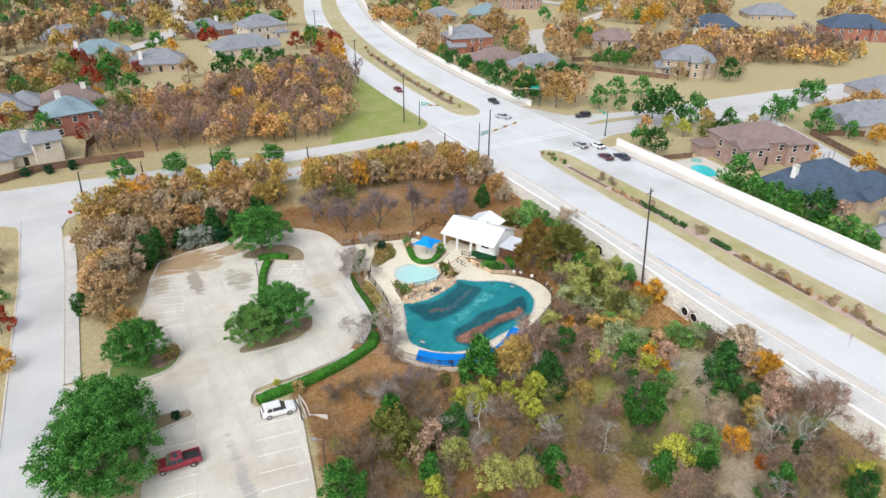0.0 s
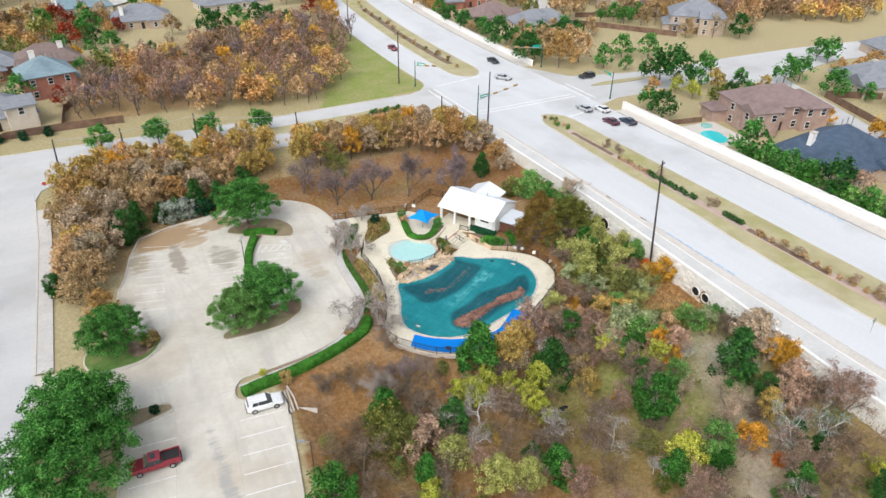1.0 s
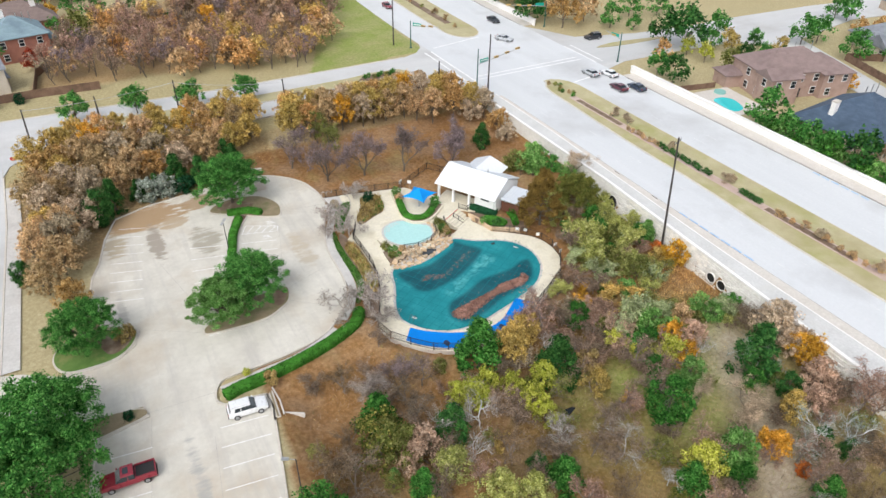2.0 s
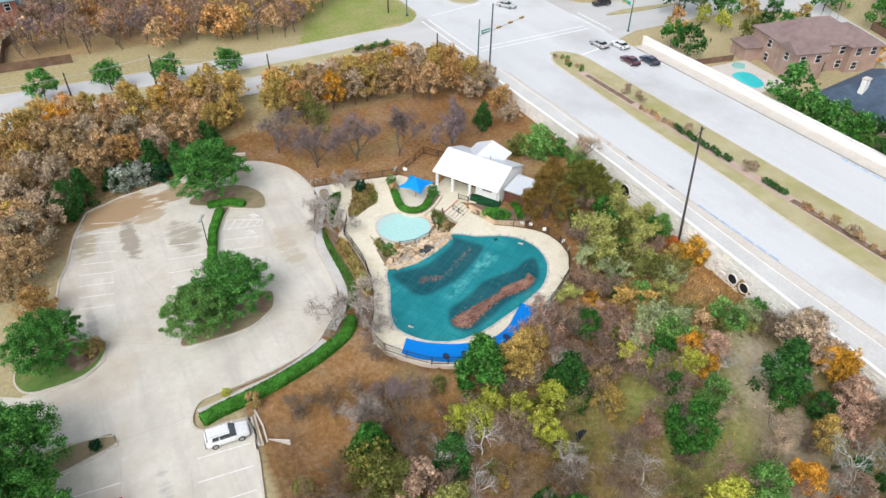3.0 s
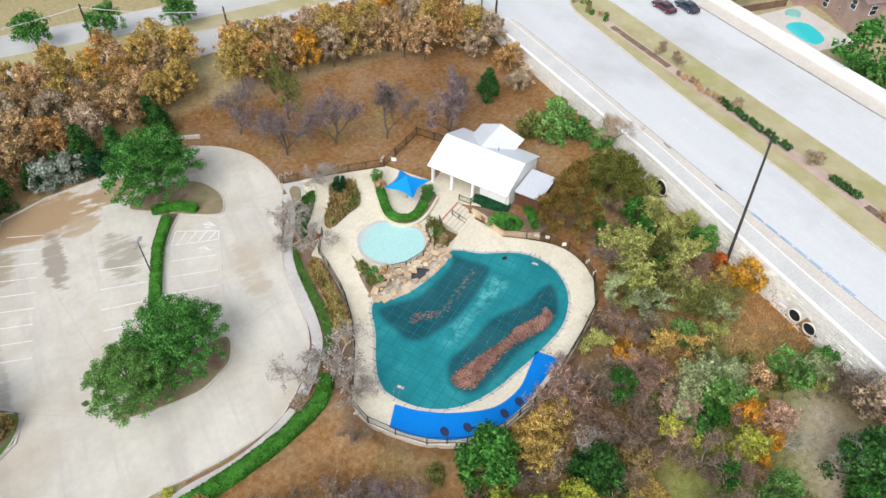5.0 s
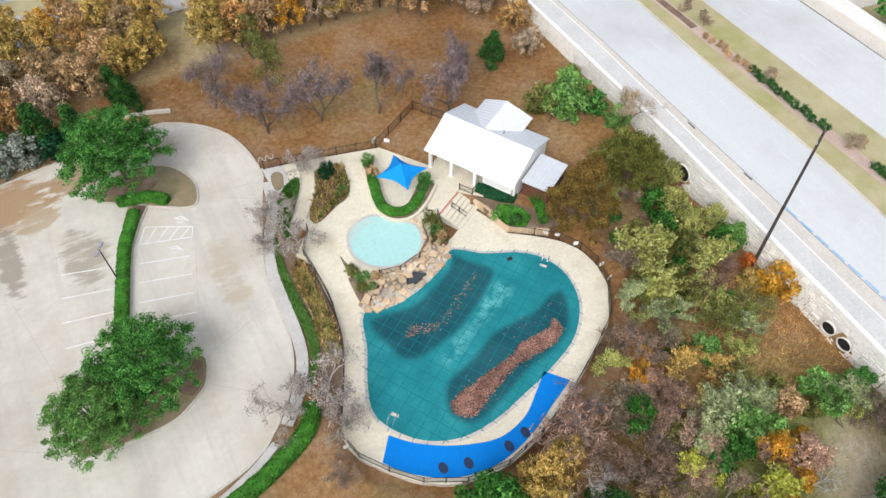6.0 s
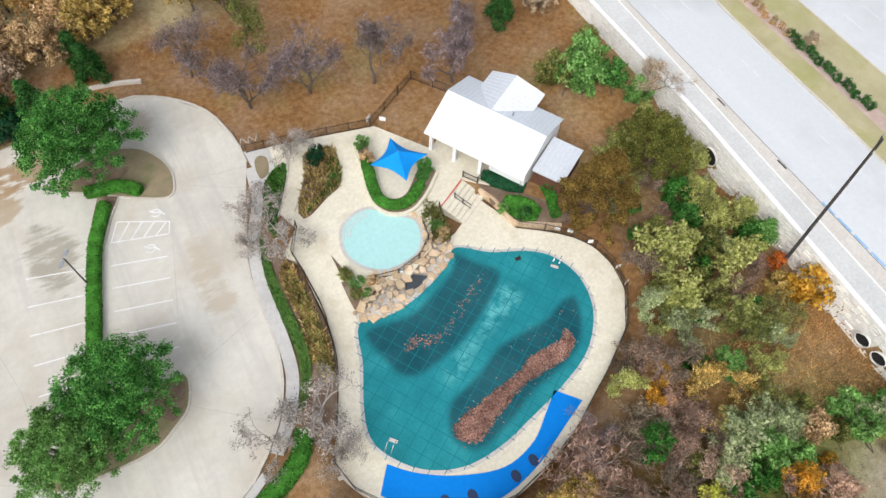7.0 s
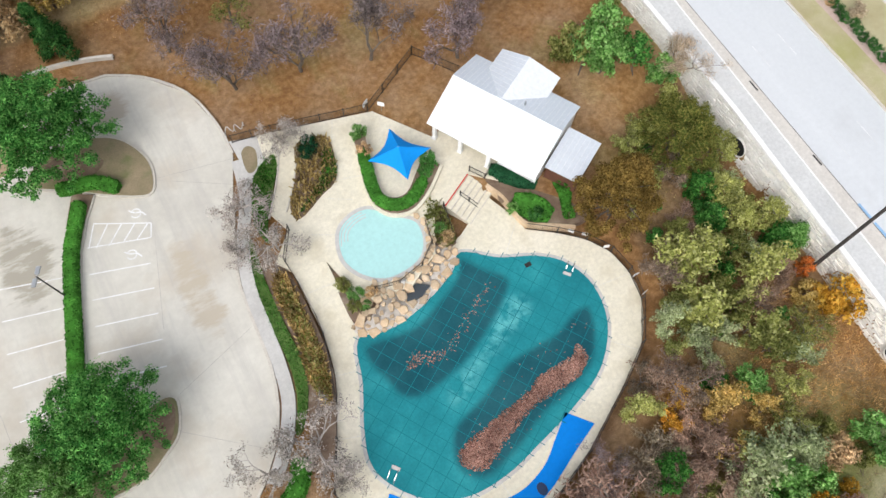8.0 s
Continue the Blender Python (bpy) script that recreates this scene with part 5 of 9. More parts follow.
# ---------------------------------------------------------------- trees and shrubs
def leaf_array(rng, centres, radii, per, size, flat=1.0, shell=0.55, slim=0.62):
    """Leaves, as three-cornered blades, in the outer shells of lobes."""
    C = np.repeat(np.asarray(centres, float), per, 0)
    R = np.repeat(np.asarray(radii, float), per)
    k = len(C)
    d = rng.normal(size=(k, 3))
    d /= np.linalg.norm(d, axis=1)[:, None]
    rad = R * (shell + (1 - shell) * rng.random(k) ** 0.5) * rng.uniform(0.85, 1.12, k)
    P = C + d * rad[:, None] * np.array([1, 1, flat])
    nrm = d + rng.normal(size=(k, 3)) * 0.55 + np.array([0, 0, 0.35])
    nrm /= np.linalg.norm(nrm, axis=1)[:, None]
    e = np.cross(nrm, rng.normal(size=(k, 3)))
    e /= np.linalg.norm(e, axis=1)[:, None] + 1e-9
    q = np.cross(nrm, e)
    s = (size * rng.uniform(0.6, 1.35, k))[:, None]
    return np.stack([P - e * s, P + e * s * 0.4 + q * s * slim * 1.2, P + e * s * 0.7 - q * s * slim], 1).reshape(-1, 3)


def cards_mesh(name, V, mat, n=4):
    me = bpy.data.meshes.new(name)
    me.from_pydata(V.tolist(), [], np.arange(len(V)).reshape(-1, n).tolist())
    me.materials.append(mat)
    return me


def limb(g, a, b, r0, r1, rng, n=4, sag=0.12, seg=3):
    """One bent, tapering limb as a single skin."""
    a, b = np.array(a, float), np.array(b, float)
    L = np.linalg.norm(b - a)
    d = (b - a) / (L + 1e-9)
    e = np.cross(d, (0.3, 0.9, 0.1) if abs(d[2]) > 0.9 else (0, 0, 1.0))
    e /= np.linalg.norm(e)
    q = np.cross(d, e)
    rows = []
    for i in range(seg + 1):
        t = i / seg
        p = a + (b - a) * t + rng.normal(size=3) * sag * L * 0.35 * (0 < i < seg)
        r = r0 + (r1 - r0) * t
        rows.append([tuple(p + r * (math.cos(2 * math.pi * k / n) * e + math.sin(2 * math.pi * k / n) * q)) for k in range(n)])
    vs = [p for r in rows for p in r]
    g.add(vs, [(i * n + k, i * n + (k + 1) % n, (i + 1) * n + (k + 1) % n, (i + 1) * n + k) for i in range(seg) for k in range(n)])


def lobed(seed, h, rad, trunk, nl, lobe, per, size, shape="dome", flat=0.85, stems=1, r0=0.2, shell=0.55, limbs=22):
    """A tree whose limbs end in lobes of leaves. Returns the wood and the leaf corners."""
    rng = np.random.default_rng(seed)
    C, R = [], []
    for i in range(nl):
        a = rng.uniform(0, 2 * np.pi)
        t = rng.random()
        if shape == "dome":
            el = np.arcsin(rng.uniform(0.0, 1.0))
            k = rng.uniform(0.55, 0.95) if lobe > 1.0 else rng.uniform(0.4, 1.06)
            z = trunk + (h - trunk - lobe * 0.6) * (0.12 + 0.88 * np.sin(el)) * (0.65 + 0.35 * k)
            rr_ = (rad - lobe * 0.6) * np.cos(el) * k
        elif shape == "cone":
            z = trunk + (h - trunk - lobe * 0.5) * t
            rr_ = (rad - lobe * 0.5) * (1 - t) ** 0.75 * rng.uniform(0.55, 1)
        else:
            z = trunk + (h - trunk) * t
            rr_ = (rad - lobe * 0.5) * np.sqrt(max(1 - (2 * t - 1) ** 2, 0.05)) * rng.uniform(0.4, 1)
        C.append((rr_ * np.cos(a), rr_ * np.sin(a), z))
        R.append(lobe * rng.uniform(0.65, 1.25))
    g = Geo()
    top = trunk + (h - trunk) * (0.75 if shape != "dome" else 0.35)
    starts = []
    for s in range(stems):
        starts.append(len(g.v))
        off = rng.normal(size=2) * 0.35 * (s > 0)
        limb(g, (0, 0, -0.3), (off[0] * 2.5, off[1] * 2.5, max(trunk, 0.4)), r0, r0 * 0.75, rng, 7, 0.05 * (stems == 1))
        if shape != "dome":
            starts.append(len(g.v))
            limb(g, (off[0] * 2.5, off[1] * 2.5, max(trunk, 0.4)), (0, 0, top), r0 * 0.75, r0 * 0.2, rng, 5, 0.05 * (s > 0))
    wood = np.array(g.v)
    for c in C[:limbs]:
        starts.append(len(g.v))
        base = (0, 0, max(trunk, 0.4)) if shape == "dome" else (0, 0, max(trunk, min(c[2] - 0.5, top)))
        limb(g, base, c, r0 * 0.42, r0 * 0.08, rng, 4 if r0 > 0.15 else 3, 0.14, 3 if r0 > 0.15 else 2)
    for i in starts[1:]:  # crotches join every limb to the wood below it
        older = wood[:min(i, len(wood))]
        k = int(np.argmin(((older - np.array(g.v[i])) ** 2).sum(1)))
        g.f.append((i, i + 1, k))
        g.m.append(0)
    return g, leaf_array(rng, C, R, per, size, flat, shell)


def twiggy(seed, h, rad, trunk, r0, levels=4, kids=3, spread=0.75, tips=0, size=0.2, droop=0.0, slim=0.62):
    """A bare branching tree; tips: fine twig ends that stay as a haze."""
    rng = np.random.default_rng(seed)
    g, ends = Geo(), []

    def rec(p, d, ln, r, lev):
        q = p + d * ln * 0.5 + rng.normal(size=3) * ln * 0.06
        e = q + (d + rng.normal(size=3) * 0.18 + np.array([0, 0, 0.12 - droop * lev])) * ln * 0.5
        nn = 6 if lev == 0 else 4 if lev < 2 else 3
        g.tube(p, q, r, r * 0.8, nn, caps=False)
        g.tube(q, e, r * 0.8, r * 0.55, nn, caps=lev >= levels)
        if lev >= levels:
            ends.append(e)
            ends.append(q)
            return
        for i in range(kids + (rng.random() < 0.35)):
            ax = rng.normal(size=3)
            nd = d + (ax - d * (ax @ d)) * spread * rng.uniform(0.5, 1.0)
            nd[2] += 0.15 - droop
            nd /= np.linalg.norm(nd)
            rec(q if i % 2 else e, nd, ln * rng.uniform(0.6, 0.8), r * 0.52, lev + 1)

    rec(np.array([0, 0, -0.2]), np.array([0, 0, 1.0]), trunk + 0.2, r0, 0)
    v = np.array(g.v)
    k = rad / max(np.percentile(np.hypot(v[:, 0], v[:, 1]), 95), 0.1)
    kz = h / v[:, 2].max()
    low_ = np.clip(v[:, 2] / trunk, 0, 1)
    v[:, :2] *= (1 + (k - 1) * low_)[:, None]
    v[:, 2] *= kz
    g.v = [tuple(p) for p in v]
    E_ = np.array(ends) * np.array([k, k, kz])
    V = leaf_array(rng, E_, np.full(len(E_), 0.45), tips, size, 0.9, 0.2, slim) if tips else np.zeros((0, 3))
    return g, V


def kinds(name, maker, leaves, bark="bark"):
    """The same growth with several coats of leaves."""
    g, V = maker
    wood = g.mesh("trunk", M[bark])
    return {lf: {"name": name, "wood": wood, "crown": cards_mesh("crown", V, LEAF[lf], 3) if len(V) else None} for lf in leaves}


count = [0]
PLACED = []


def plant(p, x, y, s=1.0, label="", category="tree", group="", z=None, sz=None, name=None, spin=None):
    count[0] += 1
    PLACED.append((x, y, s))
    r = random.Random(count[0] * 7 + int(x * 10))
    z = float(height(x, y)) if z is None else z
    ob = thing(name or p["name"], None, label, category, group)
    ob.matrix_world = pose(x, y, z, 0, 0, r.uniform(0, 360) if spin is None else spin) @ Matrix.Diagonal((s, s, sz or s, 1))
    part("trunk", p["wood"], ob)
    if p["crown"]:
        part("crown", p["crown"], ob)
    return ob


OAK = [kinds("live_oak", lobed(s, 7.5, 5.0, 2.0, 300, 0.62, 150, 0.098, "dome", 0.6, 1, 0.22, 0.0, 50), ("green", "lime"), "bark") for s in (1, 2)]
HUGE = [kinds("live_oak", lobed(s, 7.5, 4.9, 1.4, 250, 0.7, 160, 0.105, "dome", 0.75, 1, 0.22, 0.0), ("green", "darkolive"), "bark") for s in (5, 6)]
CYPR = [kinds("bald_cypress", lobed(7, 9.0, 4.3, 0.8, 150, 0.62, 190, 0.095, "cone", 0.7, 1, 0.22, 0.1, 60), ("cypress",), "bark")]
BROAD = [kinds("oak", lobed(s, 7.5, 3.8, 1.4, 76, 0.76, 44, 0.215, "dome", 1.0, 1, 0.15, 0.0, 26), ("brown", "rust", "gold", "tan", "olive", "orange", "red", "pink", "yellow", "green", "cypress", "pale"), "bark") for s in (11, 12, 13, 14)]
BELT = [kinds("oak", lobed(s, 9.2, 3.6, 2.4, 84, 0.74, 40, 0.195, "dome", 1.05, 1, 0.16, 0.0, 30), ("brown", "rust", "gold", "tan", "orange"), "bark") for s in (24, 25, 26, 27)]
TALL = [kinds("oak", lobed(s, 9.0, 2.9, 2.2, 60, 0.75, 52, 0.15, "egg", 1.0, 2, 0.13, 0.0), ("dun", "brown", "rust", "gold", "tan", "olive", "yellow", "cypress"), "bark") for s in (21, 22, 23)]
JUNI = [kinds("juniper", lobed(s, 5.5, 2.3, 0.2, 70, 0.6, 84, 0.125, "cone" if s % 2 else "egg", 1.0, 1, 0.15, 0.1), ("juniper", "cedar", "green", "lime"), "bark") for s in (31, 32, 33)]
BARE = [kinds("bare_tree", twiggy(s, 6.0, 3.0, 1.7, 0.10, 4, 3, 0.62, 26, 0.17, 0.0, 0.085), ("purple", "grey", "tan", "olive"), "bark") for s in (41, 42, 43)]
YARD = [kinds("bare_tree", twiggy(s, 6.0, 3.0, 1.6, 0.15, 5, 3, 0.58, 3, 0.24, 0.0, 0.12), ("purple", "olive"), "bark") for s in (46, 47)]
PALEB = [kinds("bare_tree", twiggy(s, 4.6, 3.0, 0.9, 0.11, 4, 3, 1.05, 8, 0.14, 0.0, 0.28), ("grey",), "bark_grey") for s in (44, 45)]
SILV = [kinds("bleached_tree", twiggy(s, 5.0, 2.8, 1.0, 0.085, 4, 3, 1.0, 4, 0.3, 0.0, 0.07), ("grey", "teal"), "bark_silver") for s in (51, 52)]
WISPB = [kinds("bare_shrub", twiggy(s, 3.6, 2.4, 0.35, 0.045, 3, 4, 1.0, 15, 0.24, 0.0, 0.14), ("grey", "tan", "brown", "pink", "twig", "rose", "olive"), "bark_mid") for s in (64, 65, 66)]
WISP = [kinds("shrub", twiggy(s, 3.6, 2.2, 0.35, 0.045, 3, 4, 0.9, 18, 0.17, 0.0, 0.5), ("grey", "tan", "silver", "yellow", "lime", "brown", "orange", "teal", "pale", "gold"), "bark_mid") for s in (61, 62, 63)]
SHRB = [kinds("shrub", lobed(s, 2.6, 1.8, 0.1, 40, 0.48, 54, 0.135, "egg", 0.9, 3, 0.05, 0.1, 10), ("lime", "silver", "green", "olive", "straw", "yellow", "orange", "brown", "juniper", "hedge", "hedgedark", "red", "cedar", "flame", "gold", "pale", "teal"), "bark") for s in (71, 72)]
SMALL = [kinds("shrub", lobed(s, 2.6, 1.8, 0.1, 18, 0.62, 34, 0.2, "egg", 0.9, 2, 0.05, 0.2, 6), ("hedge", "hedgedark", "juniper", "green", "olive", "brown"), "bark") for s in (73, 74)]
BUSH = [kinds("scrub_oak", lobed(s, 7.0, 3.8, 0.8, 60, 0.8, 36, 0.19, "dome", 0.95, 1, 0.17, 0.0, 16), ("brown", "tan", "olive", "dun", "darkolive"), "bark_mid") for s in (15, 16, 17)]
BRUSH = [kinds("bare_tree", twiggy(s, 5.6, 2.5, 1.2, 0.08, 3, 4, 0.85, 12, 0.2, 0.0, 0.13), ("grey", "tan", "brown", "dun", "twig", "rose"), "bark_mid") for s in (67, 68, 69)]
NAMES = {"dun": "dull brown", "twig": "brown grey", "cedar": "dark green", "flame": "flame red", "rose": "rosy brown", "green": "dark green", "lime": "fresh green", "brown": "brown", "rust": "rust orange", "gold": "golden brown", "tan": "pale tan", "olive": "olive green", "orange": "bright orange", "red": "dull red", "pink": "pinkish tan", "yellow": "yellow green", "cypress": "russet brown", "pale": "pale yellow green", "darkolive": "dark olive", "purple": "bare purplish grey", "grey": "bare grey", "silver": "silvery green", "straw": "straw coloured", "juniper": "dark green", "teal": "lichen grey", "hedge": "clipped green", "hedgedark": "dark green"}


def put(fam, leaf, x, y, s=1.0, what="", sz=None, group="", cat="tree", z=None, name=None):
    p = fam[(int(x * 3) + int(y * 5)) % len(fam)][leaf]
    return plant(p, x, y, s, what or f"{NAMES[leaf]} autumn {p['name'].replace('_', ' ')} on leaf litter", cat, group, z, sz, name)


# parking lot live oaks
for x, y, s, lf, lab in ((20.2, 91.4, 1.06, "green", "broad green live oak on the kidney shaped island"), (15.2, 88.9, 0.92, "lime", "smaller green live oak leaning over the lot"), (24.0, 118.6, 1.24, "green", "green live oak on the rounded island"), (-1.2, 92.2, 0.95, "green", "green live oak on the corner island")):
    put(OAK, lf, x, y, s, lab)
put(HUGE, "green", -6.2, 77.0, 1.3, "large dense green live oak beside the street")
put(HUGE, "green", -7.8, 69.0, 1.5, "very large dense green live oak over the stalls")
# along the side road
for x, y in ((3.8, 159.6), (15.1, 158.6), (25.7, 156.6), (36.8, 154.8)):
    put(BROAD, "green", x, y, 0.85, "young green live oak on the grass median", group="trees on the side road median", z=ROAD + 0.15)
# belt between lot, street and side road
NW = ((-3, 136, "rust", 1.0), (-1, 143, "brown", 1.0), (3, 150, "brown", 0.95), (7, 145, "rust", 1.0), (10, 148, "brown", 1.0), (14, 142, "tan", 1.0), (17, 146, "gold", 1.0), (21, 142, "brown", 0.95), (24, 146, "rust", 1.0), (28, 142, "brown", 1.0), (31, 145, "gold", 1.05), (34.5, 142, "gold", 1.0), (3, 138, "brown", 1.0), (9, 137, "tan", 1.0), (15, 136, "tan", 0.9))
for x, y, lf, s in NW:
    put(BELT if y > 140 else BROAD, {"brown": "gold", "tan": "brown"}.get(lf, lf) if y > 140 else lf, x, y - 4.0 * (y > 146), s * (0.8 if y > 140 else 0.98))
for k in range(9):
    put(BELT, ("gold", "orange", "brown", "rust")[k % 4], 1 + 4.1 * k, 143.4 - 0.1 * k, 0.72)
for x, y, lf, s in ((-2, 128, "brown", 1.0), (3, 129, "tan", 1.0), (20, 136, "brown", 0.9), (-4, 121, "gold", 0.8), (-2, 115, "tan", 1.0), (-5, 106, "brown", 0.75), (-2, 101, "rust", 0.7), (-2.5, 110, "brown", 0.95), (1, 121, "tan", 0.9), (8, 130, "brown", 0.95), (27, 137, "brown", 0.85)):
    put(BROAD, lf, x, y, s)
for k in range(17):
    x = 41.5 + 2.3 * k
    y = (137.5, 134.8, 139.4)[k % 3] - 0.014 * max(x - 62, 0) ** 2
    put(BELT, ("gold", "rust", "gold", "brown", "orange", "tan", "gold")[k % 7], x, y, (0.92, 0.86, 0.8)[k % 3])
for k in range(8):
    put(BROAD, ("tan", "brown", "rust", "gold")[k % 4], 44 + 4.6 * k, 142.6 - 0.02 * max(44 + 4.6 * k - 66, 0) ** 2, 0.72)
put(TALL, "olive", 44.5, 132.5, 0.75)
put(BROAD, "rust", 80, 122.5, 0.7)
put(BROAD, "tan", 78.6, 117, 0.6)
for x, y, s in ((3.8, 121.6, 1.15), (6.2, 125.4, 1.1), (0.6, 124.0, 0.6), (17.0, 128.4, 1.2), (26.5, 133, 0.85), (-8, 110, 0.75), (73.0, 117.4, 1.0), (20.8, 127.4, 1.05), (10.2, 127.0, 0.8), (13.4, 128.6, 0.7)):
    put(JUNI, "juniper", x, y, s, "dark green juniper at the edge of the leaf litter")
for x, y, lf, s in ((23.4, 134.2, "brown", 0.85), (28.6, 135.6, "gold", 0.8), (18.4, 132.6, "tan", 0.85), (31.8, 136.6, "gold", 0.9)):
    put(BROAD, lf, x, y, s)
put(JUNI, "juniper", 27.4, 130.4, 1.0, "dark green juniper behind the short stone wall")
put(SHRB, "teal", 11.8, 126.4, 1.5, "grey green rounded shrub behind the kerb", cat="shrub")
put(SHRB, "teal", 14.8, 126.6, 1.4, "grey green rounded shrub behind the kerb", cat="shrub")
put(SHRB, "hedgedark", 18.0, 126.4, 1.2, "dark green rounded shrub behind the kerb", cat="shrub")
# bare ornamental trees in the yard
for x, y, s in ((37, 126, 0.8), (44.2, 126, 0.9), (41.3, 118.5, 0.85), (48, 117.5, 0.95), (55, 115.5, 0.95), (63.2, 111.5, 1.0), (66, 116, 0.8)):
    put(YARD, "olive" if x == 44.2 else "purple", x, y, s * 1.4, "sparse olive ornamental tree over dry grass" if x == 44.2 else "bare purplish ornamental tree over brown leaves", s * 1.75, group="bare trees in the yard")
# grey trees by the lot edge
for x, y, s in ((36.6, 104.9, 0.95), (38.0, 100.2, 1.0), (34.6, 101.0, 0.75), (43.0, 110.2, 0.9), (30.0, 81.8, 1.0), (33.6, 82.2, 1.2), (34.6, 79.4, 0.8)):
    put(PALEB, "grey", x, y, s, "bare pale grey multi-stemmed tree beside the path")
# by the wall
put(HUGE, "darkolive", 77.2, 92.6, 0.92, "olive green oak beside the retaining wall")
put(CYPR, "cypress", 67.0, 88.8, 1.18, "russet brown bald cypress beside the deck")
for x, y, s, lf in ((73.4, 106.4, 1.4, "olive"), (75.4, 105.4, 1.5, "lime"), (78.2, 106.6, 1.6, "lime"), (76.6, 103.4, 1.4, "lime"), (79.4, 103.0, 1.2, "green"), (80.6, 109.4, 0.9, "olive"), (80.5, 99.5, 1.1, "lime")):
    put(SHRB, lf, x, y, s, f"{NAMES[lf]} bushy shrub below the retaining wall", cat="shrub")
put(BARE, "tan", 81.4, 99.2, 1.05, "bare pinkish tan tree at the wall")
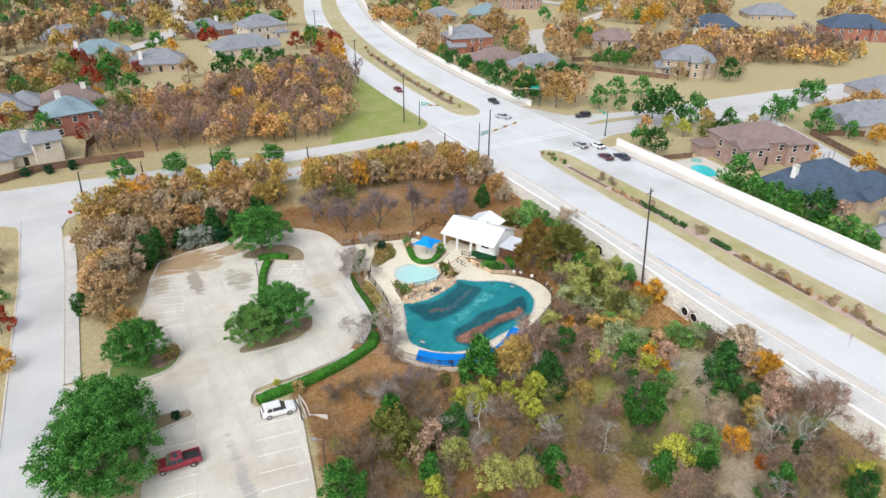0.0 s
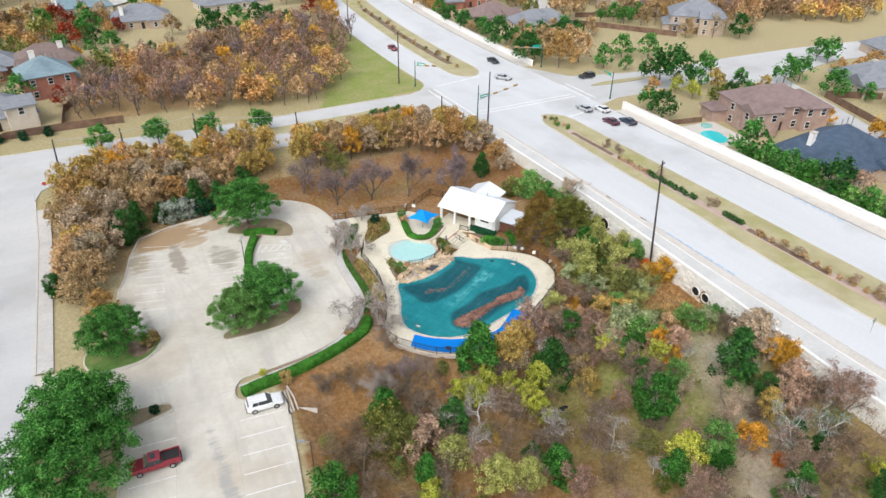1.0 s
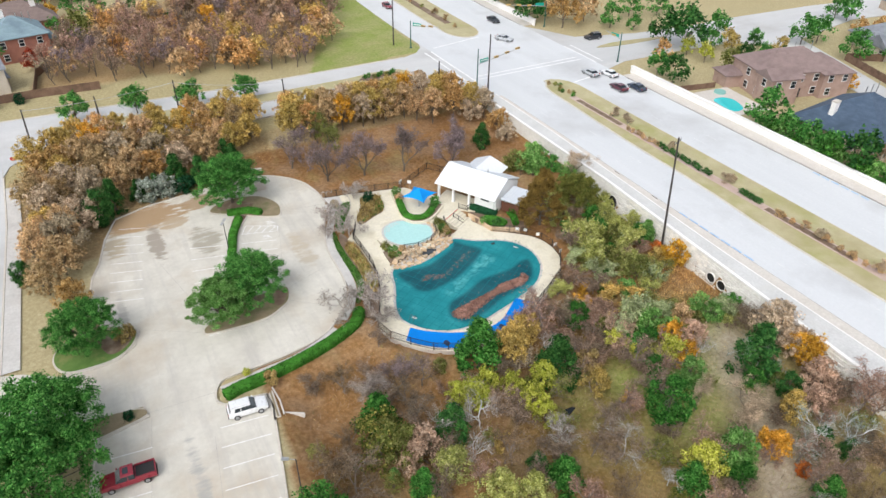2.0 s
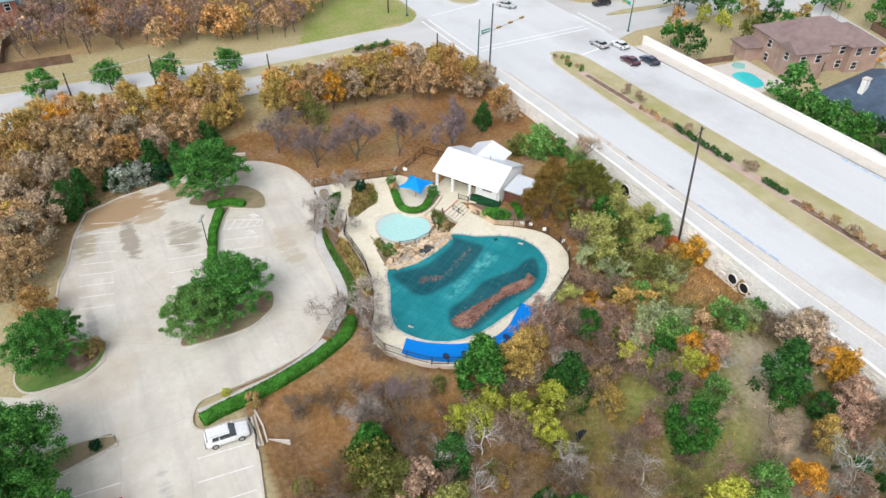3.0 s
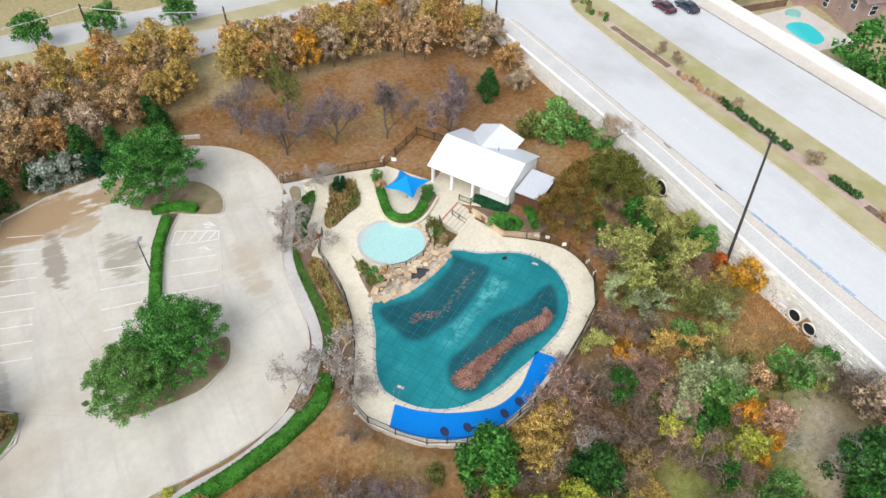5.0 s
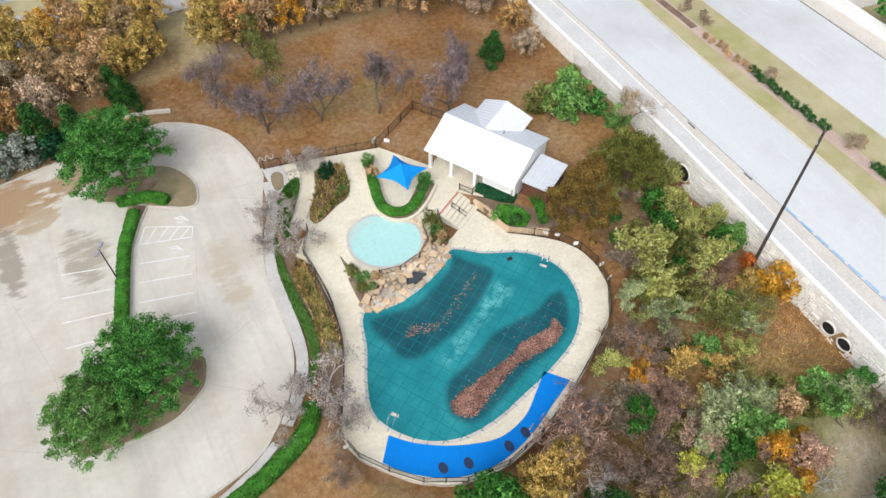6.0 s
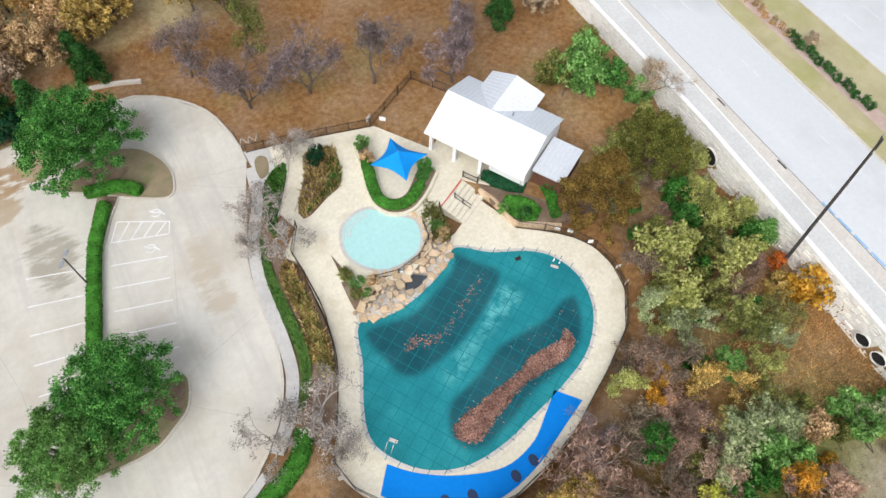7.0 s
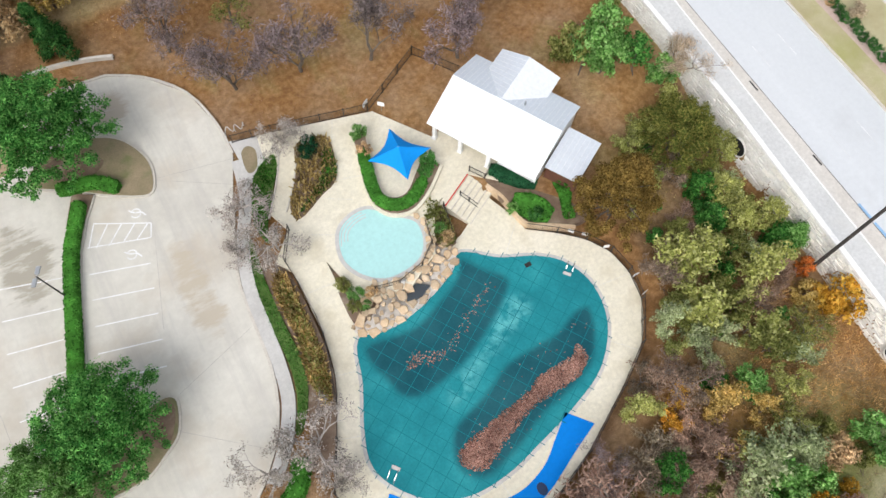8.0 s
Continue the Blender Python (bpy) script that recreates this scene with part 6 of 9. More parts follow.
# creek side thicket, kind by kind
GROWTH = (
    (BARE, "grey", ((27.4, 67.4, 0.91),)),
    (BARE, "purple", ((30.9, 67.6, 1.13), (52.4, 68.6, 0.85))),
    (BARE, "tan", ((61.2, 48.2, 0.74), (65.0, 43.7, 0.94), (64.4, 43.3, 0.85))),
    (BROAD, "gold", ((46.0, 64.8, 0.58), (47.8, 66.4, 0.58), (45.6, 66.4, 0.5), (69.8, 41.7, 0.51), (49.9, 67.2, 0.46))),
    (SHRB, "cedar", ((76.4, 86.8, 1.0), (79.6, 79.0, 1.0), (75.4, 83.6, 0.9), (73.6, 79.0, 0.7), (69.6, 75.6, 0.7), (66.6, 70.8, 0.7), (64.4, 60.2, 0.8))),
    (BROAD, "olive", ((75.6, 80.4, 0.45), (71.2, 84.0, 0.4), (26.7, 58.7, 0.88), (72.2, 71.2, 0.54), (60.2, 64.1, 0.41))),
    (BROAD, "orange", ((63.5, 39.7, 0.47), (67.0, 58.6, 0.46), (79.3, 46.6, 0.47), (64.1, 39.0, 0.46), (79.3, 47.5, 0.75))),
    (BROAD, "pale", ((33.7, 48.5, 0.72), (36.7, 46.7, 0.54), (30.9, 53.5, 0.65), (77.8, 82.6, 0.62), (78.0, 85.6, 0.52), (80.2, 81.5, 0.48))),
    (BROAD, "pink", ((28.7, 56.7, 0.8), (72.8, 41.7, 0.51), (76.4, 43.2, 0.76), (69.1, 56.7, 0.53))),
    (BROAD, "tan", ((79.6, 52.3, 0.95), (79.4, 48.8, 0.7))),
    (BROAD, "yellow", ((40.5, 62.3, 0.48), (36.5, 61.9, 0.5), (37.8, 60.7, 0.58), (47.1, 59.7, 0.52), (43.8, 57.1, 0.52), (43.1, 60.6, 0.45), (44.4, 55.2, 0.41), (55.3, 41.3, 0.68), (25.9, 49.1, 0.52))),
    (BRUSH, "dun", ((18.7, 59.6, 0.9), (72.8, 32.0, 0.93), (66.5, 29.7, 0.88))),
    (BRUSH, "rose", ((52.5, 36.4, 0.99), (77.9, 38.8, 1.36), (78.9, 37.2, 1.31))),
    (BRUSH, "twig", ((21.1, 56.8, 1.2), (48.0, 46.8, 1.13))),
    (BUSH, "darkolive", ((25.3, 59.8, 1.04),)),
    (JUNI, "cedar", ((41.6, 65.9, 1.45), (26.4, 62.9, 1.16), (57.1, 48.8, 1.11), (60.9, 55.1, 0.58), (70.1, 47.6, 0.62), (41.2, 47.3, 0.94), (16.4, 53.5, 1.1), (27.1, 52.9, 0.86), (52.6, 40.4, 0.85), (57.9, 38.5, 0.71), (64.4, 32.6, 0.78), (57.8, 67.1, 0.74))),
    (JUNI, "juniper", ((49.8, 60.7, 1.29), (72.5, 49.6, 1.44), (73.1, 44.7, 0.67), (71.8, 35.4, 0.51), (70.7, 26.8, 0.82), (33.6, 58.5, 0.98), (69.4, 37.4, 0.74), (39.6, 50.1, 0.58))),
    (JUNI, "lime", ((63.4, 51.6, 0.78), (25.5, 56.8, 0.32), (59.0, 40.5, 0.96), (80.9, 78.7, 0.77))),
    (SHRB, "brown", ((71.9, 61.3, 0.87),)),
    (SHRB, "gold", ((78.8, 73.6, 0.79),)),
    (SHRB, "green", ((79.9, 59.6, 0.72), (75.5, 84.2, 0.84), (61.9, 60.1, 0.8), (75.9, 80.5, 0.66))),
    (SHRB, "lime", ((75.5, 61.6, 0.92), (78.3, 60.0, 0.8), (66.1, 61.8, 1.15), (69.3, 69.8, 0.7), (60.9, 32.6, 0.6), (68.9, 68.6, 0.65), (68.9, 60.3, 0.83), (75.6, 59.5, 0.93))),
    (SHRB, "olive", ((72.3, 75.7, 0.94),)),
    (SHRB, "orange", ((80.6, 71.9, 1.26), (70.9, 58.5, 0.47))),
    (SHRB, "flame", ((65.2, 36.1, 0.53), (80.7, 75.7, 0.56))),
    (SHRB, "straw", ((55.0, 60.5, 0.9),)),
    (SILV, "grey", ((33.1, 59.5, 0.91), (37.1, 58.2, 1.02), (33.7, 54.2, 0.87), (44.0, 51.8, 0.71), (51.2, 63.6, 0.92), (57.6, 48.6, 0.63), (49.3, 47.3, 1.03), (68.1, 54.6, 0.72), (44.7, 53.1, 0.88), (51.1, 42.0, 0.61), (61.9, 30.9, 0.67))),
    (SILV, "teal", ((73.3, 49.6, 1.19), (68.3, 37.2, 1.21), (72.3, 36.1, 0.98))),
    (WISP, "gold", ((37.6, 54.5, 0.41), (65.5, 69.4, 0.73), (52.6, 57.0, 0.71), (64.2, 66.4, 0.69))),
    (WISP, "lime", ((65.6, 61.4, 0.62),)),
    (WISP, "orange", ((66.9, 56.2, 0.6), (64.4, 54.7, 0.5), (62.7, 71.7, 0.43), (55.2, 52.5, 0.41), (61.5, 70.2, 0.49))),
    (WISP, "pale", ((72.7, 70.8, 0.96), (71.3, 81.7, 1.17), (69.6, 78.8, 1.2), (75.6, 77.2, 0.97), (58.5, 72.4, 0.57))),
    (WISP, "silver", ((76.9, 59.6, 0.71), (66.9, 63.6, 1.11), (62.8, 63.2, 0.78), (67.7, 74.2, 0.76), (65.2, 77.5, 0.61), (69.1, 74.1, 0.65), (74.3, 68.9, 0.76), (68.0, 64.1, 0.69), (70.0, 63.1, 0.64), (78.3, 59.0, 0.47))),
    (WISP, "yellow", ((63.3, 57.4, 0.98), (59.5, 59.7, 0.75), (74.8, 29.8, 0.66))),
    (WISPB, "rose", ((51.7, 67.4, 1.51), (76.0, 42.2, 0.89), (62.1, 65.6, 1.3), (59.7, 67.1, 0.87), (62.6, 73.7, 1.02), (62.8, 63.5, 0.61), (52.8, 65.8, 0.88))),
    (WISPB, "twig", ((56.0, 67.7, 1.0), (57.5, 63.0, 0.98), (60.6, 74.4, 0.65))),
)
for fam, lf, spots in GROWTH:
    for x, y, s in spots:
        s *= 1.18 if fam in (WISP, SHRB) else 1.24 if fam is JUNI else 1.0
        put(fam, lf, x, y, s, "bleached leafless tree with pale crooked branches" if fam is SILV else "", s * (1.35 if fam is BROAD and s < 0.6 else 0.82 if fam is JUNI else 1.0), cat="shrub" if fam in (SHRB, WISP, WISPB) else "tree")
# ---------------------------------------------------------------- houses
BRICK = [surface("brick_" + nm, a, b2, 0.5, 7.0, 0.9, 0.3, c2, 0.3) for nm, a, b2, c2 in (("rose", (0.34, 0.23, 0.19), (0.44, 0.32, 0.27), (0.28, 0.19, 0.16)), ("tan", (0.42, 0.33, 0.25), (0.54, 0.44, 0.35), (0.36, 0.27, 0.2)), ("red", (0.28, 0.11, 0.08), (0.38, 0.17, 0.12), (0.24, 0.10, 0.08)), ("pale", (0.52, 0.46, 0.38), (0.62, 0.56, 0.48), (0.42, 0.36, 0.3)))]
ROOFS = {nm: surface("shingles_" + nm, a, b2, 0.6, 9.0, 0.9, 0.5, c2, 0.25, stretch=(1, 1, 4)) for nm, a, b2, c2 in (("grey", (0.19, 0.205, 0.235), (0.27, 0.285, 0.315), (0.16, 0.175, 0.20)), ("blue", (0.045, 0.075, 0.12), (0.075, 0.11, 0.165), (0.04, 0.065, 0.10)), ("teal", (0.16, 0.24, 0.28), (0.24, 0.33, 0.37), (0.14, 0.2, 0.24)), ("mauve", (0.20, 0.145, 0.135), (0.27, 0.20, 0.19), (0.17, 0.12, 0.115)), ("brown", (0.17, 0.125, 0.11), (0.24, 0.18, 0.165), (0.14, 0.11, 0.1)))}
TRIM = M["white_paint"]
FENCEWOOD = surface("weathered_fence_boards", (0.13, 0.075, 0.05), (0.22, 0.14, 0.095), 0.6, 8.0, 0.9, 0.3, (0.10, 0.06, 0.04), 0.4)
WFRAME = Geo().box(0, 0, 0, 1.3, 0.14, 1.7).mesh("window", TRIM)
WPANE = Geo().box(0, -0.09, 0.42, 1.06, 0.06, 0.62).box(0, -0.09, -0.36, 1.06, 0.06, 0.7).mesh("pane", M["glass"])


PLOTS = []


def hip(w, d, z, rise, over=0.5, gable=False):
    """A hipped or gabled roof over a block of w by d, with eaves."""
    w2, d2 = w / 2 + over, d / 2 + over
    g = Geo()
    run = min(w2, d2)
    if w >= d:
        r0_, r1_ = (-(w2 - (0 if gable else run)), 0), (w2 - (0 if gable else run), 0)
        f = [(0, 1, 5, 4), (1, 2, 5), (2, 3, 4, 5), (3, 0, 4)]
    else:
        r0_, r1_ = (0, -(d2 - (0 if gable else run))), (0, d2 - (0 if gable else run))
        f = [(0, 1, 4), (1, 2, 5, 4), (2, 3, 5), (3, 0, 4, 5)]
    vs = [(-w2, -d2, z), (w2, -d2, z), (w2, d2, z), (-w2, d2, z), (*r0_, z + rise), (*r1_, z + rise)]
    g.add(vs, f)
    g.add([(x, y, z - 0.22) for x, y in ((-w2, -d2), (w2, -d2), (w2, d2), (-w2, d2))] + vs[:4], [(0, 1, 5, 4), (1, 2, 6, 5), (2, 3, 7, 6), (3, 0, 4, 7), (3, 2, 1, 0)])
    return g


def house(x, y, rot, w, d, floors, roof, brick, wings=(), z=ROAD - 0.1, chim=None, label="", slope=0.62, garage=True):
    """A brick house: hipped main block, lower or gabled wings, windows, door, garage and chimney."""
    PLOTS.append((x, y, radians(rot), w, d))
    h = thing("house", None, label, "house", at=pose(x, y, z, 0, 0, rot))
    ez = 2.9 * floors
    blocks = [(0, 0, w, d, ez, False)] + [(a, b2, c2, e2, 2.9 * f2, gb) for a, b2, c2, e2, f2, gb in wings]
    for cx, cy, bw, bd, bz, gb in blocks:
        g = Geo().box(cx, cy, bz / 2 - 0.25, bw, bd, bz + 0.5)
        rise = min(bw, bd) / 2 * slope + 0.25
        if gb:
            q = (0.5 if bw >= bd else 0)
            if bw >= bd:
                for sx in (-1, 1):
                    t3 = [(cx + sx * bw / 2, cy - bd / 2, bz), (cx + sx * bw / 2, cy + bd / 2, bz), (cx + sx * bw / 2, cy, bz + rise - 0.3)]
                    g.add(t3 if sx > 0 else t3[::-1], [(0, 1, 2)])
            else:
                for sy in (-1, 1):
                    t3 = [(cx + bw / 2, cy + sy * bd / 2, bz), (cx - bw / 2, cy + sy * bd / 2, bz), (cx, cy + sy * bd / 2, bz + rise - 0.3)]
                    g.add(t3 if sy > 0 else t3[::-1], [(0, 1, 2)])
        part("wall", g.mesh("wall", BRICK[brick]), h)
        part("roof", hip(bw, bd, bz, rise, 0.5, gb).mesh("roof", ROOFS[roof]), h, at=pose(cx, cy, 0)).name = "roof"
        fl = int(round(bz / 2.9))
        for side, ln, off in ((0, bw, bd / 2), (1, bd, bw / 2), (2, bw, bd / 2), (3, bd, bw / 2)):
            k = max(int(ln // 3.4), 1)
            for i in range(k):
                for f2 in range(fl):
                    if (i * 7 + side * 3 + f2) % 5 == 4 or (side == 0 and f2 == 0 and i == k // 2):
                        continue
                    t = (i + 0.5) / k * ln - ln / 2
                    px, py = ((t, -off), (off, t), (-t, off), (-off, -t))[side]
                    wx, wy = cx + px, cy + py
                    if any(b3 is not None and abs(wx - b3[0]) < b3[2] / 2 - 0.05 and abs(wy - b3[1]) < b3[3] / 2 - 0.05 for b3 in blocks):
                        continue
                    wd = part("window", WFRAME, h, at=pose(wx, wy, 1.45 + 2.9 * f2, 0, 0, 90 * side))
                    part("pane", WPANE, wd)
    part("door", Geo().box(0, -d / 2 - 0.04, 1.05, 1.0, 0.1, 2.1).mesh("door", M["steel_dark"]), h, "dark front door")
    if garage:
        part("garage_door", Geo().box(-w / 2 + 3, d / 2 + 0.05, 1.1, 4.8, 0.1, 2.2).mesh("garage_door", TRIM), h, "white garage door")
    if chim:
        cx, cy = chim
        ch = part("chimney", Geo().box(cx, cy, ez / 2 + 2.2, 1.3, 0.95, ez + 4.4).mesh("chimney", M["whitewall"]), h, "pale brick chimney")
        part("chimney_cap", Geo().box(cx, cy, ez + 4.5, 1.5, 1.15, 0.22).mesh("chimney_cap", M["kerb"]), ch)
    for i in range(3):
        part("roof_vent", Geo().tube((w * (0.12 + 0.12 * i), d * 0.12, ez + 0.5), (w * (0.12 + 0.12 * i), d * 0.12, ez + min(w, d) * 0.3 + 0.4), 0.09, n=6).mesh("roof_vent", M["galv"]), h)
    return h


house(146.5, 107.5, -16, 18, 12, 2, "mauve", 0, ((8, -2, 7, 11, 1.9, False), (-6, -6.5, 7, 5, 2, True), (-10.5, 4.5, 4.5, 5, 1, False)), chim=None, label="two storey rose brick house with mauve shingle roof", slope=0.55)
house(140, 83.5, 6, 19, 18, 1, "blue", 1, ((9, -6, 10, 9, 1, False), (2, -9, 6, 4, 1, True)), chim=(-6.5, 3), label="low brick house with dark blue shingle roof")
house(136, 57, 5, 17, 15, 1, "grey", 3, ((5, 8, 7, 5, 1, True),), label="low pale house with grey shingle roof")
house(198, 111, -20, 22, 14, 1, "grey", 3, ((-8, -5, 8, 8, 1, True),), chim=(-4, 0), label="low pale brick house with grey green roof")
house(232, 128, -20, 16, 13, 1, "grey", 1, (), label="brick house with grey roof far along the street")
house(199, 181, -40, 18, 13, 2, "grey", 1, ((4, -6.5, 7, 5, 2, True), (-8, -2, 6, 9, 1, False)), label="two storey tan brick house with grey roof")
house(198, 221, -35, 16, 12, 2, "mauve", 1, ((6, -5, 7, 6, 1, True),), label="brick house with mauve roof and white garage doors")
house(268, 232, -30, 22, 14, 1.5, "blue", 3, ((8, -4, 8, 9, 1, True),), label="house with dark blue roof and pale walls")
house(328, 250, -30, 24, 15, 1, "grey", 1, ((6, -6, 7, 5, 1, True),), label="wide low house with grey roof and dormers")
house(318, 196, -35, 26, 15, 2, "blue", 2, ((9, -6, 8, 6, 2, True),), label="two storey red brick house with blue roof")
house(146, 252, -8, 18, 13, 2, "grey", 2, ((-7, -5, 7, 6, 1, True),), chim=(-8, -2), label="two storey brick house with grey roof")
house(140, 223, 10, 17, 12, 1, "mauve", 0, ((5, -5, 7, 6, 1, True),), label="low brick house with mauve roof")
house(150, 206, -12, 20, 12, 1, "grey", 1, ((6, 4, 8, 8, 1, False),), label="low house with grey roof behind the white wall")
house(184, 299, -15, 15, 14, 2, "teal", 3, ((2, -7, 6, 4, 2, True),), label="pale house with steep teal roof")
house(168, 318, -5, 16, 12, 1, "grey", 1, ((5, 5, 7, 6, 1, False),), label="low house with grey roof")
house(229, 337, -15, 22, 13, 2, "mauve", 0, ((6, -6, 7, 5, 2, True),), label="two storey pink brick house with mauve roof")
house(-17, 189, 12, 17, 13, 1, "grey", 3, ((5, -6, 6, 5, 1.9, True), (-6, -6, 6, 4, 1, False)), chim=(1.5, -3.5), label="pale house with grey roof and brick gable")
house(-4.5, 208, 10, 12, 11, 2, "teal", 2, ((5, 3, 6, 7, 1, False),), chim=(-1.5, 2.5), label="two storey house with teal grey roof")
house(-24, 229, 8, 18, 14, 1, "grey", 2, ((9, 3, 9, 12, 1, False),), label="wide house with grey roof")
house(-4, 231, 10, 17, 13, 1, "brown", 2, ((-5, -5, 6, 6, 1, True),), chim=(4, -2), label="brick house with brown roof")
house(27, 273, -3, 19, 13, 1, "grey", 1, ((6, -5, 8, 6, 1, False),), chim=(-6, -4), label="low brick house with grey roof and dark porch")
house(9, 302, 5, 18, 12, 1, "teal", 3, ((7, -4, 7, 7, 1, False),), chim=(-8, -3), label="low pale house with teal grey roof")
house(-1, 340, 8, 20, 13, 1, "grey", 1, ((8, -4, 7, 7, 1, True),), label="low brick house with grey roof")
house(18, 369, 5, 16, 13, 1, "teal", 3, (), label="low house with teal roof")
house(-38, 268, 10, 17, 14, 1, "grey", 1, ((6, -6, 6, 5, 1, True),), label="house with grey roof beside a driveway")
house(-44, 205, 10, 17, 13, 1, "grey", 3, (), label="house with grey roof near the street")
house(55, 331, 12, 17, 13, 1, "grey", 2, ((6, -5, 7, 6, 1, True),), chim=(6, 1), label="brick house with grey roof and white chimney")
house(61, 287, 8, 24, 13, 1, "grey", 3, ((9, -5, 8, 6, 1, True),), label="wide pale house with grey roof")
house(76, 314, 10, 18, 13, 2, "grey", 3, ((6, -5, 7, 6, 1, False),), label="two storey pale house with grey roof")
house(76, 398, 5, 20, 14, 1, "teal", 3, (), label="far house with teal roof")
house(40, 420, 5, 18, 13, 1, "grey", 1, (), label="far low house with grey roof")
house(250, 395, -10, 20, 14, 1, "grey", 1, (), label="far low house with grey roof")


def wood_fence(line, hgt=1.8, z=ROAD - 0.1, label="brown weathered wooden board fence"):
    fc = thing("wooden_fence", None, label, "fence")
    for a, b2 in zip(line, line[1:]):
        ln = math.dist(a, b2)
        k = max(int(ln / 2.4), 1)
        for i in range(k):
            p = [a[j] + (b2[j] - a[j]) * i / k for j in (0, 1)]
            q = [a[j] + (b2[j] - a[j]) * (i + 1) / k for j in (0, 1)]
            an = math.atan2(q[1] - p[1], q[0] - p[0])
            g = Geo().box((p[0] + q[0]) / 2, (p[1] + q[1]) / 2, z + hgt / 2, math.dist(p, q) - 0.04, 0.06, hgt, an)
            part("panel", g.mesh("panel", FENCEWOOD), fc)
            part("post", Geo().box(*p, z + hgt / 2 + 0.05, 0.1, 0.1, hgt + 0.1, an).mesh("post", FENCEWOOD), fc)


wood_fence([(-24, 171), (-14, 176.5), (-3, 177), (10, 176)])
wood_fence([(-3, 177.4), (-2, 190), (2, 198)])
wood_fence([(176, 112), (170, 96), (162, 78)])
wood_fence([(176, 112), (188, 104)])
wood_fence([(163, 206), (172, 196), (186, 176)])
wood_fence([(172, 214), (190, 205), (214, 194)])
wood_fence([(138, 93), (150, 92)])
wood_fence([(123.5, 116), (133, 114)], 1.3, label="low brown picket fence behind the pool terrace")
# back garden pool behind the white wall
gp = thing("garden_pool", None, "small turquoise garden pool with a round spa", "garden pool", kind="structure")
part("terrace", Geo().prism([(123, 101), (134, 99.5), (135.5, 113), (123, 114)], ROAD - 0.3, ROAD - 0.02).mesh("terrace", M["walktan"]), gp)
part("water", Geo().prism(spline([(126.4, 102.6), (129.6, 102.8), (131.2, 107.0), (129.8, 109.0), (126.8, 108.4)], 5), ROAD - 0.3, ROAD + 0.03).mesh("water", plain("turquoise_water", (0.03, 0.55, 0.58), 0.06)), gp, "turquoise water")
part("spa", Geo().tube((131.6, 111.2, ROAD - 0.2), (131.6, 111.2, ROAD + 0.35), 1.3, 1.3, 16).mesh("spa", plain("spa_water", (0.25, 0.52, 0.48), 0.1)), gp, "round raised spa")
# ---------------------------------------------------------------- hedges and planted beds
def hedge(line, width, hgt, zf, leaf, label, dens=95, size=0.10):
    """A clipped hedge: a dark core under a coat of leaves."""
    L = [np.array(p, float) for p in line]
    hd_ = thing("hedge", None, label, "hedge")
    z = lambda p: zf(*p) if callable(zf) else zf
    rows, pts = [], []
    w = width if callable(width) else (lambda t: width)
    prof = [(-0.5, 0.0), (-0.5, 0.6), (-0.40, 0.88), (-0.22, 1.0), (0.22, 1.0), (0.40, 0.88), (0.5, 0.6), (0.5, 0.0)]
    for i, p in enumerate(L):
        t = L[min(i + 1, len(L) - 1)] - L[max(i - 1, 0)]
        t = t / np.hypot(*t)
        nn = np.array((-t[1], t[0]))
        ww = w(i / (len(L) - 1)) * (0.55 if i in (0, len(L) - 1) else 1)
        rows.append([(*(p + nn * a * ww), z(p) + b2 * hgt) for a, b2 in prof])
    g = Geo().sheet(rows)
    k = len(prof)
    g.add(rows[0], [tuple(range(k))])
    g.add(rows[-1], [tuple(range(k))[::-1]])
    part("core", g.mesh("core", LEAF[leaf]), hd_)
    for r0_, r1_ in zip(rows, rows[1:]):
        ln = math.dist(r0_[3], r1_[3])
        kk = int(ln * (width if not callable(width) else 1.6) * dens)
        u, v = rg.random(kk), rg.random(kk) * (k - 1)
        A, B2 = np.array(r0_), np.array(r1_)
        j = np.minimum(v.astype(int), k - 2)
        f = (v - j)[:, None]
        pts.append((A[j] * (1 - f) + A[j + 1] * f) * (1 - u)[:, None] + (B2[j] * (1 - f) + B2[j + 1] * f) * u[:, None])
    P_ = np.concatenate(pts) + rg.normal(size=(sum(map(len, pts)), 3)) * 0.03
    part("leaves", scatter_cards("leaves", P_, size, LEAF[leaf], 0.0, 0.9), hd_)
    return hd_


hedge(spline([(12.0, 75.2), (14.0, 75.7), (17.2, 76.0), (20.8, 76.6), (24.9, 77.6), (28.4, 78.9), (31.0, 80.4), (32.2, 82.4)], 6, False), 1.55, 0.95, -0.1, "hedge", "long clipped bright green hedge curving along the lot")
hedge(spline([(23.7, 113.0), (22.8, 111.2), (21.5, 108.4), (20.3, 104.2), (19.3, 100.4), (18.3, 96.5), (17.8, 93.6)], 6, False), 1.25, 0.75, 0.15, "hedge", "narrow green hedge in the strip between stalls")
hedge(spline([(22.3, 115.2), (23.6, 114.8), (25.6, 114.4), (27.4, 112.7)], 5, False), 1.3, 0.8, 0.15, "hedge", "short curved green hedge on the island")
um = [tuple((np.array(a) + np.array(c2)) / 2) for a, c2 in zip(uout, uin)]
hedge(um[3:-4], 1.1, 0.5, UP + 0.42, "hedge", "clipped green hedge in the U-shaped planter")
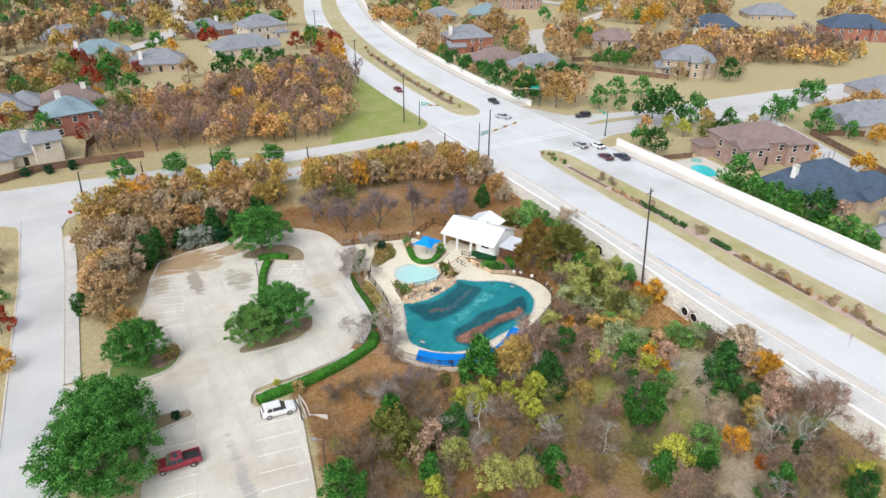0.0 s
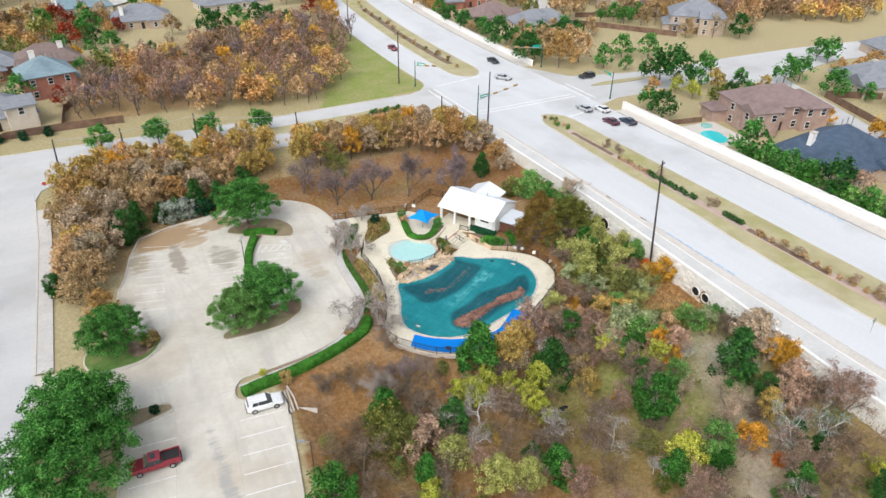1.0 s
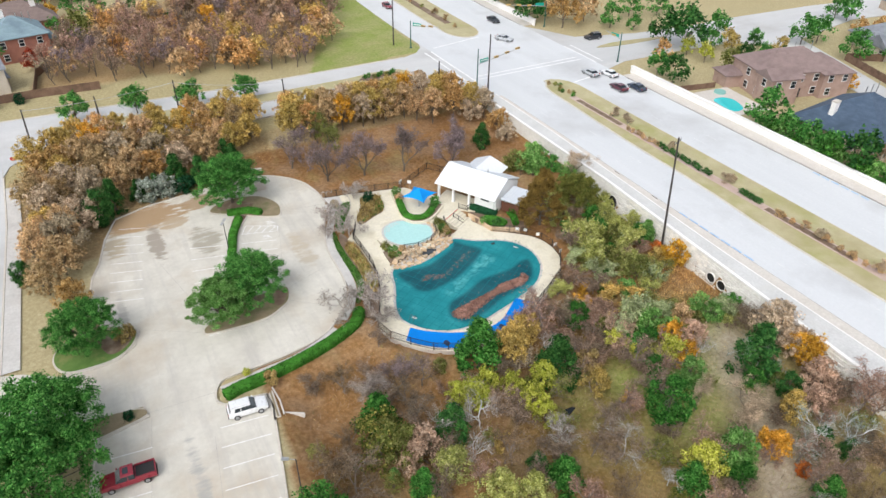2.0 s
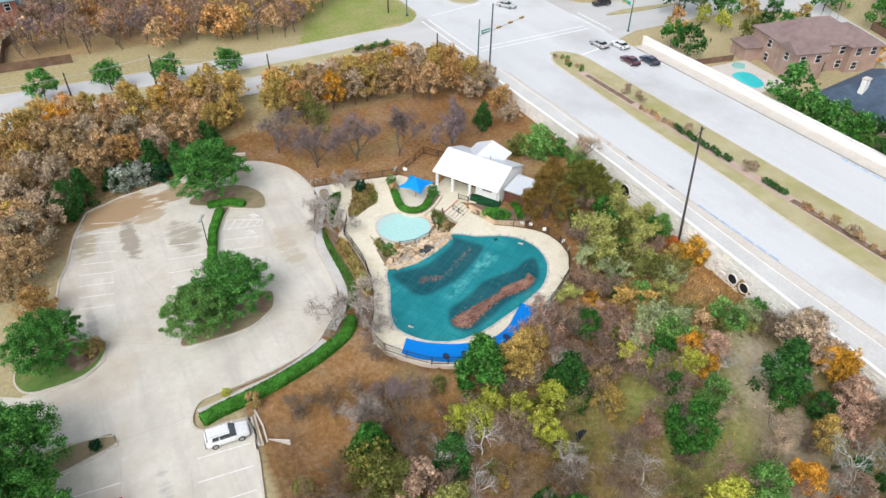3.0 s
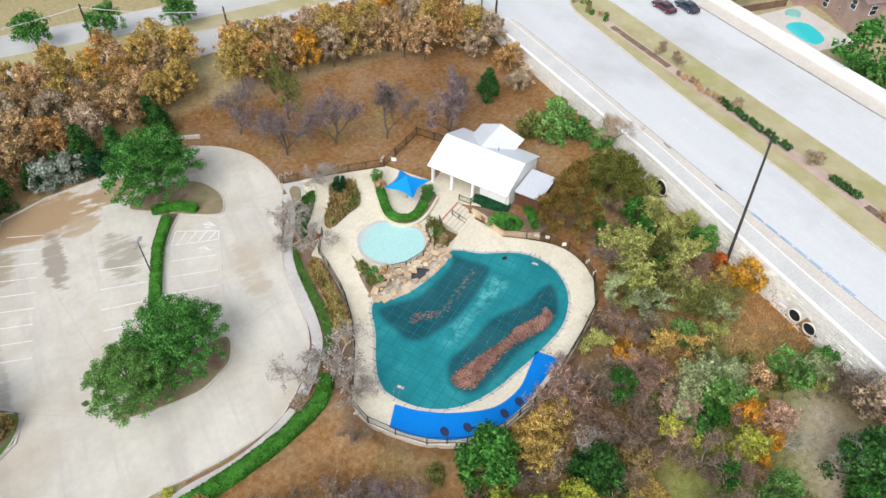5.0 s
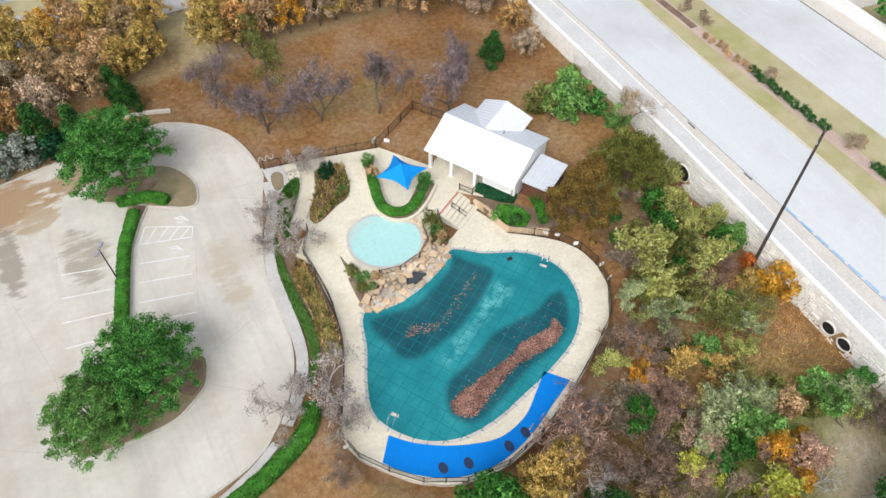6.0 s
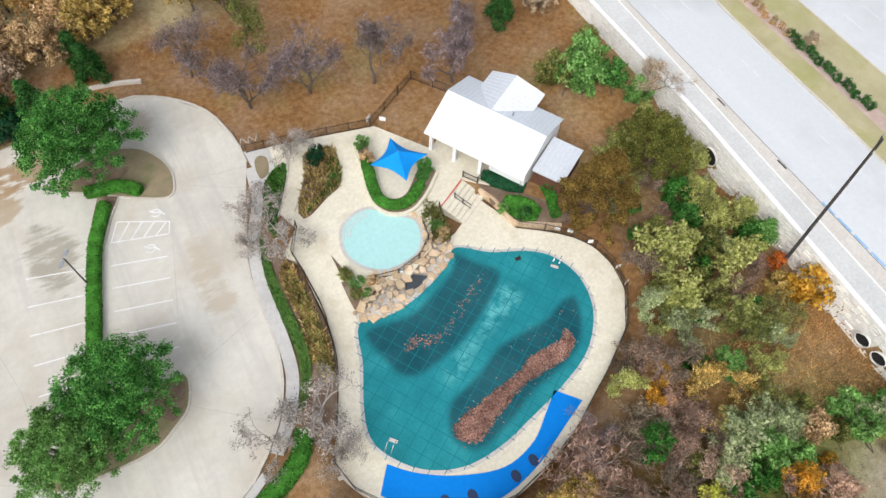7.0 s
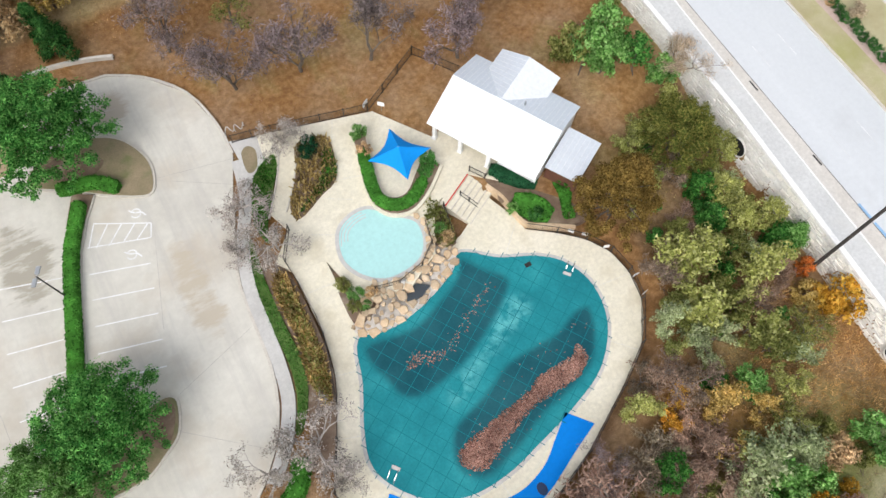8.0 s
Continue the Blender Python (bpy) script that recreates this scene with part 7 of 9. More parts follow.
for x, y, z, s, lf, lab in ((49.6, 107.3, UP + 0.4, 0.55, "lime", "green ornamental grass tuft in the planter"), (49.3, 105.4, UP + 0.4, 0.5, "brown", "dry brown shrub in the planter"), (54.2, 101.4, UP + 0.4, 0.6, "green", "green rounded shrub in the planter"), (53.4, 100.6, UP + 0.4, 0.45, "green", "green rounded shrub in the planter")):
    put(SHRB, lf, x, y, s, lab, cat="shrub", z=z)

# planted banks, kept as solid beds with grasses
def bed(out, z0, z1, mat, label):
    return thing("planting_bed", Geo().prism(out, z0, z1).mesh("planting_bed", mat), label, "planting bed", kind="structure")


nwbed = spline([(47.0, 108.6), (45.8, 104.4), (43.8, 103.3), (41.0, 102.0), (40.6, 103.4), (42.6, 106.6), (43.6, 109.2), (45.0, 109.6)], 4)
bed(nwbed, UP - 0.3, UP + 0.1, M["mulch"], "kidney shaped bed with straw grasses and mulch")
wbed = spline([(41.3, 109.6), (41.4, 108.4), (39.8, 105.8), (38.2, 103.2), (37.4, 101.2), (37.0, 103.5), (37.9, 106.2), (39.2, 108.4)], 4)
bed(wbed, -0.4, UP + 0.04, M["turf"], "green strip of turf beside the path")
for line in ([(42.2, 111.9), (41.8, 109.0), (40.2, 106.0), (38.4, 103.4)], [(44.0, 109.7), (43.0, 107.5), (41.6, 105.2), (40.1, 103.2)]):
    thing("kerb", kerb_along(spline(line, 4, False), 0.16, UP - 0.3, UP + 0.14).mesh("kerb", M["kerb"]), "low concrete edge of the garden path", "kerb", kind="structure")
bank = spline([(37.0, 101.5), (37.9, 97.4), (38.0, 93), (37.6, 88), (36.2, 84.4), (34.4, 81), (32.6, 81), (33.6, 84), (35.0, 87.5), (35.7, 91), (35.6, 95), (35.9, 99)], 4)
bed(bank, -1.2, -0.1, M["mulch"], "planted bank of straw grasses below the path")
strip = spline([(36.2, 102.0), (35.7, 98), (35.6, 93.5), (35.6, 90.2), (35.0, 87.2), (33.4, 84.6), (32.6, 84.4), (33.9, 87.0), (34.5, 90.2), (34.4, 94), (34.8, 98.5), (35.6, 102)], 4)
thing("turf_strip", Geo().prism(strip, -0.4, 0.06).mesh("turf_strip", M["turf"]), "bright green turf strip beside the lot path", "turf", kind="structure")
L = spline([(38.2, 110.6), (37.3, 106.4), (35.3, 102.2), (34.2, 98), (33.9, 93.2), (33.7, 90.2), (33.1, 87.0), (31.4, 83.9), (29.4, 81.6)], 5, False)
thing("pavement", kerb_along(L, 1.2, -0.3, 0.13).mesh("pavement", M["walk"]), "grey concrete path round the lot", "pavement", kind="structure")
thing("pavement", Geo().prism([(38.3, 112.9), (41.0, 112.2), (41.0, 109.6), (39.4, 107.6), (38.0, 107.8), (38.4, 110)], -0.3, 0.16).mesh("pavement", M["walk"]), "grey concrete landing with a worn patch", "pavement", kind="structure")
thing("worn_patch", Geo().prism(spline([(38.6, 108.8), (39.6, 109), (40.2, 110.8), (39.6, 111.6), (38.8, 111)], 4), 0, 0.166).mesh("worn_patch", M["islandturf"]), "bare grey brown earth patch in the landing", "earth patch", kind="structure")


def tufts(name, poly, k, z, leaf, blade, label, hgt=0.6):
    """Clumps of upright grass blades."""
    P_ = np.array(points_in(poly, k, z))
    a = rg.uniform(0, 2 * np.pi, k)
    s = blade * rg.uniform(0.5, 1.3, k)
    lean = rg.normal(size=(k, 2)) * 0.35
    e = np.stack([np.cos(a), np.sin(a), np.zeros(k)], -1) * (s * 0.18)[:, None]
    up = np.stack([lean[:, 0], lean[:, 1], np.ones(k)], -1) * (s * hgt / 0.6)[:, None]
    V = np.stack([P_ - e, P_ + e, P_ + up + e * 0.4, P_ + up * 0.96 - e * 0.4], 1).reshape(-1, 3)
    return thing(name, cards_mesh(name, V, LEAF[leaf]), label, "grass", kind="stuff")


tufts("straw_grass", nwbed, 1500, UP + 0.05, "straw", 0.5, "straw coloured ornamental grass in the bed")
tufts("green_grass", spline([(45.8, 104.4), (46.6, 107), (46, 107.6), (44.2, 104.6), (42, 103.2), (41.2, 102.4)], 3), 900, UP + 0.05, "hedge", 0.35, "green ground cover along the bed")
tufts("straw_grass", spline([(37.4, 98), (37.6, 93), (37.2, 88), (36.0, 85), (35.4, 88), (36.0, 92), (36.0, 97)], 4), 2600, -0.15, "straw", 0.55, "straw coloured grasses on the bank")
tufts("olive_grass", spline([(37.2, 97), (37.4, 92), (36.9, 87), (35.9, 85.4), (35.6, 88), (36.2, 92), (36.2, 96)], 4), 1500, -0.1, "pale", 0.5, "yellow green grasses on the bank")
tufts("green_grass", wbed, 1600, UP, "hedge", 0.3, "dark green ground cover beside the path")
tufts("turf_blades", strip, 2600, 0.03, "hedge", 0.2, "short bright green blades of turf")
for x, y, s, lf in ((45, 108.6, 0.6, "hedgedark"), (44.3, 108.0, 0.5, "hedgedark"), (15.3, 77.6, 0.35, "yellow"), (17.6, 74.9, 0.65, "straw"), (3.2, 91.0, 0.85, "straw"), (1.6, 77.0, 0.45, "hedgedark")):
    put(SHRB, lf, x, y, s, f"{NAMES[lf]} small shrub on mulch", cat="shrub", z=UP if y > 100 else 0.1)
# beds by the steps and the pool house
sbed = spline([(58.4, 97.4), (59.6, 98.4), (61.4, 95.2), (63.8, 92.4), (65.6, 89.6), (63.2, 89.6), (60.4, 91.4), (59.2, 93.4)], 4)
bed(sbed, -0.9, -0.05, M["mulch"], "raised mulched bed beside the steps")
thing("bed_wall", kerb_along(spline([(58.2, 97.0), (58.9, 95.2), (59.1, 93.4), (59.5, 91.7), (61.2, 90.6), (63.4, 89.2)], 5, False), 0.35, -0.9, 0.05).mesh("bed_wall", M["flag"]), "low tan stone wall along the bed", "wall", kind="structure")
for x, y, s, lf in ((60.6, 91.9, 0.5, "juniper"), (64.6, 93.4, 0.55, "hedge"), (63.4, 90.6, 0.45, "hedge"), (58.9, 93.6, 0.4, "lime")):
    put(SHRB, lf, x, y, s, f"{NAMES[lf]} rounded shrub in the bed by the pool house", cat="shrub", z=-0.1)
hedge([(59.2, 98.2), (60.2, 97.2), (61.4, 95.8), (62.4, 94.7)], 1.7, 0.9, -0.05, "hedgedark", "dark green clipped hedge under the pool house wall")
hedge([(59.6, 94.4), (60.4, 93.4), (61.3, 92.2), (61.9, 91.2)], 2.5, 0.5, -0.05, "hedge", "green low clipped ground cover above the deck")
hedge([(64.3, 94.2), (64.5, 92.8), (63.6, 91.2)], 1.3, 0.5, -0.05, "hedge", "green low clipped shrub mass beside the pool house")
mid = spline([(52.3, 98.2), (53.3, 97.4), (53.2, 95), (52.7, 93.2), (51.2, 93.6), (51.0, 95.2), (51.7, 97.2)], 4)
bed(mid, -0.9, -0.05, M["mulch"], "narrow bed with dry plants between the pools")
tufts("dry_plants", mid, 700, -0.05, "olive", 0.45, "olive and brown dry plants in the bed")
for x, y, s, lf in ((51.9, 96.6, 0.42, "olive"), (52.0, 95.0, 0.42, "lime"), (52.2, 93.9, 0.45, "brown"), (41.6, 94.2, 0.5, "olive"), (42.3, 92.8, 0.5, "lime"), (43.5, 92.4, 0.42, "brown"), (41.7, 91.8, 0.42, "olive"), (42.6, 91.5, 0.36, "lime")):
    put(SHRB, lf, x, y, s, f"{NAMES[lf]} low shrub among the flagstones", cat="shrub", z=-0.15)

thing("pavement", kerb_along(spline([(11.9, 76.7), (13.7, 76.8), (15.6, 77.0), (17.2, 77.3), (21.4, 77.7), (25.2, 78.9), (28.0, 80.4)], 4, False), 0.8, -0.3, 0.16).mesh("pavement", M["walk"]), "narrow pale concrete path beside the long hedge", "pavement", kind="structure")
# low stone walls at the edge of the wood
thing("garden_wall", kerb_along(spline([(33.6, 77.4), (31.2, 77.2), (29.0, 76.6), (26.6, 75.8), (24.0, 75.1), (21.0, 74.5), (18.4, 74.8)], 5, False), 0.34, -2.0, -0.2).mesh("garden_wall", M["walktan"]), "low pale stone wall below the hedge", "wall", kind="structure")
for line, top in (([(17.4, 74.2), (17.6, 71.8), (17.4, 69.4)], 0.08), ([(17.6, 69.9), (18.6, 69.3), (19.6, 68.7)], -0.2)):
    thing("garden_wall", kerb_along(line, 0.2, -0.9, top).mesh("garden_wall", M["walktan"]), "low pale concrete kerb wall beside the stalls", "wall", kind="structure")
thing("garden_wall", kerb_along(spline([(22.9, 129.4), (26.0, 129.3), (29.4, 128.6), (31.7, 127.8)], 4, False), 0.35, -0.5, 0.4).mesh("garden_wall", M["walktan"]), "short low stone wall behind the lot", "wall", kind="structure")
thing("garden_wall", kerb_along(offset(deck_edge, -0.08)[4:58], 0.3, -2.6, LOW - 0.03).mesh("garden_wall", M["walktan"]), "curved stone retaining wall under the deck fence", "wall", kind="structure")

# shrubs on the highway median
for k in range(14):
    put(SMALL, "juniper", 100.2 + 0.25 * math.sin(k * 2.1), 84.6 + k * 0.95, 0.40, "dark green clipped shrub in the median row", group="median shrubs", cat="shrub", z=ROAD + 0.15)
for k in range(8):
    put(SMALL, "brown", 100.1 + 0.3 * math.sin(k * 1.7), 97.4 + k * 1.15, 0.36, "rust brown dry shrub in the median row", group="dry median shrubs", cat="shrub", z=ROAD + 0.15)
for k in range(6):
    put(SMALL, "juniper", 100.4, 73.6 + k * 0.75, 0.40, "dark green clipped shrub in the median row", group="median shrubs", cat="shrub", z=ROAD + 0.15)
for k in range(12):
    put(WISP if k % 2 else SMALL, "brown", 100.3 + 0.3 * math.sin(k), 46 + k * 2.1, 0.36, "dry brown shrub in a mulched bed", group="dry median shrubs", cat="shrub", z=ROAD + 0.2)
for x, y in ((101.4, 80.9), (100.6, 61.5), (100.6, 53), (101.0, 48), (101.8, 94.8), (101.6, 107.6), (101.2, 112)):
    put(WISP, "tan", x, y, 0.55, "small bare tree on the median", group="small median trees", z=ROAD + 0.15, name="bare_tree")
for k in range(9):
    put(SMALL, ("hedge", "olive", "brown")[k % 3], 100.4 + 0.9 * math.sin(k * 1.3), 124 + k * 1.0, 0.36, "low mixed shrub on the median nose", cat="shrub", z=ROAD + 0.15)
for k in range(8):
    put(SMALL, ("hedge", "green", "olive")[k % 3], 64 + k * 1.05, 154.2 + 0.6 * math.sin(k * 2), 0.42, "low green shrub on the side road island", cat="shrub", z=ROAD + 0.15)
for k in range(14):
    put(WISP if k % 3 else SMALL, ("brown", "olive")[k % 2] if k % 3 == 0 else "brown", 101 + bend(178 + k * 7) + math.sin(k), 178 + k * 7, 0.42, "dry brown shrub on the far median", group="dry median shrubs", cat="shrub", z=ROAD + 0.15)
# ---------------------------------------------------------------- thicket between lot, pool and highway
rt = random.Random(79)
taken = []
set_out = [p for p in PLACED if 15 < p[0] < 83 and 25 < p[1] < 98]


def free(x, y, d):
    if any(math.hypot(x - a, y - b2) < d for a, b2 in taken) or any(math.hypot(x - a, y - b2) < 0.6 + 1.25 * min(s, 1.6) for a, b2, s in set_out):
        return False
    taken.append((x, y))
    return True


lowpoly = [(17, 30), (19, 66), (22, 72.6), (32, 75), (38, 67), (48, 64.6), (55, 67.4), (60, 71.4), (66, 77.4), (69, 88), (73, 95), (81, 97), (80, 62), (78, 25)]
open_ = [(55.4, 57, 4.0), (61.5, 46, 3.4), (70.5, 57, 4.2), (33.5, 71.5, 3.6), (66, 47.6, 3.0), (70, 53, 3.0), (22, 67, 4.5), (77, 65.6, 5.0), (53, 49, 3.0), (62, 36, 2.6), (30, 72, 3), (74.5, 54, 2.4)]
for _ in range(6000):
    x, y = rt.uniform(17, 82), rt.uniform(27, 97)
    if not inside(lowpoly, x, y) or any(math.hypot(x - a, y - b2) < r for a, b2, r in open_):
        continue
    dense = x > 62 and y > 57
    by_pool = y > 60 and x > 36 and not dense
    if not free(x, y, 2.1 if dense else 2.9 if by_pool else 3.5):
        continue
    r = rt.random()
    if dense:
        fam, lf, s = ((WISP, "pale", 0.7) if r < 0.16 else (WISP, "silver", 0.7) if r < 0.24 else (SHRB, "olive", 0.85) if r < 0.40 else (SHRB, "green", 0.6) if r < 0.48 else (WISPB, "olive", 0.8) if r < 0.60 else (WISPB, "twig", 0.8) if r < 0.74 else (WISPB, "rose", 0.8) if r < 0.83 else (SHRB, "pale", 0.7) if r < 0.90 else (WISP, "gold", 0.6))
    elif by_pool:
        fam, lf, s = ((WISPB, "pink", 0.95) if r < 0.26 else (WISPB, "rose", 0.95) if r < 0.50 else (WISPB, "tan", 0.85) if r < 0.66 else (WISPB, "twig", 0.85) if r < 0.78 else (SHRB, "olive", 0.6) if r < 0.90 else (WISP, "gold", 0.6))
    else:
        fam, lf, s = ((WISPB, "twig", 0.9) if r < 0.28 else (BRUSH, "dun", 0.85) if r < 0.40 else (BRUSH, "twig", 0.85) if r < 0.56 else (BRUSH, "rose", 0.85) if r < 0.66 else (WISPB, "rose", 0.8) if r < 0.74 else (BUSH, "olive", 0.36) if r < 0.84 else (WISPB, "olive", 0.8) if r < 0.93 else (BUSH, "darkolive", 0.42))
    if x > 55:
        lf = {"dun": "rose", "darkolive": "olive"}.get(lf, lf)
    put(fam, lf, x, y, s * rt.uniform(0.75, 1.2), f"{NAMES[lf]} scrubby growth in the creek thicket", cat="shrub" if fam in (SHRB, WISP, WISPB) else "tree", group="thicket growth")


for _ in range(1500):
    x, y = rt.uniform(-6, 82), rt.uniform(111, 150)
    north = inside([(-6, 112), (-1, 116), (1, 128), (20, 132), (32, 135.5), (36, 144), (-4, 145)], x, y)
    east_ = inside([(40, 135), (47, 132.5), (60, 135), (80, 125), (81, 131), (62, 142.5), (40, 142.5)], x, y)
    if not (north or east_) or any(math.hypot(x - a, y - b2) < (2.5 if east_ else 2.9) for a, b2, _s in PLACED):
        continue
    lf = rt.choice(("gold", "brown", "rust", "brown") if y > 136 else ("tan", "brown", "brown", "rust", "gold"))
    put(BELT if rt.random() < 0.6 else BROAD, lf, x, y, rt.uniform(0.72, 0.98), f"{NAMES[lf]} autumn oak in the belt of trees", group="belt trees")


def undergrowth(name, leaf, k, poly, blade, label, keep=None):
    P_ = [(x, y) for x, y, _ in points_in(poly, k, 0)]
    P_ = [(x, y) for x, y in P_ if keep is None or keep(x, y)]
    A = np.array(P_)
    Z_ = height(A[:, 0], A[:, 1])
    B_ = np.concatenate([A, Z_[:, None]], 1)
    k = len(B_)
    a = rg.uniform(0, 2 * np.pi, k)
    s = blade * rg.uniform(0.4, 1.4, k)
    e = np.stack([np.cos(a), np.sin(a), np.zeros(k)], -1) * (s * 0.07)[:, None]
    up = np.concatenate([rg.normal(size=(k, 2)) * 0.6, np.ones((k, 1))], 1) * s[:, None]
    V = np.stack([B_ - e, B_ + e, B_ + up + e * 0.3, B_ + up * 0.95 - e * 0.3], 1).reshape(-1, 3)
    thing(name, cards_mesh(name, V, LEAF[leaf]), label, "undergrowth", kind="stuff")


undergrowth("undergrowth", "twig", 16000, lowpoly, 0.34, "tangled pale brown undergrowth on the creek ground")
undergrowth("undergrowth", "straw", 9000, lowpoly, 0.3, "straw coloured dry weeds on the creek ground")
undergrowth("undergrowth", "olive", 14000, lowpoly, 0.32, "olive green weeds on the creek ground", lambda x, y: math.sin(x * 0.4) + math.cos(y * 0.33) > 0.2)
undergrowth("undergrowth", "rust", 13000, [(66, 60), (82, 60), (82, 72), (76, 76), (68, 72)], 0.3, "russet dry bracken near the culverts")
yard_poly = [(39, 113.5), (52, 111), (59, 115.5), (63, 110), (70, 100), (82, 106), (82, 128), (70, 134), (30, 135), (28, 127), (35, 126)]
undergrowth("fallen_leaves", "litter", 9000, yard_poly, 0.16, "fallen brown leaves on the yard")
undergrowth("fallen_leaves", "rust", 7000, [(-6, 98), (-2, 100), (0, 113), (7, 120), (20, 127), (34, 130), (40, 141), (5, 141), (-6, 130)], 0.2, "fallen rust coloured leaves under the trees")
crk = spline([(82, 86.6), (75, 81), (70.6, 77), (67.6, 72), (64, 67.6), (59, 62.6), (53, 57.8), (46, 54.6), (40, 47)], 6, False)
thing("creek", kerb_along(crk, 0.9, -3.5, -2.5).mesh("creek", M["water_dark"]), "narrow dark creek under the brush", "creek", kind="structure")
# ---------------------------------------------------------------- trees of the neighbourhoods
FAR = [kinds("oak", lobed(s, 7.5, 3.8, 1.4, 30, 1.1, 22, 0.36, "dome", 1.0, 1, 0.14, 0.1, 8), ("brown", "rust", "gold", "tan", "olive", "orange", "red", "pink", "yellow", "green", "juniper", "purple", "dun"), "bark") for s in (81, 82, 83)]
FARL = [kinds("oak", lobed(s, 7.5, 3.8, 1.6, 18, 1.4, 18, 0.5, "dome", 0.95, 1, 0.14, 0.1, 4), ("brown", "rust", "gold", "tan", "olive", "orange", "red", "yellow", "green", "juniper", "dun"), "bark") for s in (84, 85)]
FARB = [kinds("bare_tree", twiggy(s, 7.8, 2.6, 2.8, 0.12, 3, 3, 0.5, 6, 0.38, 0.0, 0.2), ("tan", "purple", "brown", "dun", "grey", "twig", "rose"), "bark") for s in (91, 92)]
rf = random.Random(5)
LANES = [[(102, -300), (102, 180)], [(102, 180), (106, 250), (118, 320), (135, 390), (160, 460)], [(-250, 154), (118, 154)], [(118, 143), (170, 143), (209, 140), (300, 125)], [(172, 130), (160, 90), (145, 30)], [(150, 200), (161, 218), (176, 245), (192, 267), (213, 273), (245, 290), (300, 320)], [(-60, 290), (-16, 290), (20, 310), (46, 350), (55, 400), (60, 480)]]
far_taken = []
LANE_POINTS = np.array([(a[0] + (b2[0] - a[0]) * t, a[1] + (b2[1] - a[1]) * t) for L_ in LANES for a, b2 in zip(L_, L_[1:]) for t in np.linspace(0, 1, max(int(math.dist(a, b2) / 3), 2))])


def raw(me):
    v = np.empty(len(me.vertices) * 3)
    me.vertices.foreach_get("co", v)
    return v.reshape(-1, 3), [tuple(p.vertices) for p in me.polygons]


RAW = {}


def merged(name, items, label):
    """Many trees too far off to count, in one mesh."""
    mats, V, Fc, mi, at = [], [], [], [], 0
    for p, x, y, s, a in items:
        c, sn = math.cos(a) * s, math.sin(a) * s
        z = float(height(x, y))
        for me in (p["wood"], p["crown"]):
            if me is None:
                continue
            if me.name not in RAW:
                RAW[me.name] = raw(me)
            v, f = RAW[me.name]
            m = me.materials[0]
            if m not in mats:
                mats.append(m)
            V.append(np.stack([x + c * v[:, 0] - sn * v[:, 1], y + sn * v[:, 0] + c * v[:, 1], z + s * v[:, 2]], -1))
            Fc += [tuple(i + at for i in q) for q in f]
            mi += [mats.index(m)] * len(f)
            at += len(v)
    me = bpy.data.meshes.new(name)
    me.from_pydata(np.concatenate(V).tolist(), [], Fc)
    for m in mats:
        me.materials.append(m)
    me.polygons.foreach_set("material_index", mi)
    thing(name, me, label, "woodland", kind="stuff")


def grove(poly, k, gap, mix, smin, smax, label, group, joined=False):
    xs, ys = [p[0] for p in poly], [p[1] for p in poly]
    made, items = 0, []
    for _ in range(k * 30):
        if made >= k:
            break
        x, y = rf.uniform(min(xs), max(xs)), rf.uniform(min(ys), max(ys))
        if not inside(poly, x, y) or any((x - a) ** 2 + (y - b2) ** 2 < gap * gap for a, b2 in far_taken):
            continue
        if any(abs((x - hx) * math.cos(hr) + (y - hy) * math.sin(hr)) < hw / 2 + 2 and abs(-(x - hx) * math.sin(hr) + (y - hy) * math.cos(hr)) < hd3 / 2 + 2 for hx, hy, hr, hw, hd3 in PLOTS) or np.hypot(LANE_POINTS[:, 0] - x, LANE_POINTS[:, 1] - y).min() < 5.7:
            continue
        far_taken.append((x, y))
        made += 1
        lf = rf.choice(mix)
        fam = FARB if lf in ("purple", "grey", "twig", "rose") or (lf in ("tan", "dun") and rf.random() < 0.5) else FARL if y > 300 or x > 240 else FAR
        s = rf.uniform(smin, smax)
        if joined:
            items.append((fam[made % len(fam)][lf], x, y, s, rf.uniform(0, 6.28)))
        else:
            put(fam, lf, x, y, s, f"{NAMES[lf]} {label}", group=group)
    if joined:
        merged("woodland", items, joined)


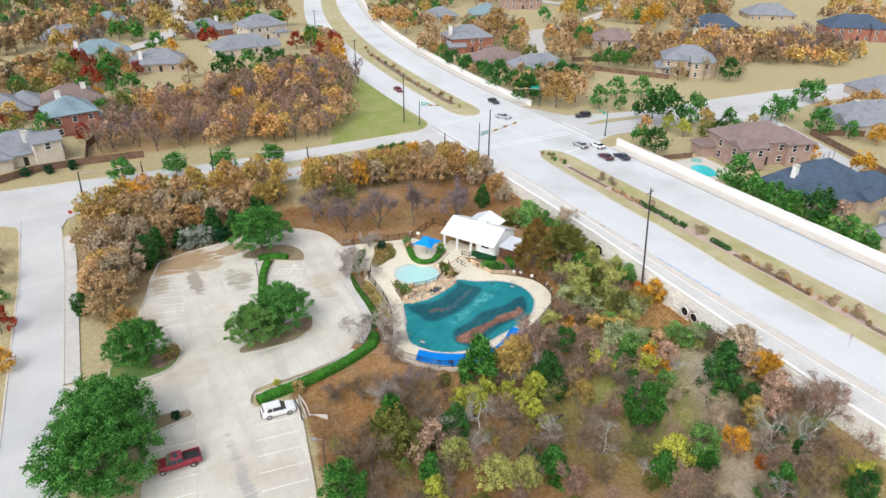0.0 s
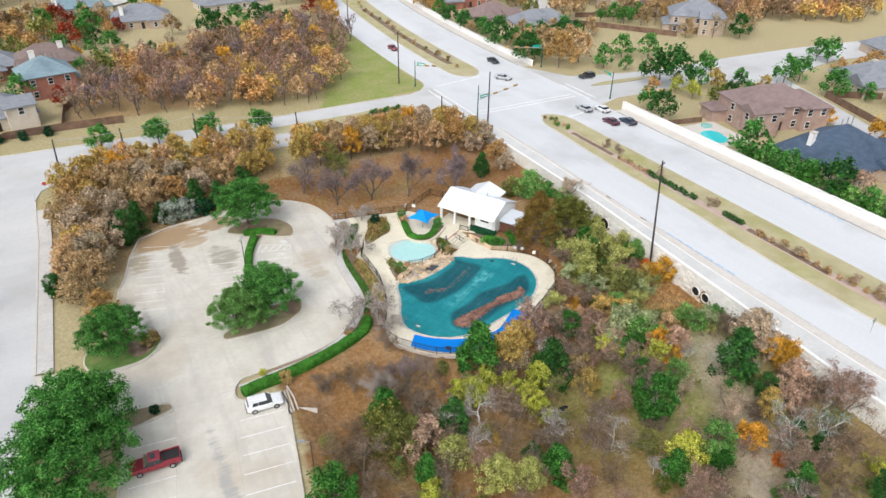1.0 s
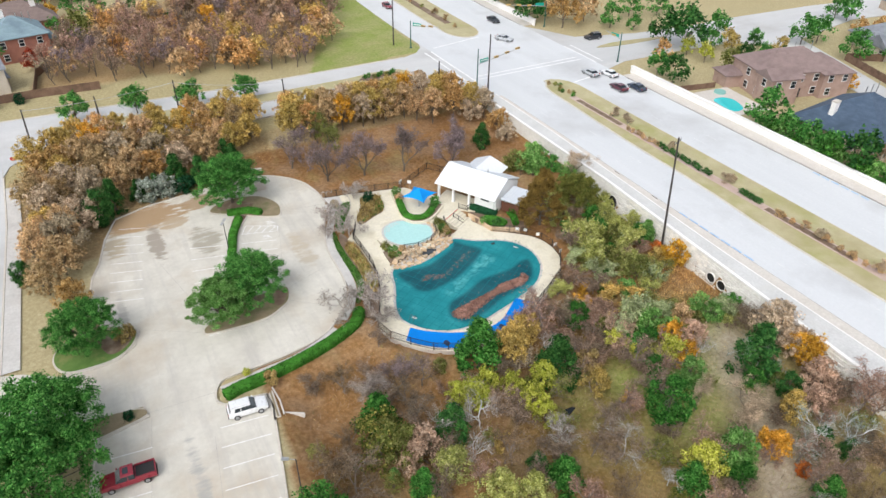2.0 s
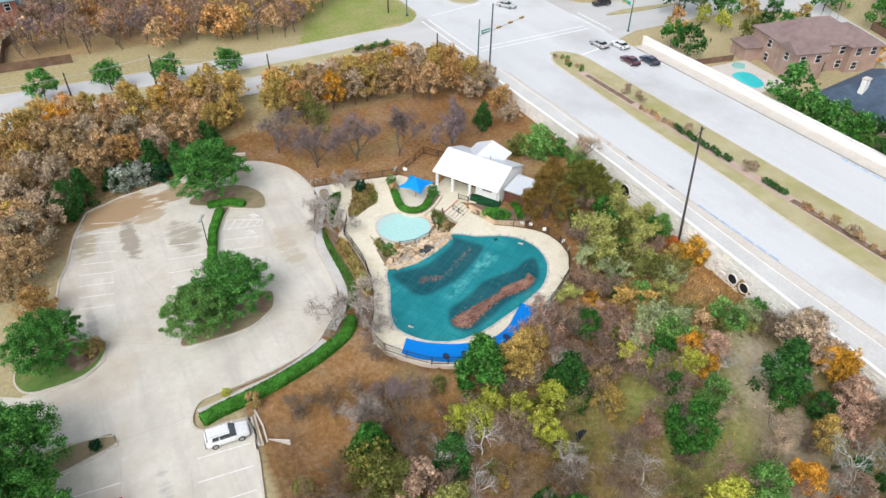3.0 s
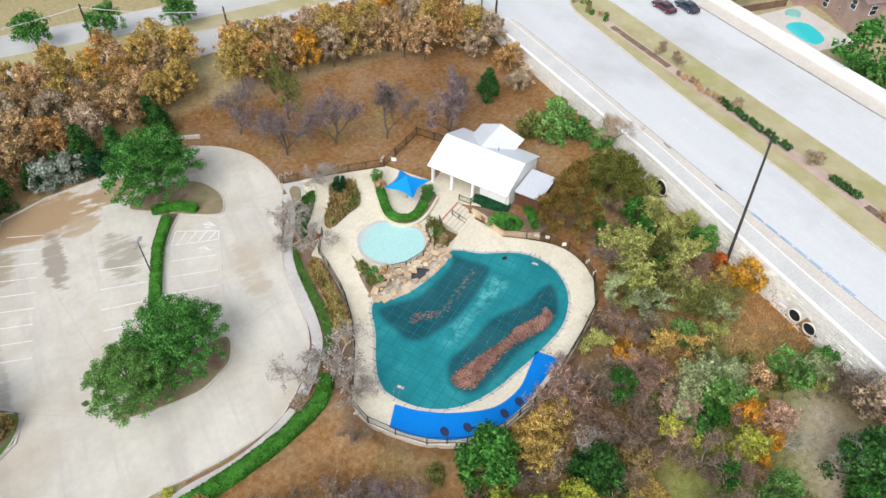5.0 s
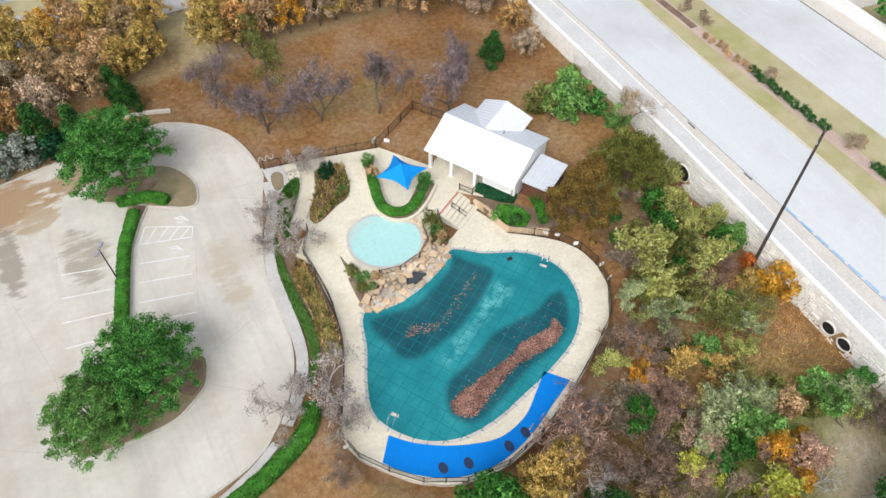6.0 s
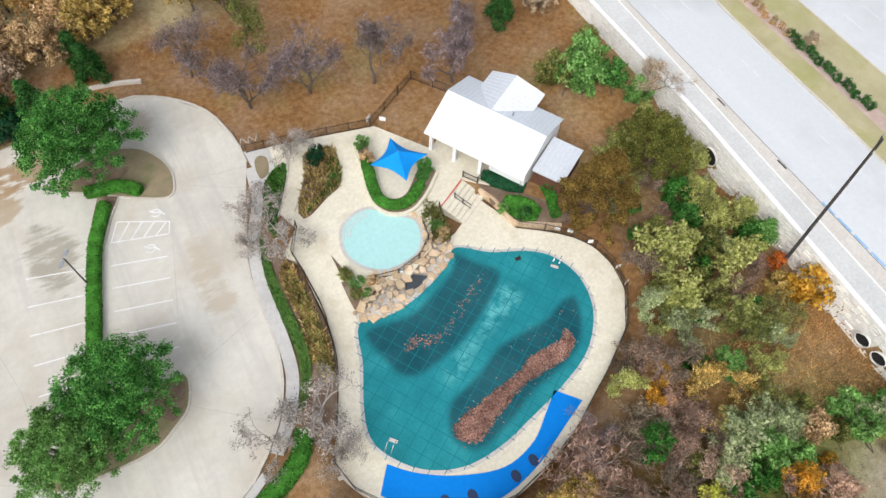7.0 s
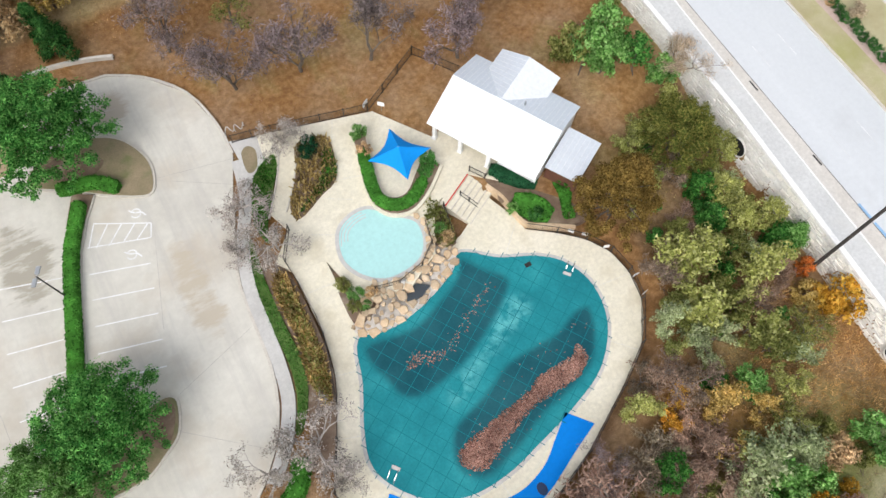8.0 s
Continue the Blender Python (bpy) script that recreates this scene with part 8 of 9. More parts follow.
# single garden trees, kind by kind
GARDENS = (
    ("juniper", ((125, 225, 1.0), (125, 215, 0.97), (124, 192, 1.49), (123, 174, 1.4), (142, 140, 1.41), (145, 136, 1.7), (123, 120, 0.87), (204, 165, 1.2), (161, 128, 0.6), (124, 74, 0.99), (10, 249, 0.97), (25, 236, 0.48), (32, 214, 0.63), (45, 251, 1.2), (48, 246, 1.18), (62, 252, 1.24), (65, 246, 1.22), (69, 239, 1.1))),
    ("rust", ((128, 165, 1.6), (134, 132, 0.82), (172, 270, 1.9), (138, 294, 1.7), (237, 205, 1.58), (61, 228, 1.15), (52, 215, 1.4), (94, 335, 1.55), (-17, 283, 1.03), (83, 234, 1.06))),
    ("brown", ((137, 167, 1.41), (165, 212, 1.9), (160, 236, 1.34), (198, 203, 1.9), (204, 200, 1.36), (252, 234, 1.9), (128, 251, 1.8), (198, 250, 1.68), (199, 231, 1.28), (229, 186, 1.48), (-12, 345, 1.84), (-20, 324, 1.72), (-3, 355, 1.9), (4, 331, 1.52), (32, 361, 1.71), (51, 352, 1.72), (36, 220, 1.15))),
    ("green", ((140, 159, 1.03), (152, 165, 1.09), (160, 162, 1.09), (144, 154, 0.69), (160, 139, 1.07), (122, 125, 0.77), (176, 125, 1.14), (181, 124, 1.1), (203, 135, 1.06), (206, 133, 1.1), (178, 111, 1.17), (123, 94, 1.03), (124, 89, 0.66), (124, 84, 0.7), (124, 80, 0.69), (123, 67, 0.63), (214, 292, 1.14), (243, 299, 1.2), (181, 203, 0.98), (-11, 201, 1.06), (14, 234, 1.2), (30, 300, 1.23), (24, 325, 1.36), (53, 325, 1.17), (55, 249, 1.31), (89, 284, 1.3), (85, 321, 1.55), (78, 332, 1.37))),
    ("yellow", ((143, 133, 0.71), (143, 127, 0.74))),
    ("olive", ((143, 119, 0.91), (156, 220, 1.04), (-4, 256, 1.44), (9, 209, 1.25), (77, 211, 0.97))),
    ("orange", ((159, 99, 0.61), (157, 85, 0.98), (184, 98, 0.8), (247, 250, 1.9), (4, 235, 0.68), (34, 290, 1.03), (72, 217, 1.03), (40, 204, 1.1))),
    ("pink", ((129, 71, 0.84),)),
    ("gold", ((-19, 219, 1.02), (40, 323, 1.58))),
    ("red", ((3, 251, 1.15), (51, 303, 1.28), (82, 282, 1.09))),
    ("purple", ((-7, 282, 1.3), (34, 253, 1.03))),
)
for lf, spots in GARDENS:
    for x, y, s in spots:
        x, s = (max(x, 125.6), s * 1.2) if 118 < x < 125.6 and y < 132 else (x, s)
        put(FARL if y > 300 else FAR, lf if lf != "purple" else "brown", x, y, s, f"{NAMES[lf if lf != 'purple' else 'brown']} garden tree among the houses", group="single garden trees")
        far_taken.append((x, y))
grove([(-2, 181), (14, 179), (54, 168.5), (66, 180), (72, 196), (86, 222), (84, 244), (70, 247), (56, 236), (40, 226), (24, 226), (8, 216)], 190, 3.1, ["twig", "rose", "rose", "twig", "brown", "rust", "rose", "purple", "twig", "dun", "gold"], 0.85, 1.15, "woodland tree behind the side road", "woodland trees", "pale brown and tan autumn woodland behind the side road")
grove([(84, 238), (96, 262), (100, 300), (92, 300), (84, 262), (76, 250)], 14, 4.5, ["rust", "orange", "green", "red", "brown"], 0.9, 1.2, "tree beside the highway", "highway side trees")
grove([(-70, 240), (-4, 246), (12, 248), (20, 262), (14, 290), (-60, 300)], 85, 4.6, ["rust", "green", "dun", "olive", "dun", "rust", "green", "brown", "dun", "red", "tan"], 0.75, 1.25, "garden tree between houses", "garden trees", "mixed autumn garden trees between houses")
grove([(-60, 310), (40, 318), (70, 340), (110, 380), (110, 480), (-80, 480)], 300, 4.6, ["brown", "dun", "rust", "gold", "green", "dun", "purple", "olive", "dun"], 0.95, 1.4, "garden tree in the far neighbourhood", "far garden trees", "mixed autumn garden trees of the far neighbourhood")
grove([(-70, 340), (-20, 320), (0, 352), (-10, 380), (-70, 400)], 45, 4.5, ["dun", "brown", "dun", "purple"], 0.95, 1.3, "woodland tree at the far edge", "far woodland trees", "bare brown woodland at the far edge")
grove([(124, 172), (136, 176), (160, 190), (150, 198), (132, 196), (125, 190)], 22, 4.2, ["juniper", "green", "brown", "brown", "green"], 0.7, 1.05, "tree behind the white wall", "trees behind the wall")
grove([(124, 196), (130, 205), (128, 240), (136, 268), (132, 270), (125, 236)], 20, 4, ["green", "rust", "juniper", "brown", "pink"], 0.65, 0.95, "tree behind the white wall", "trees behind the wall")
grove([(160, 235), (180, 250), (210, 240), (215, 262), (196, 262), (180, 290), (150, 300), (136, 330), (150, 360), (160, 300)], 80, 4.2, ["brown", "dun", "rust", "dun", "green", "gold"], 0.8, 1.15, "garden tree in the neighbourhood", "garden trees", "mixed autumn garden trees between houses")
grove([(205, 190), (240, 175), (262, 160), (282, 165), (290, 200), (250, 215), (215, 215)], 110, 4.0, ["dun", "brown", "rust", "gold", "dun", "purple"], 0.85, 1.2, "woodland tree near the street", "neighbourhood woodland", "tan and rust autumn woodland near the street")
grove([(255, 255), (320, 262), (330, 300), (260, 330), (230, 300)], 80, 5.0, ["brown", "gold", "rust", "dun", "green"], 0.9, 1.3, "garden tree in the far neighbourhood", "far garden trees", "mixed autumn garden trees of the far neighbourhood")
grove([(160, 330), (240, 350), (330, 330), (340, 430), (170, 440)], 150, 5.5, ["brown", "dun", "rust", "green", "gold", "dun"], 0.95, 1.4, "garden tree in the far neighbourhood", "far garden trees", "mixed autumn garden trees of the far neighbourhood")
grove([(330, 140), (400, 160), (400, 260), (345, 230)], 50, 6, ["brown", "dun", "rust", "gold"], 0.9, 1.35, "garden tree in the far neighbourhood", "far garden trees", "mixed autumn garden trees of the far neighbourhood")
for x, y, s, lf in ((-19.5, 110, 0.75, "red"), (-19, 99, 0.65, "orange"), (-21, 127, 0.8, "tan"), (-20, 120, 0.5, "green"), (-22, 134, 0.8, "tan")):
    put(FAR, lf, x, y, s, f"{NAMES[lf]} garden tree in a yard")
for x, y in ((-26, 173), (-16, 175), (-6, 175), (-11, 174.6)):
    put(SHRB, "hedgedark", x, y, 0.8, "dark green shrub along the board fence", cat="shrub")
grove([(176, 196), (190, 190), (186, 170), (214, 160), (214, 188), (222, 222), (200, 240), (172, 236)], 36, 5, ["brown", "tan", "rust", "green", "brown"], 0.7, 1.05, "garden tree in the neighbourhood", "garden trees", "mixed autumn garden trees between houses")
grove([(-40, 176), (-2, 180), (8, 214), (8, 246), (-40, 250)], 24, 5, ["green", "red", "gold", "brown", "olive", "green"], 0.6, 0.95, "garden tree between houses", "garden trees", "mixed autumn garden trees between houses")
grove([(150, 112), (176, 126), (172, 132), (150, 134)], 8, 5, ["green", "juniper", "gold", "green"], 0.6, 0.85, "garden tree by the house", "garden trees", "mixed autumn garden trees between houses")
grove([(182, 95), (215, 100), (220, 122), (184, 126)], 12, 5, ["green", "orange", "green", "rust"], 0.6, 0.9, "garden tree by the street", "garden trees", "mixed autumn garden trees between houses")
for k in range(16):
    put(SHRB, ("green", "lime", "hedge")[k % 3], 125.3 + 0.5 * math.sin(k * 2.3), 62 + 2.1 * k, 1.25 + 0.3 * math.sin(k * 1.7), "green screening shrub behind the white wall", group="screening shrubs", cat="shrub", z=ROAD - 0.2)
# ---------------------------------------------------------------- vehicles
TYRE = Geo().tube((0, -0.12, 0), (0, 0.12, 0), 0.36, 0.36, 16).mesh("tyre", M["black"])
RIM = Geo().tube((0, -0.13, 0), (0, 0.13, 0), 0.23, 0.23, 10).mesh("rim", M["galv"])
PAINT = {k: plain("paint_" + k, c, 0.28, 0.1, 0.6) for k, c in {"white": (0.78, 0.79, 0.80), "silver": (0.46, 0.48, 0.50), "black": (0.012, 0.014, 0.018), "red": (0.25, 0.012, 0.028), "maroon": (0.09, 0.012, 0.03), "navy": (0.02, 0.035, 0.07)}.items()}
LAMP, TAIL = plain("headlamp_glass", (0.7, 0.72, 0.74), 0.1, 0.2), plain("tail_lamp", (0.35, 0.01, 0.01), 0.25)


def rings(st):
    """Skin over cross sections (x, half width, floor, waist, top)."""
    rows = []
    for x, w, z0, zm, zt in st:
        rows.append([(x, -w * 0.9, z0), (x, -w, z0 + 0.15), (x, -w, zm), (x, -w * 0.93, zt), (x, -w * 0.5, zt + 0.03), (x, w * 0.5, zt + 0.03), (x, w * 0.93, zt), (x, w, zm), (x, w, z0 + 0.15), (x, w * 0.9, z0)])
    g = Geo().sheet([r + [r[0]] for r in rows][::-1])
    g.add(rows[0], [tuple(range(10))])
    g.add(rows[-1], [tuple(range(10))[::-1]])
    return g


def vehicle(kind, colour, x, y, yaw, z, label):
    """A parked vehicle with its nose along +x of its own axes."""
    P_ = PAINT[colour]
    t = thing({"truck": "pickup_truck", "suv": "suv", "sedan": "car"}[kind], None, label, {"truck": "pickup truck", "suv": "suv", "sedan": "car"}[kind], at=pose(x, y, z, 0, 0, yaw))
    if kind == "suv":
        L_, W, belt, top, axle = 4.55, 0.93, 1.08, 1.68, 1.35
        st = [(-2.25, 0.80, 0.45, 0.8, 1.0), (-2.12, 0.9, 0.32, 0.85, belt), (-1.2, W, 0.3, 0.9, belt), (0.9, W, 0.3, 0.9, belt - 0.02), (1.75, 0.9, 0.32, 0.82, 0.98), (2.15, 0.84, 0.36, 0.72, 0.88), (2.28, 0.74, 0.45, 0.62, 0.72)]
        cab = [(-2.1, 0.80, belt), (-1.85, 0.70, top - 0.06), (0.25, 0.70, top - 0.05), (0.98, 0.80, belt)]
    elif kind == "truck":
        L_, W, belt, top, axle = 5.5, 0.97, 1.12, 1.78, 1.75
        st = [(-2.75, 0.92, 0.5, 0.85, 1.1), (-0.75, W, 0.4, 0.9, 1.1), (-0.7, W, 0.4, 0.9, belt), (1.25, W, 0.4, 0.9, belt), (2.2, 0.94, 0.42, 0.88, 1.08), (2.6, 0.9, 0.45, 0.8, 1.0), (2.75, 0.8, 0.5, 0.7, 0.85)]
        cab = [(-0.72, 0.86, belt), (-0.6, 0.74, top - 0.05), (0.55, 0.74, top - 0.04), (1.25, 0.84, belt)]
    else:
        L_, W, belt, top, axle = 4.75, 0.91, 0.95, 1.42, 1.4
        st = [(-2.36, 0.76, 0.45, 0.75, 0.92), (-2.2, 0.86, 0.32, 0.78, 0.98), (-1.3, W, 0.28, 0.8, belt), (0.8, W, 0.28, 0.8, belt - 0.02), (1.8, 0.88, 0.3, 0.72, 0.84), (2.25, 0.8, 0.34, 0.62, 0.72), (2.38, 0.7, 0.42, 0.55, 0.62)]
        cab = [(-1.85, 0.78, belt), (-1.05, 0.66, top - 0.05), (0.15, 0.66, top - 0.05), (1.05, 0.78, belt - 0.02)]
    body = part("body", rings(st).mesh("body", P_, smooth=False), t)
    (xa, wa, za), (xb, wb, zb), (xc, wc, zc), (xd, wd, zd) = cab
    g = Geo().add([(xa, -wa, za - 0.02), (xa, wa, za - 0.02), (xb, -wb, zb), (xb, wb, zb), (xc, -wc, zc), (xc, wc, zc), (xd, -wd, zd - 0.02), (xd, wd, zd - 0.02)], [(0, 2, 3, 1), (4, 6, 7, 5), (0, 6, 4, 2), (1, 3, 5, 7), (2, 4, 5, 3)])
    part("glasshouse", g.mesh("glasshouse", M["glass"]), t, "dark tinted glass")
    part("roof", Geo().box((xb + xc) / 2, 0, zb + 0.03, xc - xb + 0.16, wb * 2 + 0.04, 0.09, 0, 0, 0.94).mesh("roof", P_), t)
    for s in (-1, 1):
        for fr in ((xb + xc) / 2,):
            part("pillar", Geo().bar((fr, s * (wa - 0.005), za), (fr + 0.02, s * (wb + 0.015), zb), 0.09, 0.04).mesh("pillar", P_), t)
        part("mirror", Geo().box(xd - 0.25, s * (W + 0.1), belt + 0.08, 0.14, 0.2, 0.15).mesh("mirror", P_), t)
        part("headlight", Geo().box(st[-2][0] + 0.03, s * 0.62, 0.68, 0.16, 0.3, 0.14).mesh("headlight", LAMP), t)
        part("tail_light", Geo().box(st[0][0] + 0.06, s * 0.70, 0.9, 0.16, 0.18, 0.26).mesh("tail_light", TAIL), t)
        for ax in (-axle, axle):
            wh = part("wheel", TYRE, t, "black tyre", at=pose(ax, s * (W - 0.1), 0.36))
            part("rim", RIM, wh, "grey alloy rim")
    part("bumper", Geo().box(st[-1][0] - 0.05, 0, 0.46, 0.2, 1.5, 0.2).mesh("bumper", M["black"]), t)
    part("bumper", Geo().box(st[0][0] + 0.02, 0, 0.5, 0.2, 1.6, 0.2).mesh("bumper", M["black"]), t)
    part("windscreen", Geo().add([(xd - 0.04, -wd + 0.06, zd + 0.02), (xd - 0.04, wd - 0.06, zd + 0.02), (xc + 0.03, wc - 0.05, zc - 0.03), (xc + 0.03, -wc + 0.05, zc - 0.03)], [(0, 1, 2, 3)]).mesh("windscreen", M["glass"]), t)
    if kind == "truck":
        part("bed_liner", Geo().box(-1.72, 0, 1.135, 1.85, 1.55, 0.05).mesh("bed_liner", M["black"]), t, "black truck bed")
        for s in (-1, 1):
            part("bed_side", Geo().box(-1.74, s * 0.86, 1.18, 2.0, 0.14, 0.26).mesh("bed_side", P_), t)
        part("tailgate", Geo().box(-2.7, 0, 1.16, 0.1, 1.75, 0.26).mesh("tailgate", P_), t)
        part("sunroof", Geo().box(0.1, 0, top + 0.025, 0.55, 0.85, 0.02).mesh("sunroof", M["glass"]), t)
    if kind == "suv":
        for s in (-1, 1):
            part("rear_quarter", Geo().add([(xa, s * (wa + 0.012), za), (xa + 0.55, s * (wa + 0.012), za), (xb + 0.45, s * (wb + 0.012), zb), (xb, s * (wb + 0.012), zb)], [(0, 1, 2, 3)]).mesh("rear_quarter", P_), t)
            part("roof_rail", Geo().bar((xb + 0.1, s * 0.62, top + 0.05), (xc - 0.1, s * 0.62, top + 0.05), 0.03, 0.03).mesh("roof_rail", M["galv"]), t)
    return t


vehicle("suv", "white", 13.9, 71.9, -5, 0, "white compact suv parked beside the hedge")
vehicle("truck", "red", 0.4, 68.3, 176, 0, "dark red pickup truck with black bed, parked")
vehicle("sedan", "silver", 112.3, 133.0, 92, ROAD, "silver car waiting at the junction")
vehicle("sedan", "white", 116.0, 130.6, 92, ROAD, "white car waiting at the junction")
vehicle("sedan", "maroon", 112.4, 123.0, 90, ROAD, "dark maroon car waiting behind another")
vehicle("sedan", "navy", 116.1, 121.2, 90, ROAD, "dark blue car waiting behind another")
vehicle("suv", "black", 129.4, 153.4, 170, ROAD, "black suv waiting on the east arm")
vehicle("sedan", "red", 92.4, 204, -92, ROAD, "red car on the far highway lanes")
vehicle("suv", "white", 64, 147.8, 2, ROAD, "white suv on the side road")
vehicle("sedan", "silver", 107.5, 163, -60, ROAD, "silver car turning in the junction")
vehicle("sedan", "black", 113.5, 178, -90, ROAD, "black car on the highway past the junction")

# ---------------------------------------------------------------- poles, signals, signs
def utility_pole(x, y, z, top, label, lean=(0, 0), arm=None):
    t = thing("utility_pole", None, label, "utility pole")
    part("shaft", Geo().tube((x, y, z), (x + lean[0], y + lean[1], top), 0.19, 0.12, 10).mesh("shaft", M["pole"]), t)
    if arm is not None:
        c, s = math.cos(arm) * 1.2, math.sin(arm) * 1.2
        ax, ay = x + lean[0], y + lean[1]
        part("crossarm", Geo().bar((ax - c, ay - s, top - 0.7), (ax + c, ay + s, top - 0.7), 0.1, 0.12).mesh("crossarm", M["pole"]), t)
        for k in (-0.9, 0, 0.9):
            part("insulator", Geo().tube((ax + c * k, ay + s * k, top - 0.64), (ax + c * k, ay + s * k, top - 0.36), 0.06, 0.04, 6).mesh("insulator", M["galv"]), t)
        part("brace", Geo().bar((ax, ay, top - 1.5), (ax + c * 0.8, ay + s * 0.8, top - 0.75), 0.05, 0.05).mesh("brace", M["galv"]), t)
    return t


utility_pole(81.4, 75.3, -1.5, 18.2, "tall dark leaning utility pole at the stone wall", (-0.95, 0.8), 0.4)
utility_pole(74, 137, 1.5, 10.8, "dark utility pole among the oaks", (0, 0))
utility_pole(80, 173, ROAD - 0.3, 16.5, "tall dark utility pole on the green verge", (0, 0), 0.2)
utility_pole(85.0, 134.6, ROAD - 0.3, 15.6, "tall dark utility pole at the junction", (0, 0))
utility_pole(41.5, 141, 1.8, 11.3, "dark utility pole beside the side road", (-0.2, 0), 1.4)
utility_pole(23, 156.8, ROAD, 8.8, "dark utility pole on the median", (0, 0), 1.4)
utility_pole(8, 159.4, ROAD, 7.2, "short dark pole on the median", (0, 0))
utility_pole(-5, 156, ROAD - 0.2, 8.3, "dark pole at the street corner", (0.3, 0))
utility_pole(92, 241, ROAD - 0.2, 13, "distant utility pole by the highway", (0, 0), 0.2)
utility_pole(100, 311, ROAD - 0.2, 13, "distant utility pole by the highway", (0, 0), 0.2)
for a, b2 in (((41.3, 141, 10.7), (23, 156.8, 8.3)), ((41.3, 141.5, 10.5), (23, 157.4, 8.1)), ((23, 156.8, 8.3), (-5, 156, 8.0)), ((23, 157.4, 8.1), (-5, 156.4, 7.8))):
    L = [np.array(a) * (1 - t) + np.array(b2) * t - np.array((0, 0, 2.4 * t * (1 - t))) for t in np.linspace(0, 1, 13)]
    g = Geo()
    for p, q in zip(L, L[1:]):
        g.tube(p, q, 0.03, 0.03, 4)
    thing("power_line", g.mesh("power_line", M["galv"]), "thin sagging grey overhead power line", "power line")


def signal(x, y, ang, arm, label, hgt=9.5, heads=3, flag=True):
    t = thing("traffic_signal", None, label, "traffic signal", at=pose(x, y, ROAD - 0.05, 0, 0, ang))
    part("shaft", Geo().tube((0, 0, 0), (0, 0, hgt - ROAD), 0.16, 0.10, 10).mesh("shaft", M["signal_green"]), t)
    part("base_plate", Geo().tube((0, 0, 0), (0, 0, 0.25), 0.34, 0.3, 10).mesh("base_plate", M["signal_green"]), t)
    part("mast_arm", Geo().tube((0, 0, 5.6), (arm, 0, 6.5), 0.12, 0.06, 8).mesh("mast_arm", M["galv"]), t)
    for i in range(heads):
        u = arm * (0.45 + 0.27 * i)
        hd2 = part("signal_head", Geo().box(u, 0, 5.6 + 0.9 * u / arm + 0.1, 1.25, 0.3, 0.42).mesh("signal_head", M["signal_yellow"]), t, "yellow horizontal signal head")
        for du in (-0.4, 0, 0.4):
            part("lens", Geo().tube((u + du, -0.17, 5.7 + 0.9 * u / arm), (u + du, -0.15, 5.7 + 0.9 * u / arm), 0.13, n=10).mesh("lens", M["black"]), hd2)
    if flag:
        sg = part("street_sign", Geo().box(1.9, 0, 6.2, 2.4, 0.06, 0.75).mesh("street_sign", M["sign_green"]), t, "green street name sign")
        part("sign_text_bar", Geo().box(1.9, -0.04, 6.2, 1.9, 0.03, 0.2).mesh("sign_text_bar", M["white_paint"]), sg)


signal(84.2, 138, 12, 12.5, "green traffic signal with a long mast arm", 11.6)
signal(83, 169, -55, 8, "green traffic signal at the grassy corner", 9.4, 2)
signal(124, 168, 165, 11, "green traffic signal by the white wall end", 9.4)
signal(124, 137, 100, 5, "green traffic signal on the east corner", 9.7, 1)


def lamp(x, y, z, ang, label, hgt=6.5, arm=0.9, two=False):
    t = thing("lamp_post", None, label, "lamp post", at=pose(x, y, z, 0, 0, ang))
    part("base", Geo().tube((0, 0, 0), (0, 0, 0.6), 0.25, 0.25, 10).mesh("base", M["walk"]), t)
    part("shaft", Geo().tube((0, 0, 0.6), (0, 0, hgt), 0.08, 0.06, 8).mesh("shaft", M["pole"]), t)
    for s in ((-1, 1) if two else (1,)):
        part("arm", Geo().bar((0, 0, hgt - 0.05), (s * arm, 0, hgt + 0.05), 0.06, 0.06).mesh("arm", M["galv"]), t)
        part("lamp_head", Geo().box(s * (arm + 0.25), 0, hgt + 0.05, 0.7, 0.34, 0.14).mesh("lamp_head", M["galv"]), t)


lamp(19.9, 104.6, 0.1, 60, "grey steel lamp post in the hedge strip", 5.4, 0.3, True)
lamp(15.6, 57.5, -0.3, 150, "grey steel lamp post behind the stalls", 7.0, 0.8)


def sign(x, y, z, ang, label, face, hgt=2.3, w=0.75, h=0.75, octo=False):
    t = thing("road_sign", None, label, "road sign", at=pose(x, y, z, 0, 0, ang))
    part("shaft", Geo().tube((0, 0, 0), (0, 0, hgt + h / 2), 0.035, 0.035, 6).mesh("shaft", M["galv"]), t)
    g = Geo()
    if octo:
        g.tube((0, -0.06, hgt), (0, -0.03, hgt), w / 2, w / 2, 8, 0, math.pi / 8)
    else:
        g.box(0, -0.05, hgt, w, 0.03, h)
    part("sign_face", g.mesh("sign_face", face), t)


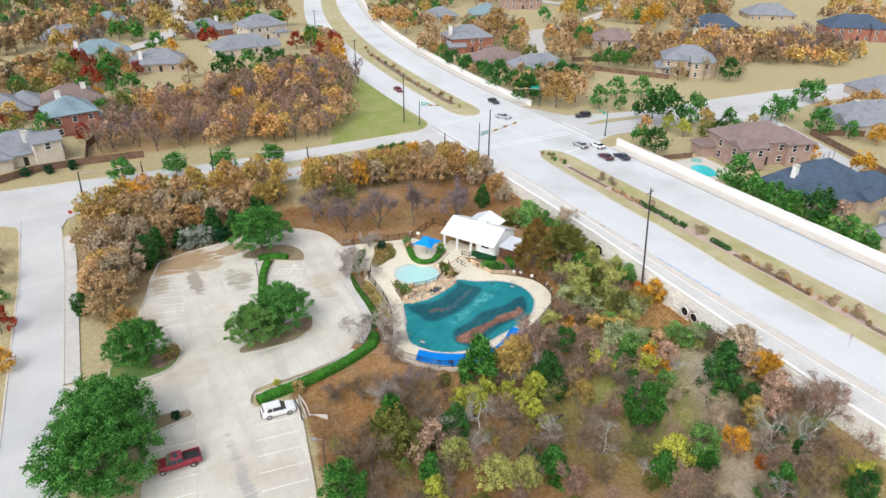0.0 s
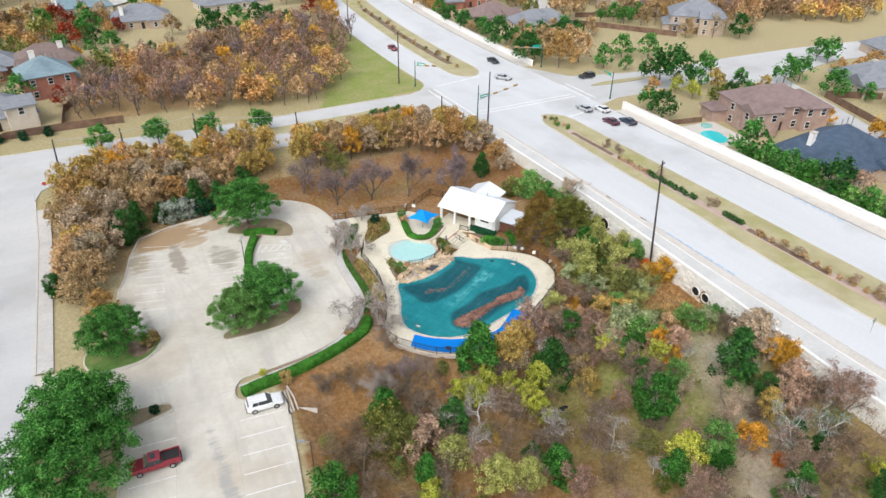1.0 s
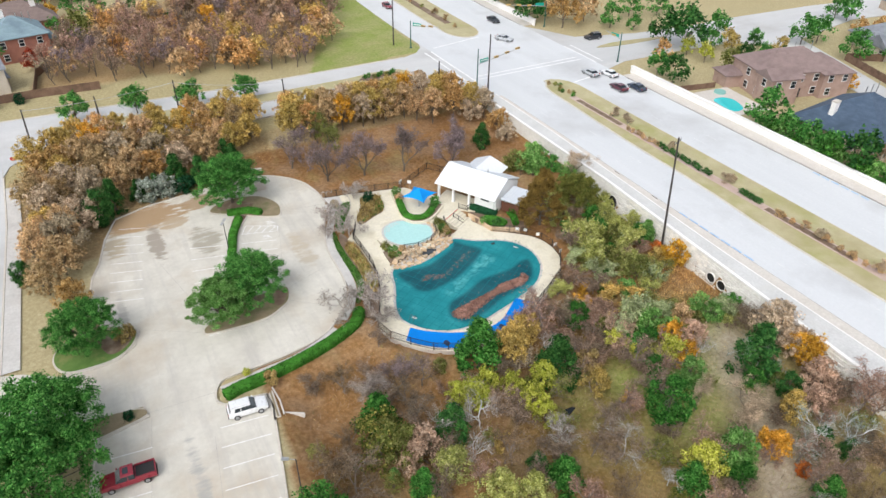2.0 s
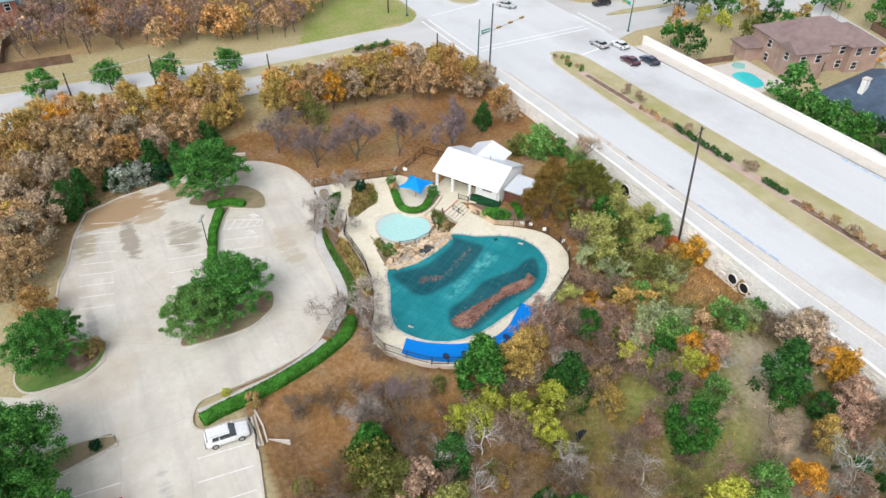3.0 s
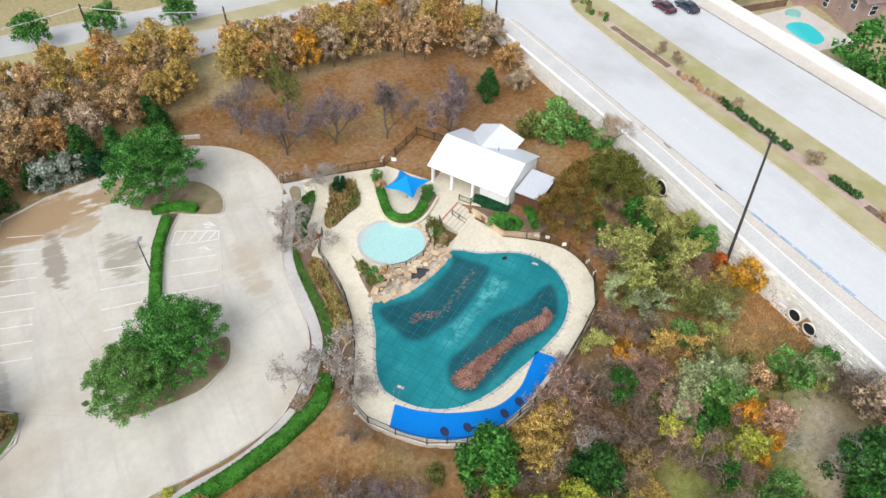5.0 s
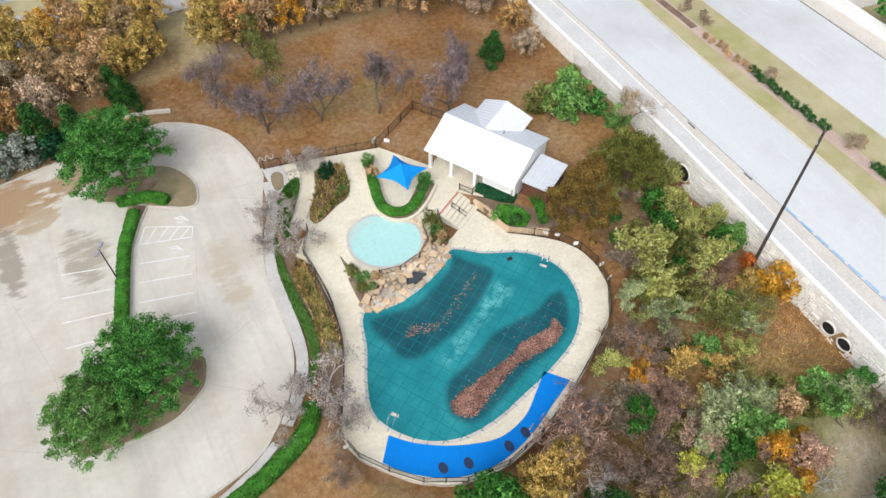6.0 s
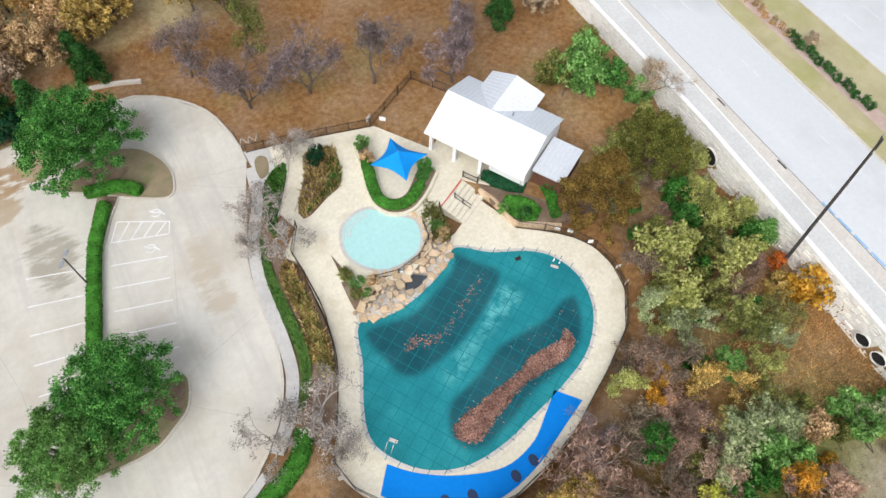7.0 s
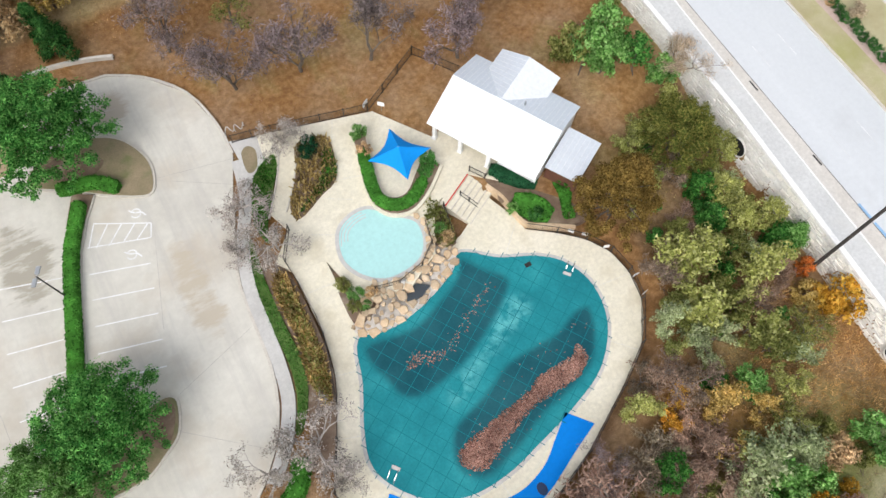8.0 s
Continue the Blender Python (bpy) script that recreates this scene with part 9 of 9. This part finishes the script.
sign(-7.5, 143.5, ROAD - 0.2, 170, "red and white stop sign at the street corner", M["red_paint"], 2.2, 0.8, 0.8, True)
sign(51.7, 110.0, UP - 0.1, 30, "white notice board on the yard fence", M["white_paint"], 1.2, 0.8, 0.7)
sign(53.1, 109.2, UP - 0.1, -40, "small white notice board by the deck", M["white_paint"], 1.2, 0.7, 0.6)
sign(92.4, 44, ROAD, 180, "small grey road sign beside the highway", M["galv"], 2.0, 0.6, 0.8)
for x, y, a in ((63.6, 88.0, 50), (62.6, 88.9, 40), (64.7, 86.0, 65), (65.5, 82.4, 85), (65.2, 80.6, 100)):
    t = thing("rules_sign", None, "white sign fixed to the pool fence", "sign", "pool fence signs", at=pose(x, y, LOW, 0, 0, a + 90))
    part("panel", Geo().box(0, -0.06, 0.95, 0.55, 0.03, 0.6).mesh("panel", M["white_paint"]), t)
    part("text_bar", Geo().box(0, -0.08, 1.05, 0.4, 0.01, 0.06).box(0, -0.08, 0.9, 0.4, 0.01, 0.06).mesh("text_bar", M["steel_dark"]), t)
# bike rack, wave of pale pipe
g = Geo()
L = spline([(38.3, 113.6), (38.7, 114.3), (39.1, 113.5), (39.5, 114.2), (39.9, 113.4), (40.3, 114.1)], 6, False)
for p, q in zip(L, L[1:]):
    g.tube((*p, 0.55), (*q, 0.55), 0.04, 0.04, 5)
br = thing("bike_rack", None, "pale wavy pipe bike rack on brown ground", "bike rack")
part("pipe", g.mesh("pipe", M["walk"]), br)
for p in (L[0], L[-1], L[len(L) // 2]):
    part("leg", Geo().tube((*p, -0.1), (*p, 0.55), 0.04, 0.04, 5).mesh("leg", M["walk"]), br)
# pool ladders and lift
for x, y, a in ((60.9, 86.2, 40), (38.0, 77.6, 220)):
    t = thing("pool_ladder", None, "chrome pool hand rail on a pale base", "pool rail", at=pose(x, y, LOW, 0, 0, a))
    for s in (-0.3, 0.3):
        g = Geo()
        L = [(-0.7, s, 0.05), (-0.65, s, 0.7), (-0.3, s, 0.9), (0.2, s, 0.75), (0.45, s, 0.2)]
        for p, q in zip(L, L[1:]):
            g.tube(p, q, 0.035, 0.035, 6)
        part("rail", g.mesh("rail", M["chrome"]), t)
    part("base", Geo().box(-0.75, 0, 0.04, 0.3, 0.75, 0.07).mesh("base", M["walk"]), t)
thing("pool_skimmer_lid", Geo().box(57.6, 88.2, LOW + 0.08, 0.6, 0.4, 0.06).mesh("pool_skimmer_lid", M["steel_dark"]), "dark lid lying on the cover", "lid")
# utility cabinet and drain inlets
thing("utility_cabinet", Geo().box(72, 142.6, ROAD + 0.6, 0.8, 0.6, 1.3).mesh("utility_cabinet", M["galv"]), "grey steel utility cabinet at the junction", "cabinet")
for x, y in ((86.2, 83.4), (86.2, 93)):
    thing("drain_inlet", Geo().box(x + 0.3, y, ROAD + 0.07, 0.18, 1.3, 0.12).mesh("drain_inlet", M["steel_dark"]), "dark kerb drain inlet", "drain")
# ---------------------------------------------------------------- stones of the retaining wall, laid in courses
rs = random.Random(3)


def stone_mesh(seed):
    r = random.Random(seed)
    j = lambda k: r.uniform(-k, k)
    a = [(0, -0.5 + j(0.03), -0.5 + j(0.05)), (0, 0.5 + j(0.03), -0.5 + j(0.05)), (0, 0.5 + j(0.03), 0.5 + j(0.05)), (0, -0.5 + j(0.03), 0.5 + j(0.05))]
    b_ = [(-1 + j(0.3), y * 0.9, z * 0.86) for _, y, z in a]
    return Geo().add(a + b_, [(4, 7, 6, 5), (0, 4, 5, 1), (1, 5, 6, 2), (2, 6, 7, 3), (3, 7, 4, 0)])


STONES = [stone_mesh(i) for i in range(10)]
SMESH = [g_.mesh("stone", M["stone"]) for g_ in STONES]
rest = Geo()
for row in range(13):
    hz = 0.36
    z = -2.2 + row * hz
    y = -60 + rs.uniform(0, 0.6)
    while y < 131:
        ln = rs.uniform(0.5, 1.25)
        cy, cz = y + ln / 2, z + hz / 2
        y += ln
        if any(math.hypot(cy - my, cz - mz) < r + 0.5 for my, mz, r in MOUTHS) or cz + hz / 2 > ROAD + 0.02:
            continue
        k = rs.randrange(10)
        dep = rs.uniform(0.10, 0.2)
        if 66.5 < cy < 85 and cz > -1.4 and rs.random() < 0.98:
            ob = part("stone", SMESH[k], wall)
            ob.matrix_basis = Matrix.Translation((wall_x(cy) + 0.01, cy, cz)) @ Matrix.Diagonal((dep, ln - 0.05, hz - 0.045, 1))
        else:
            rest.add([(wall_x(cy) + 0.01 + p[0] * dep, cy + p[1] * (ln - 0.05), cz + p[2] * (hz - 0.045)) for p in STONES[k].v], STONES[k].f)
tagged(part("stonework", rest.mesh("stonework", M["stone_far"]), wall), kind="stuff")
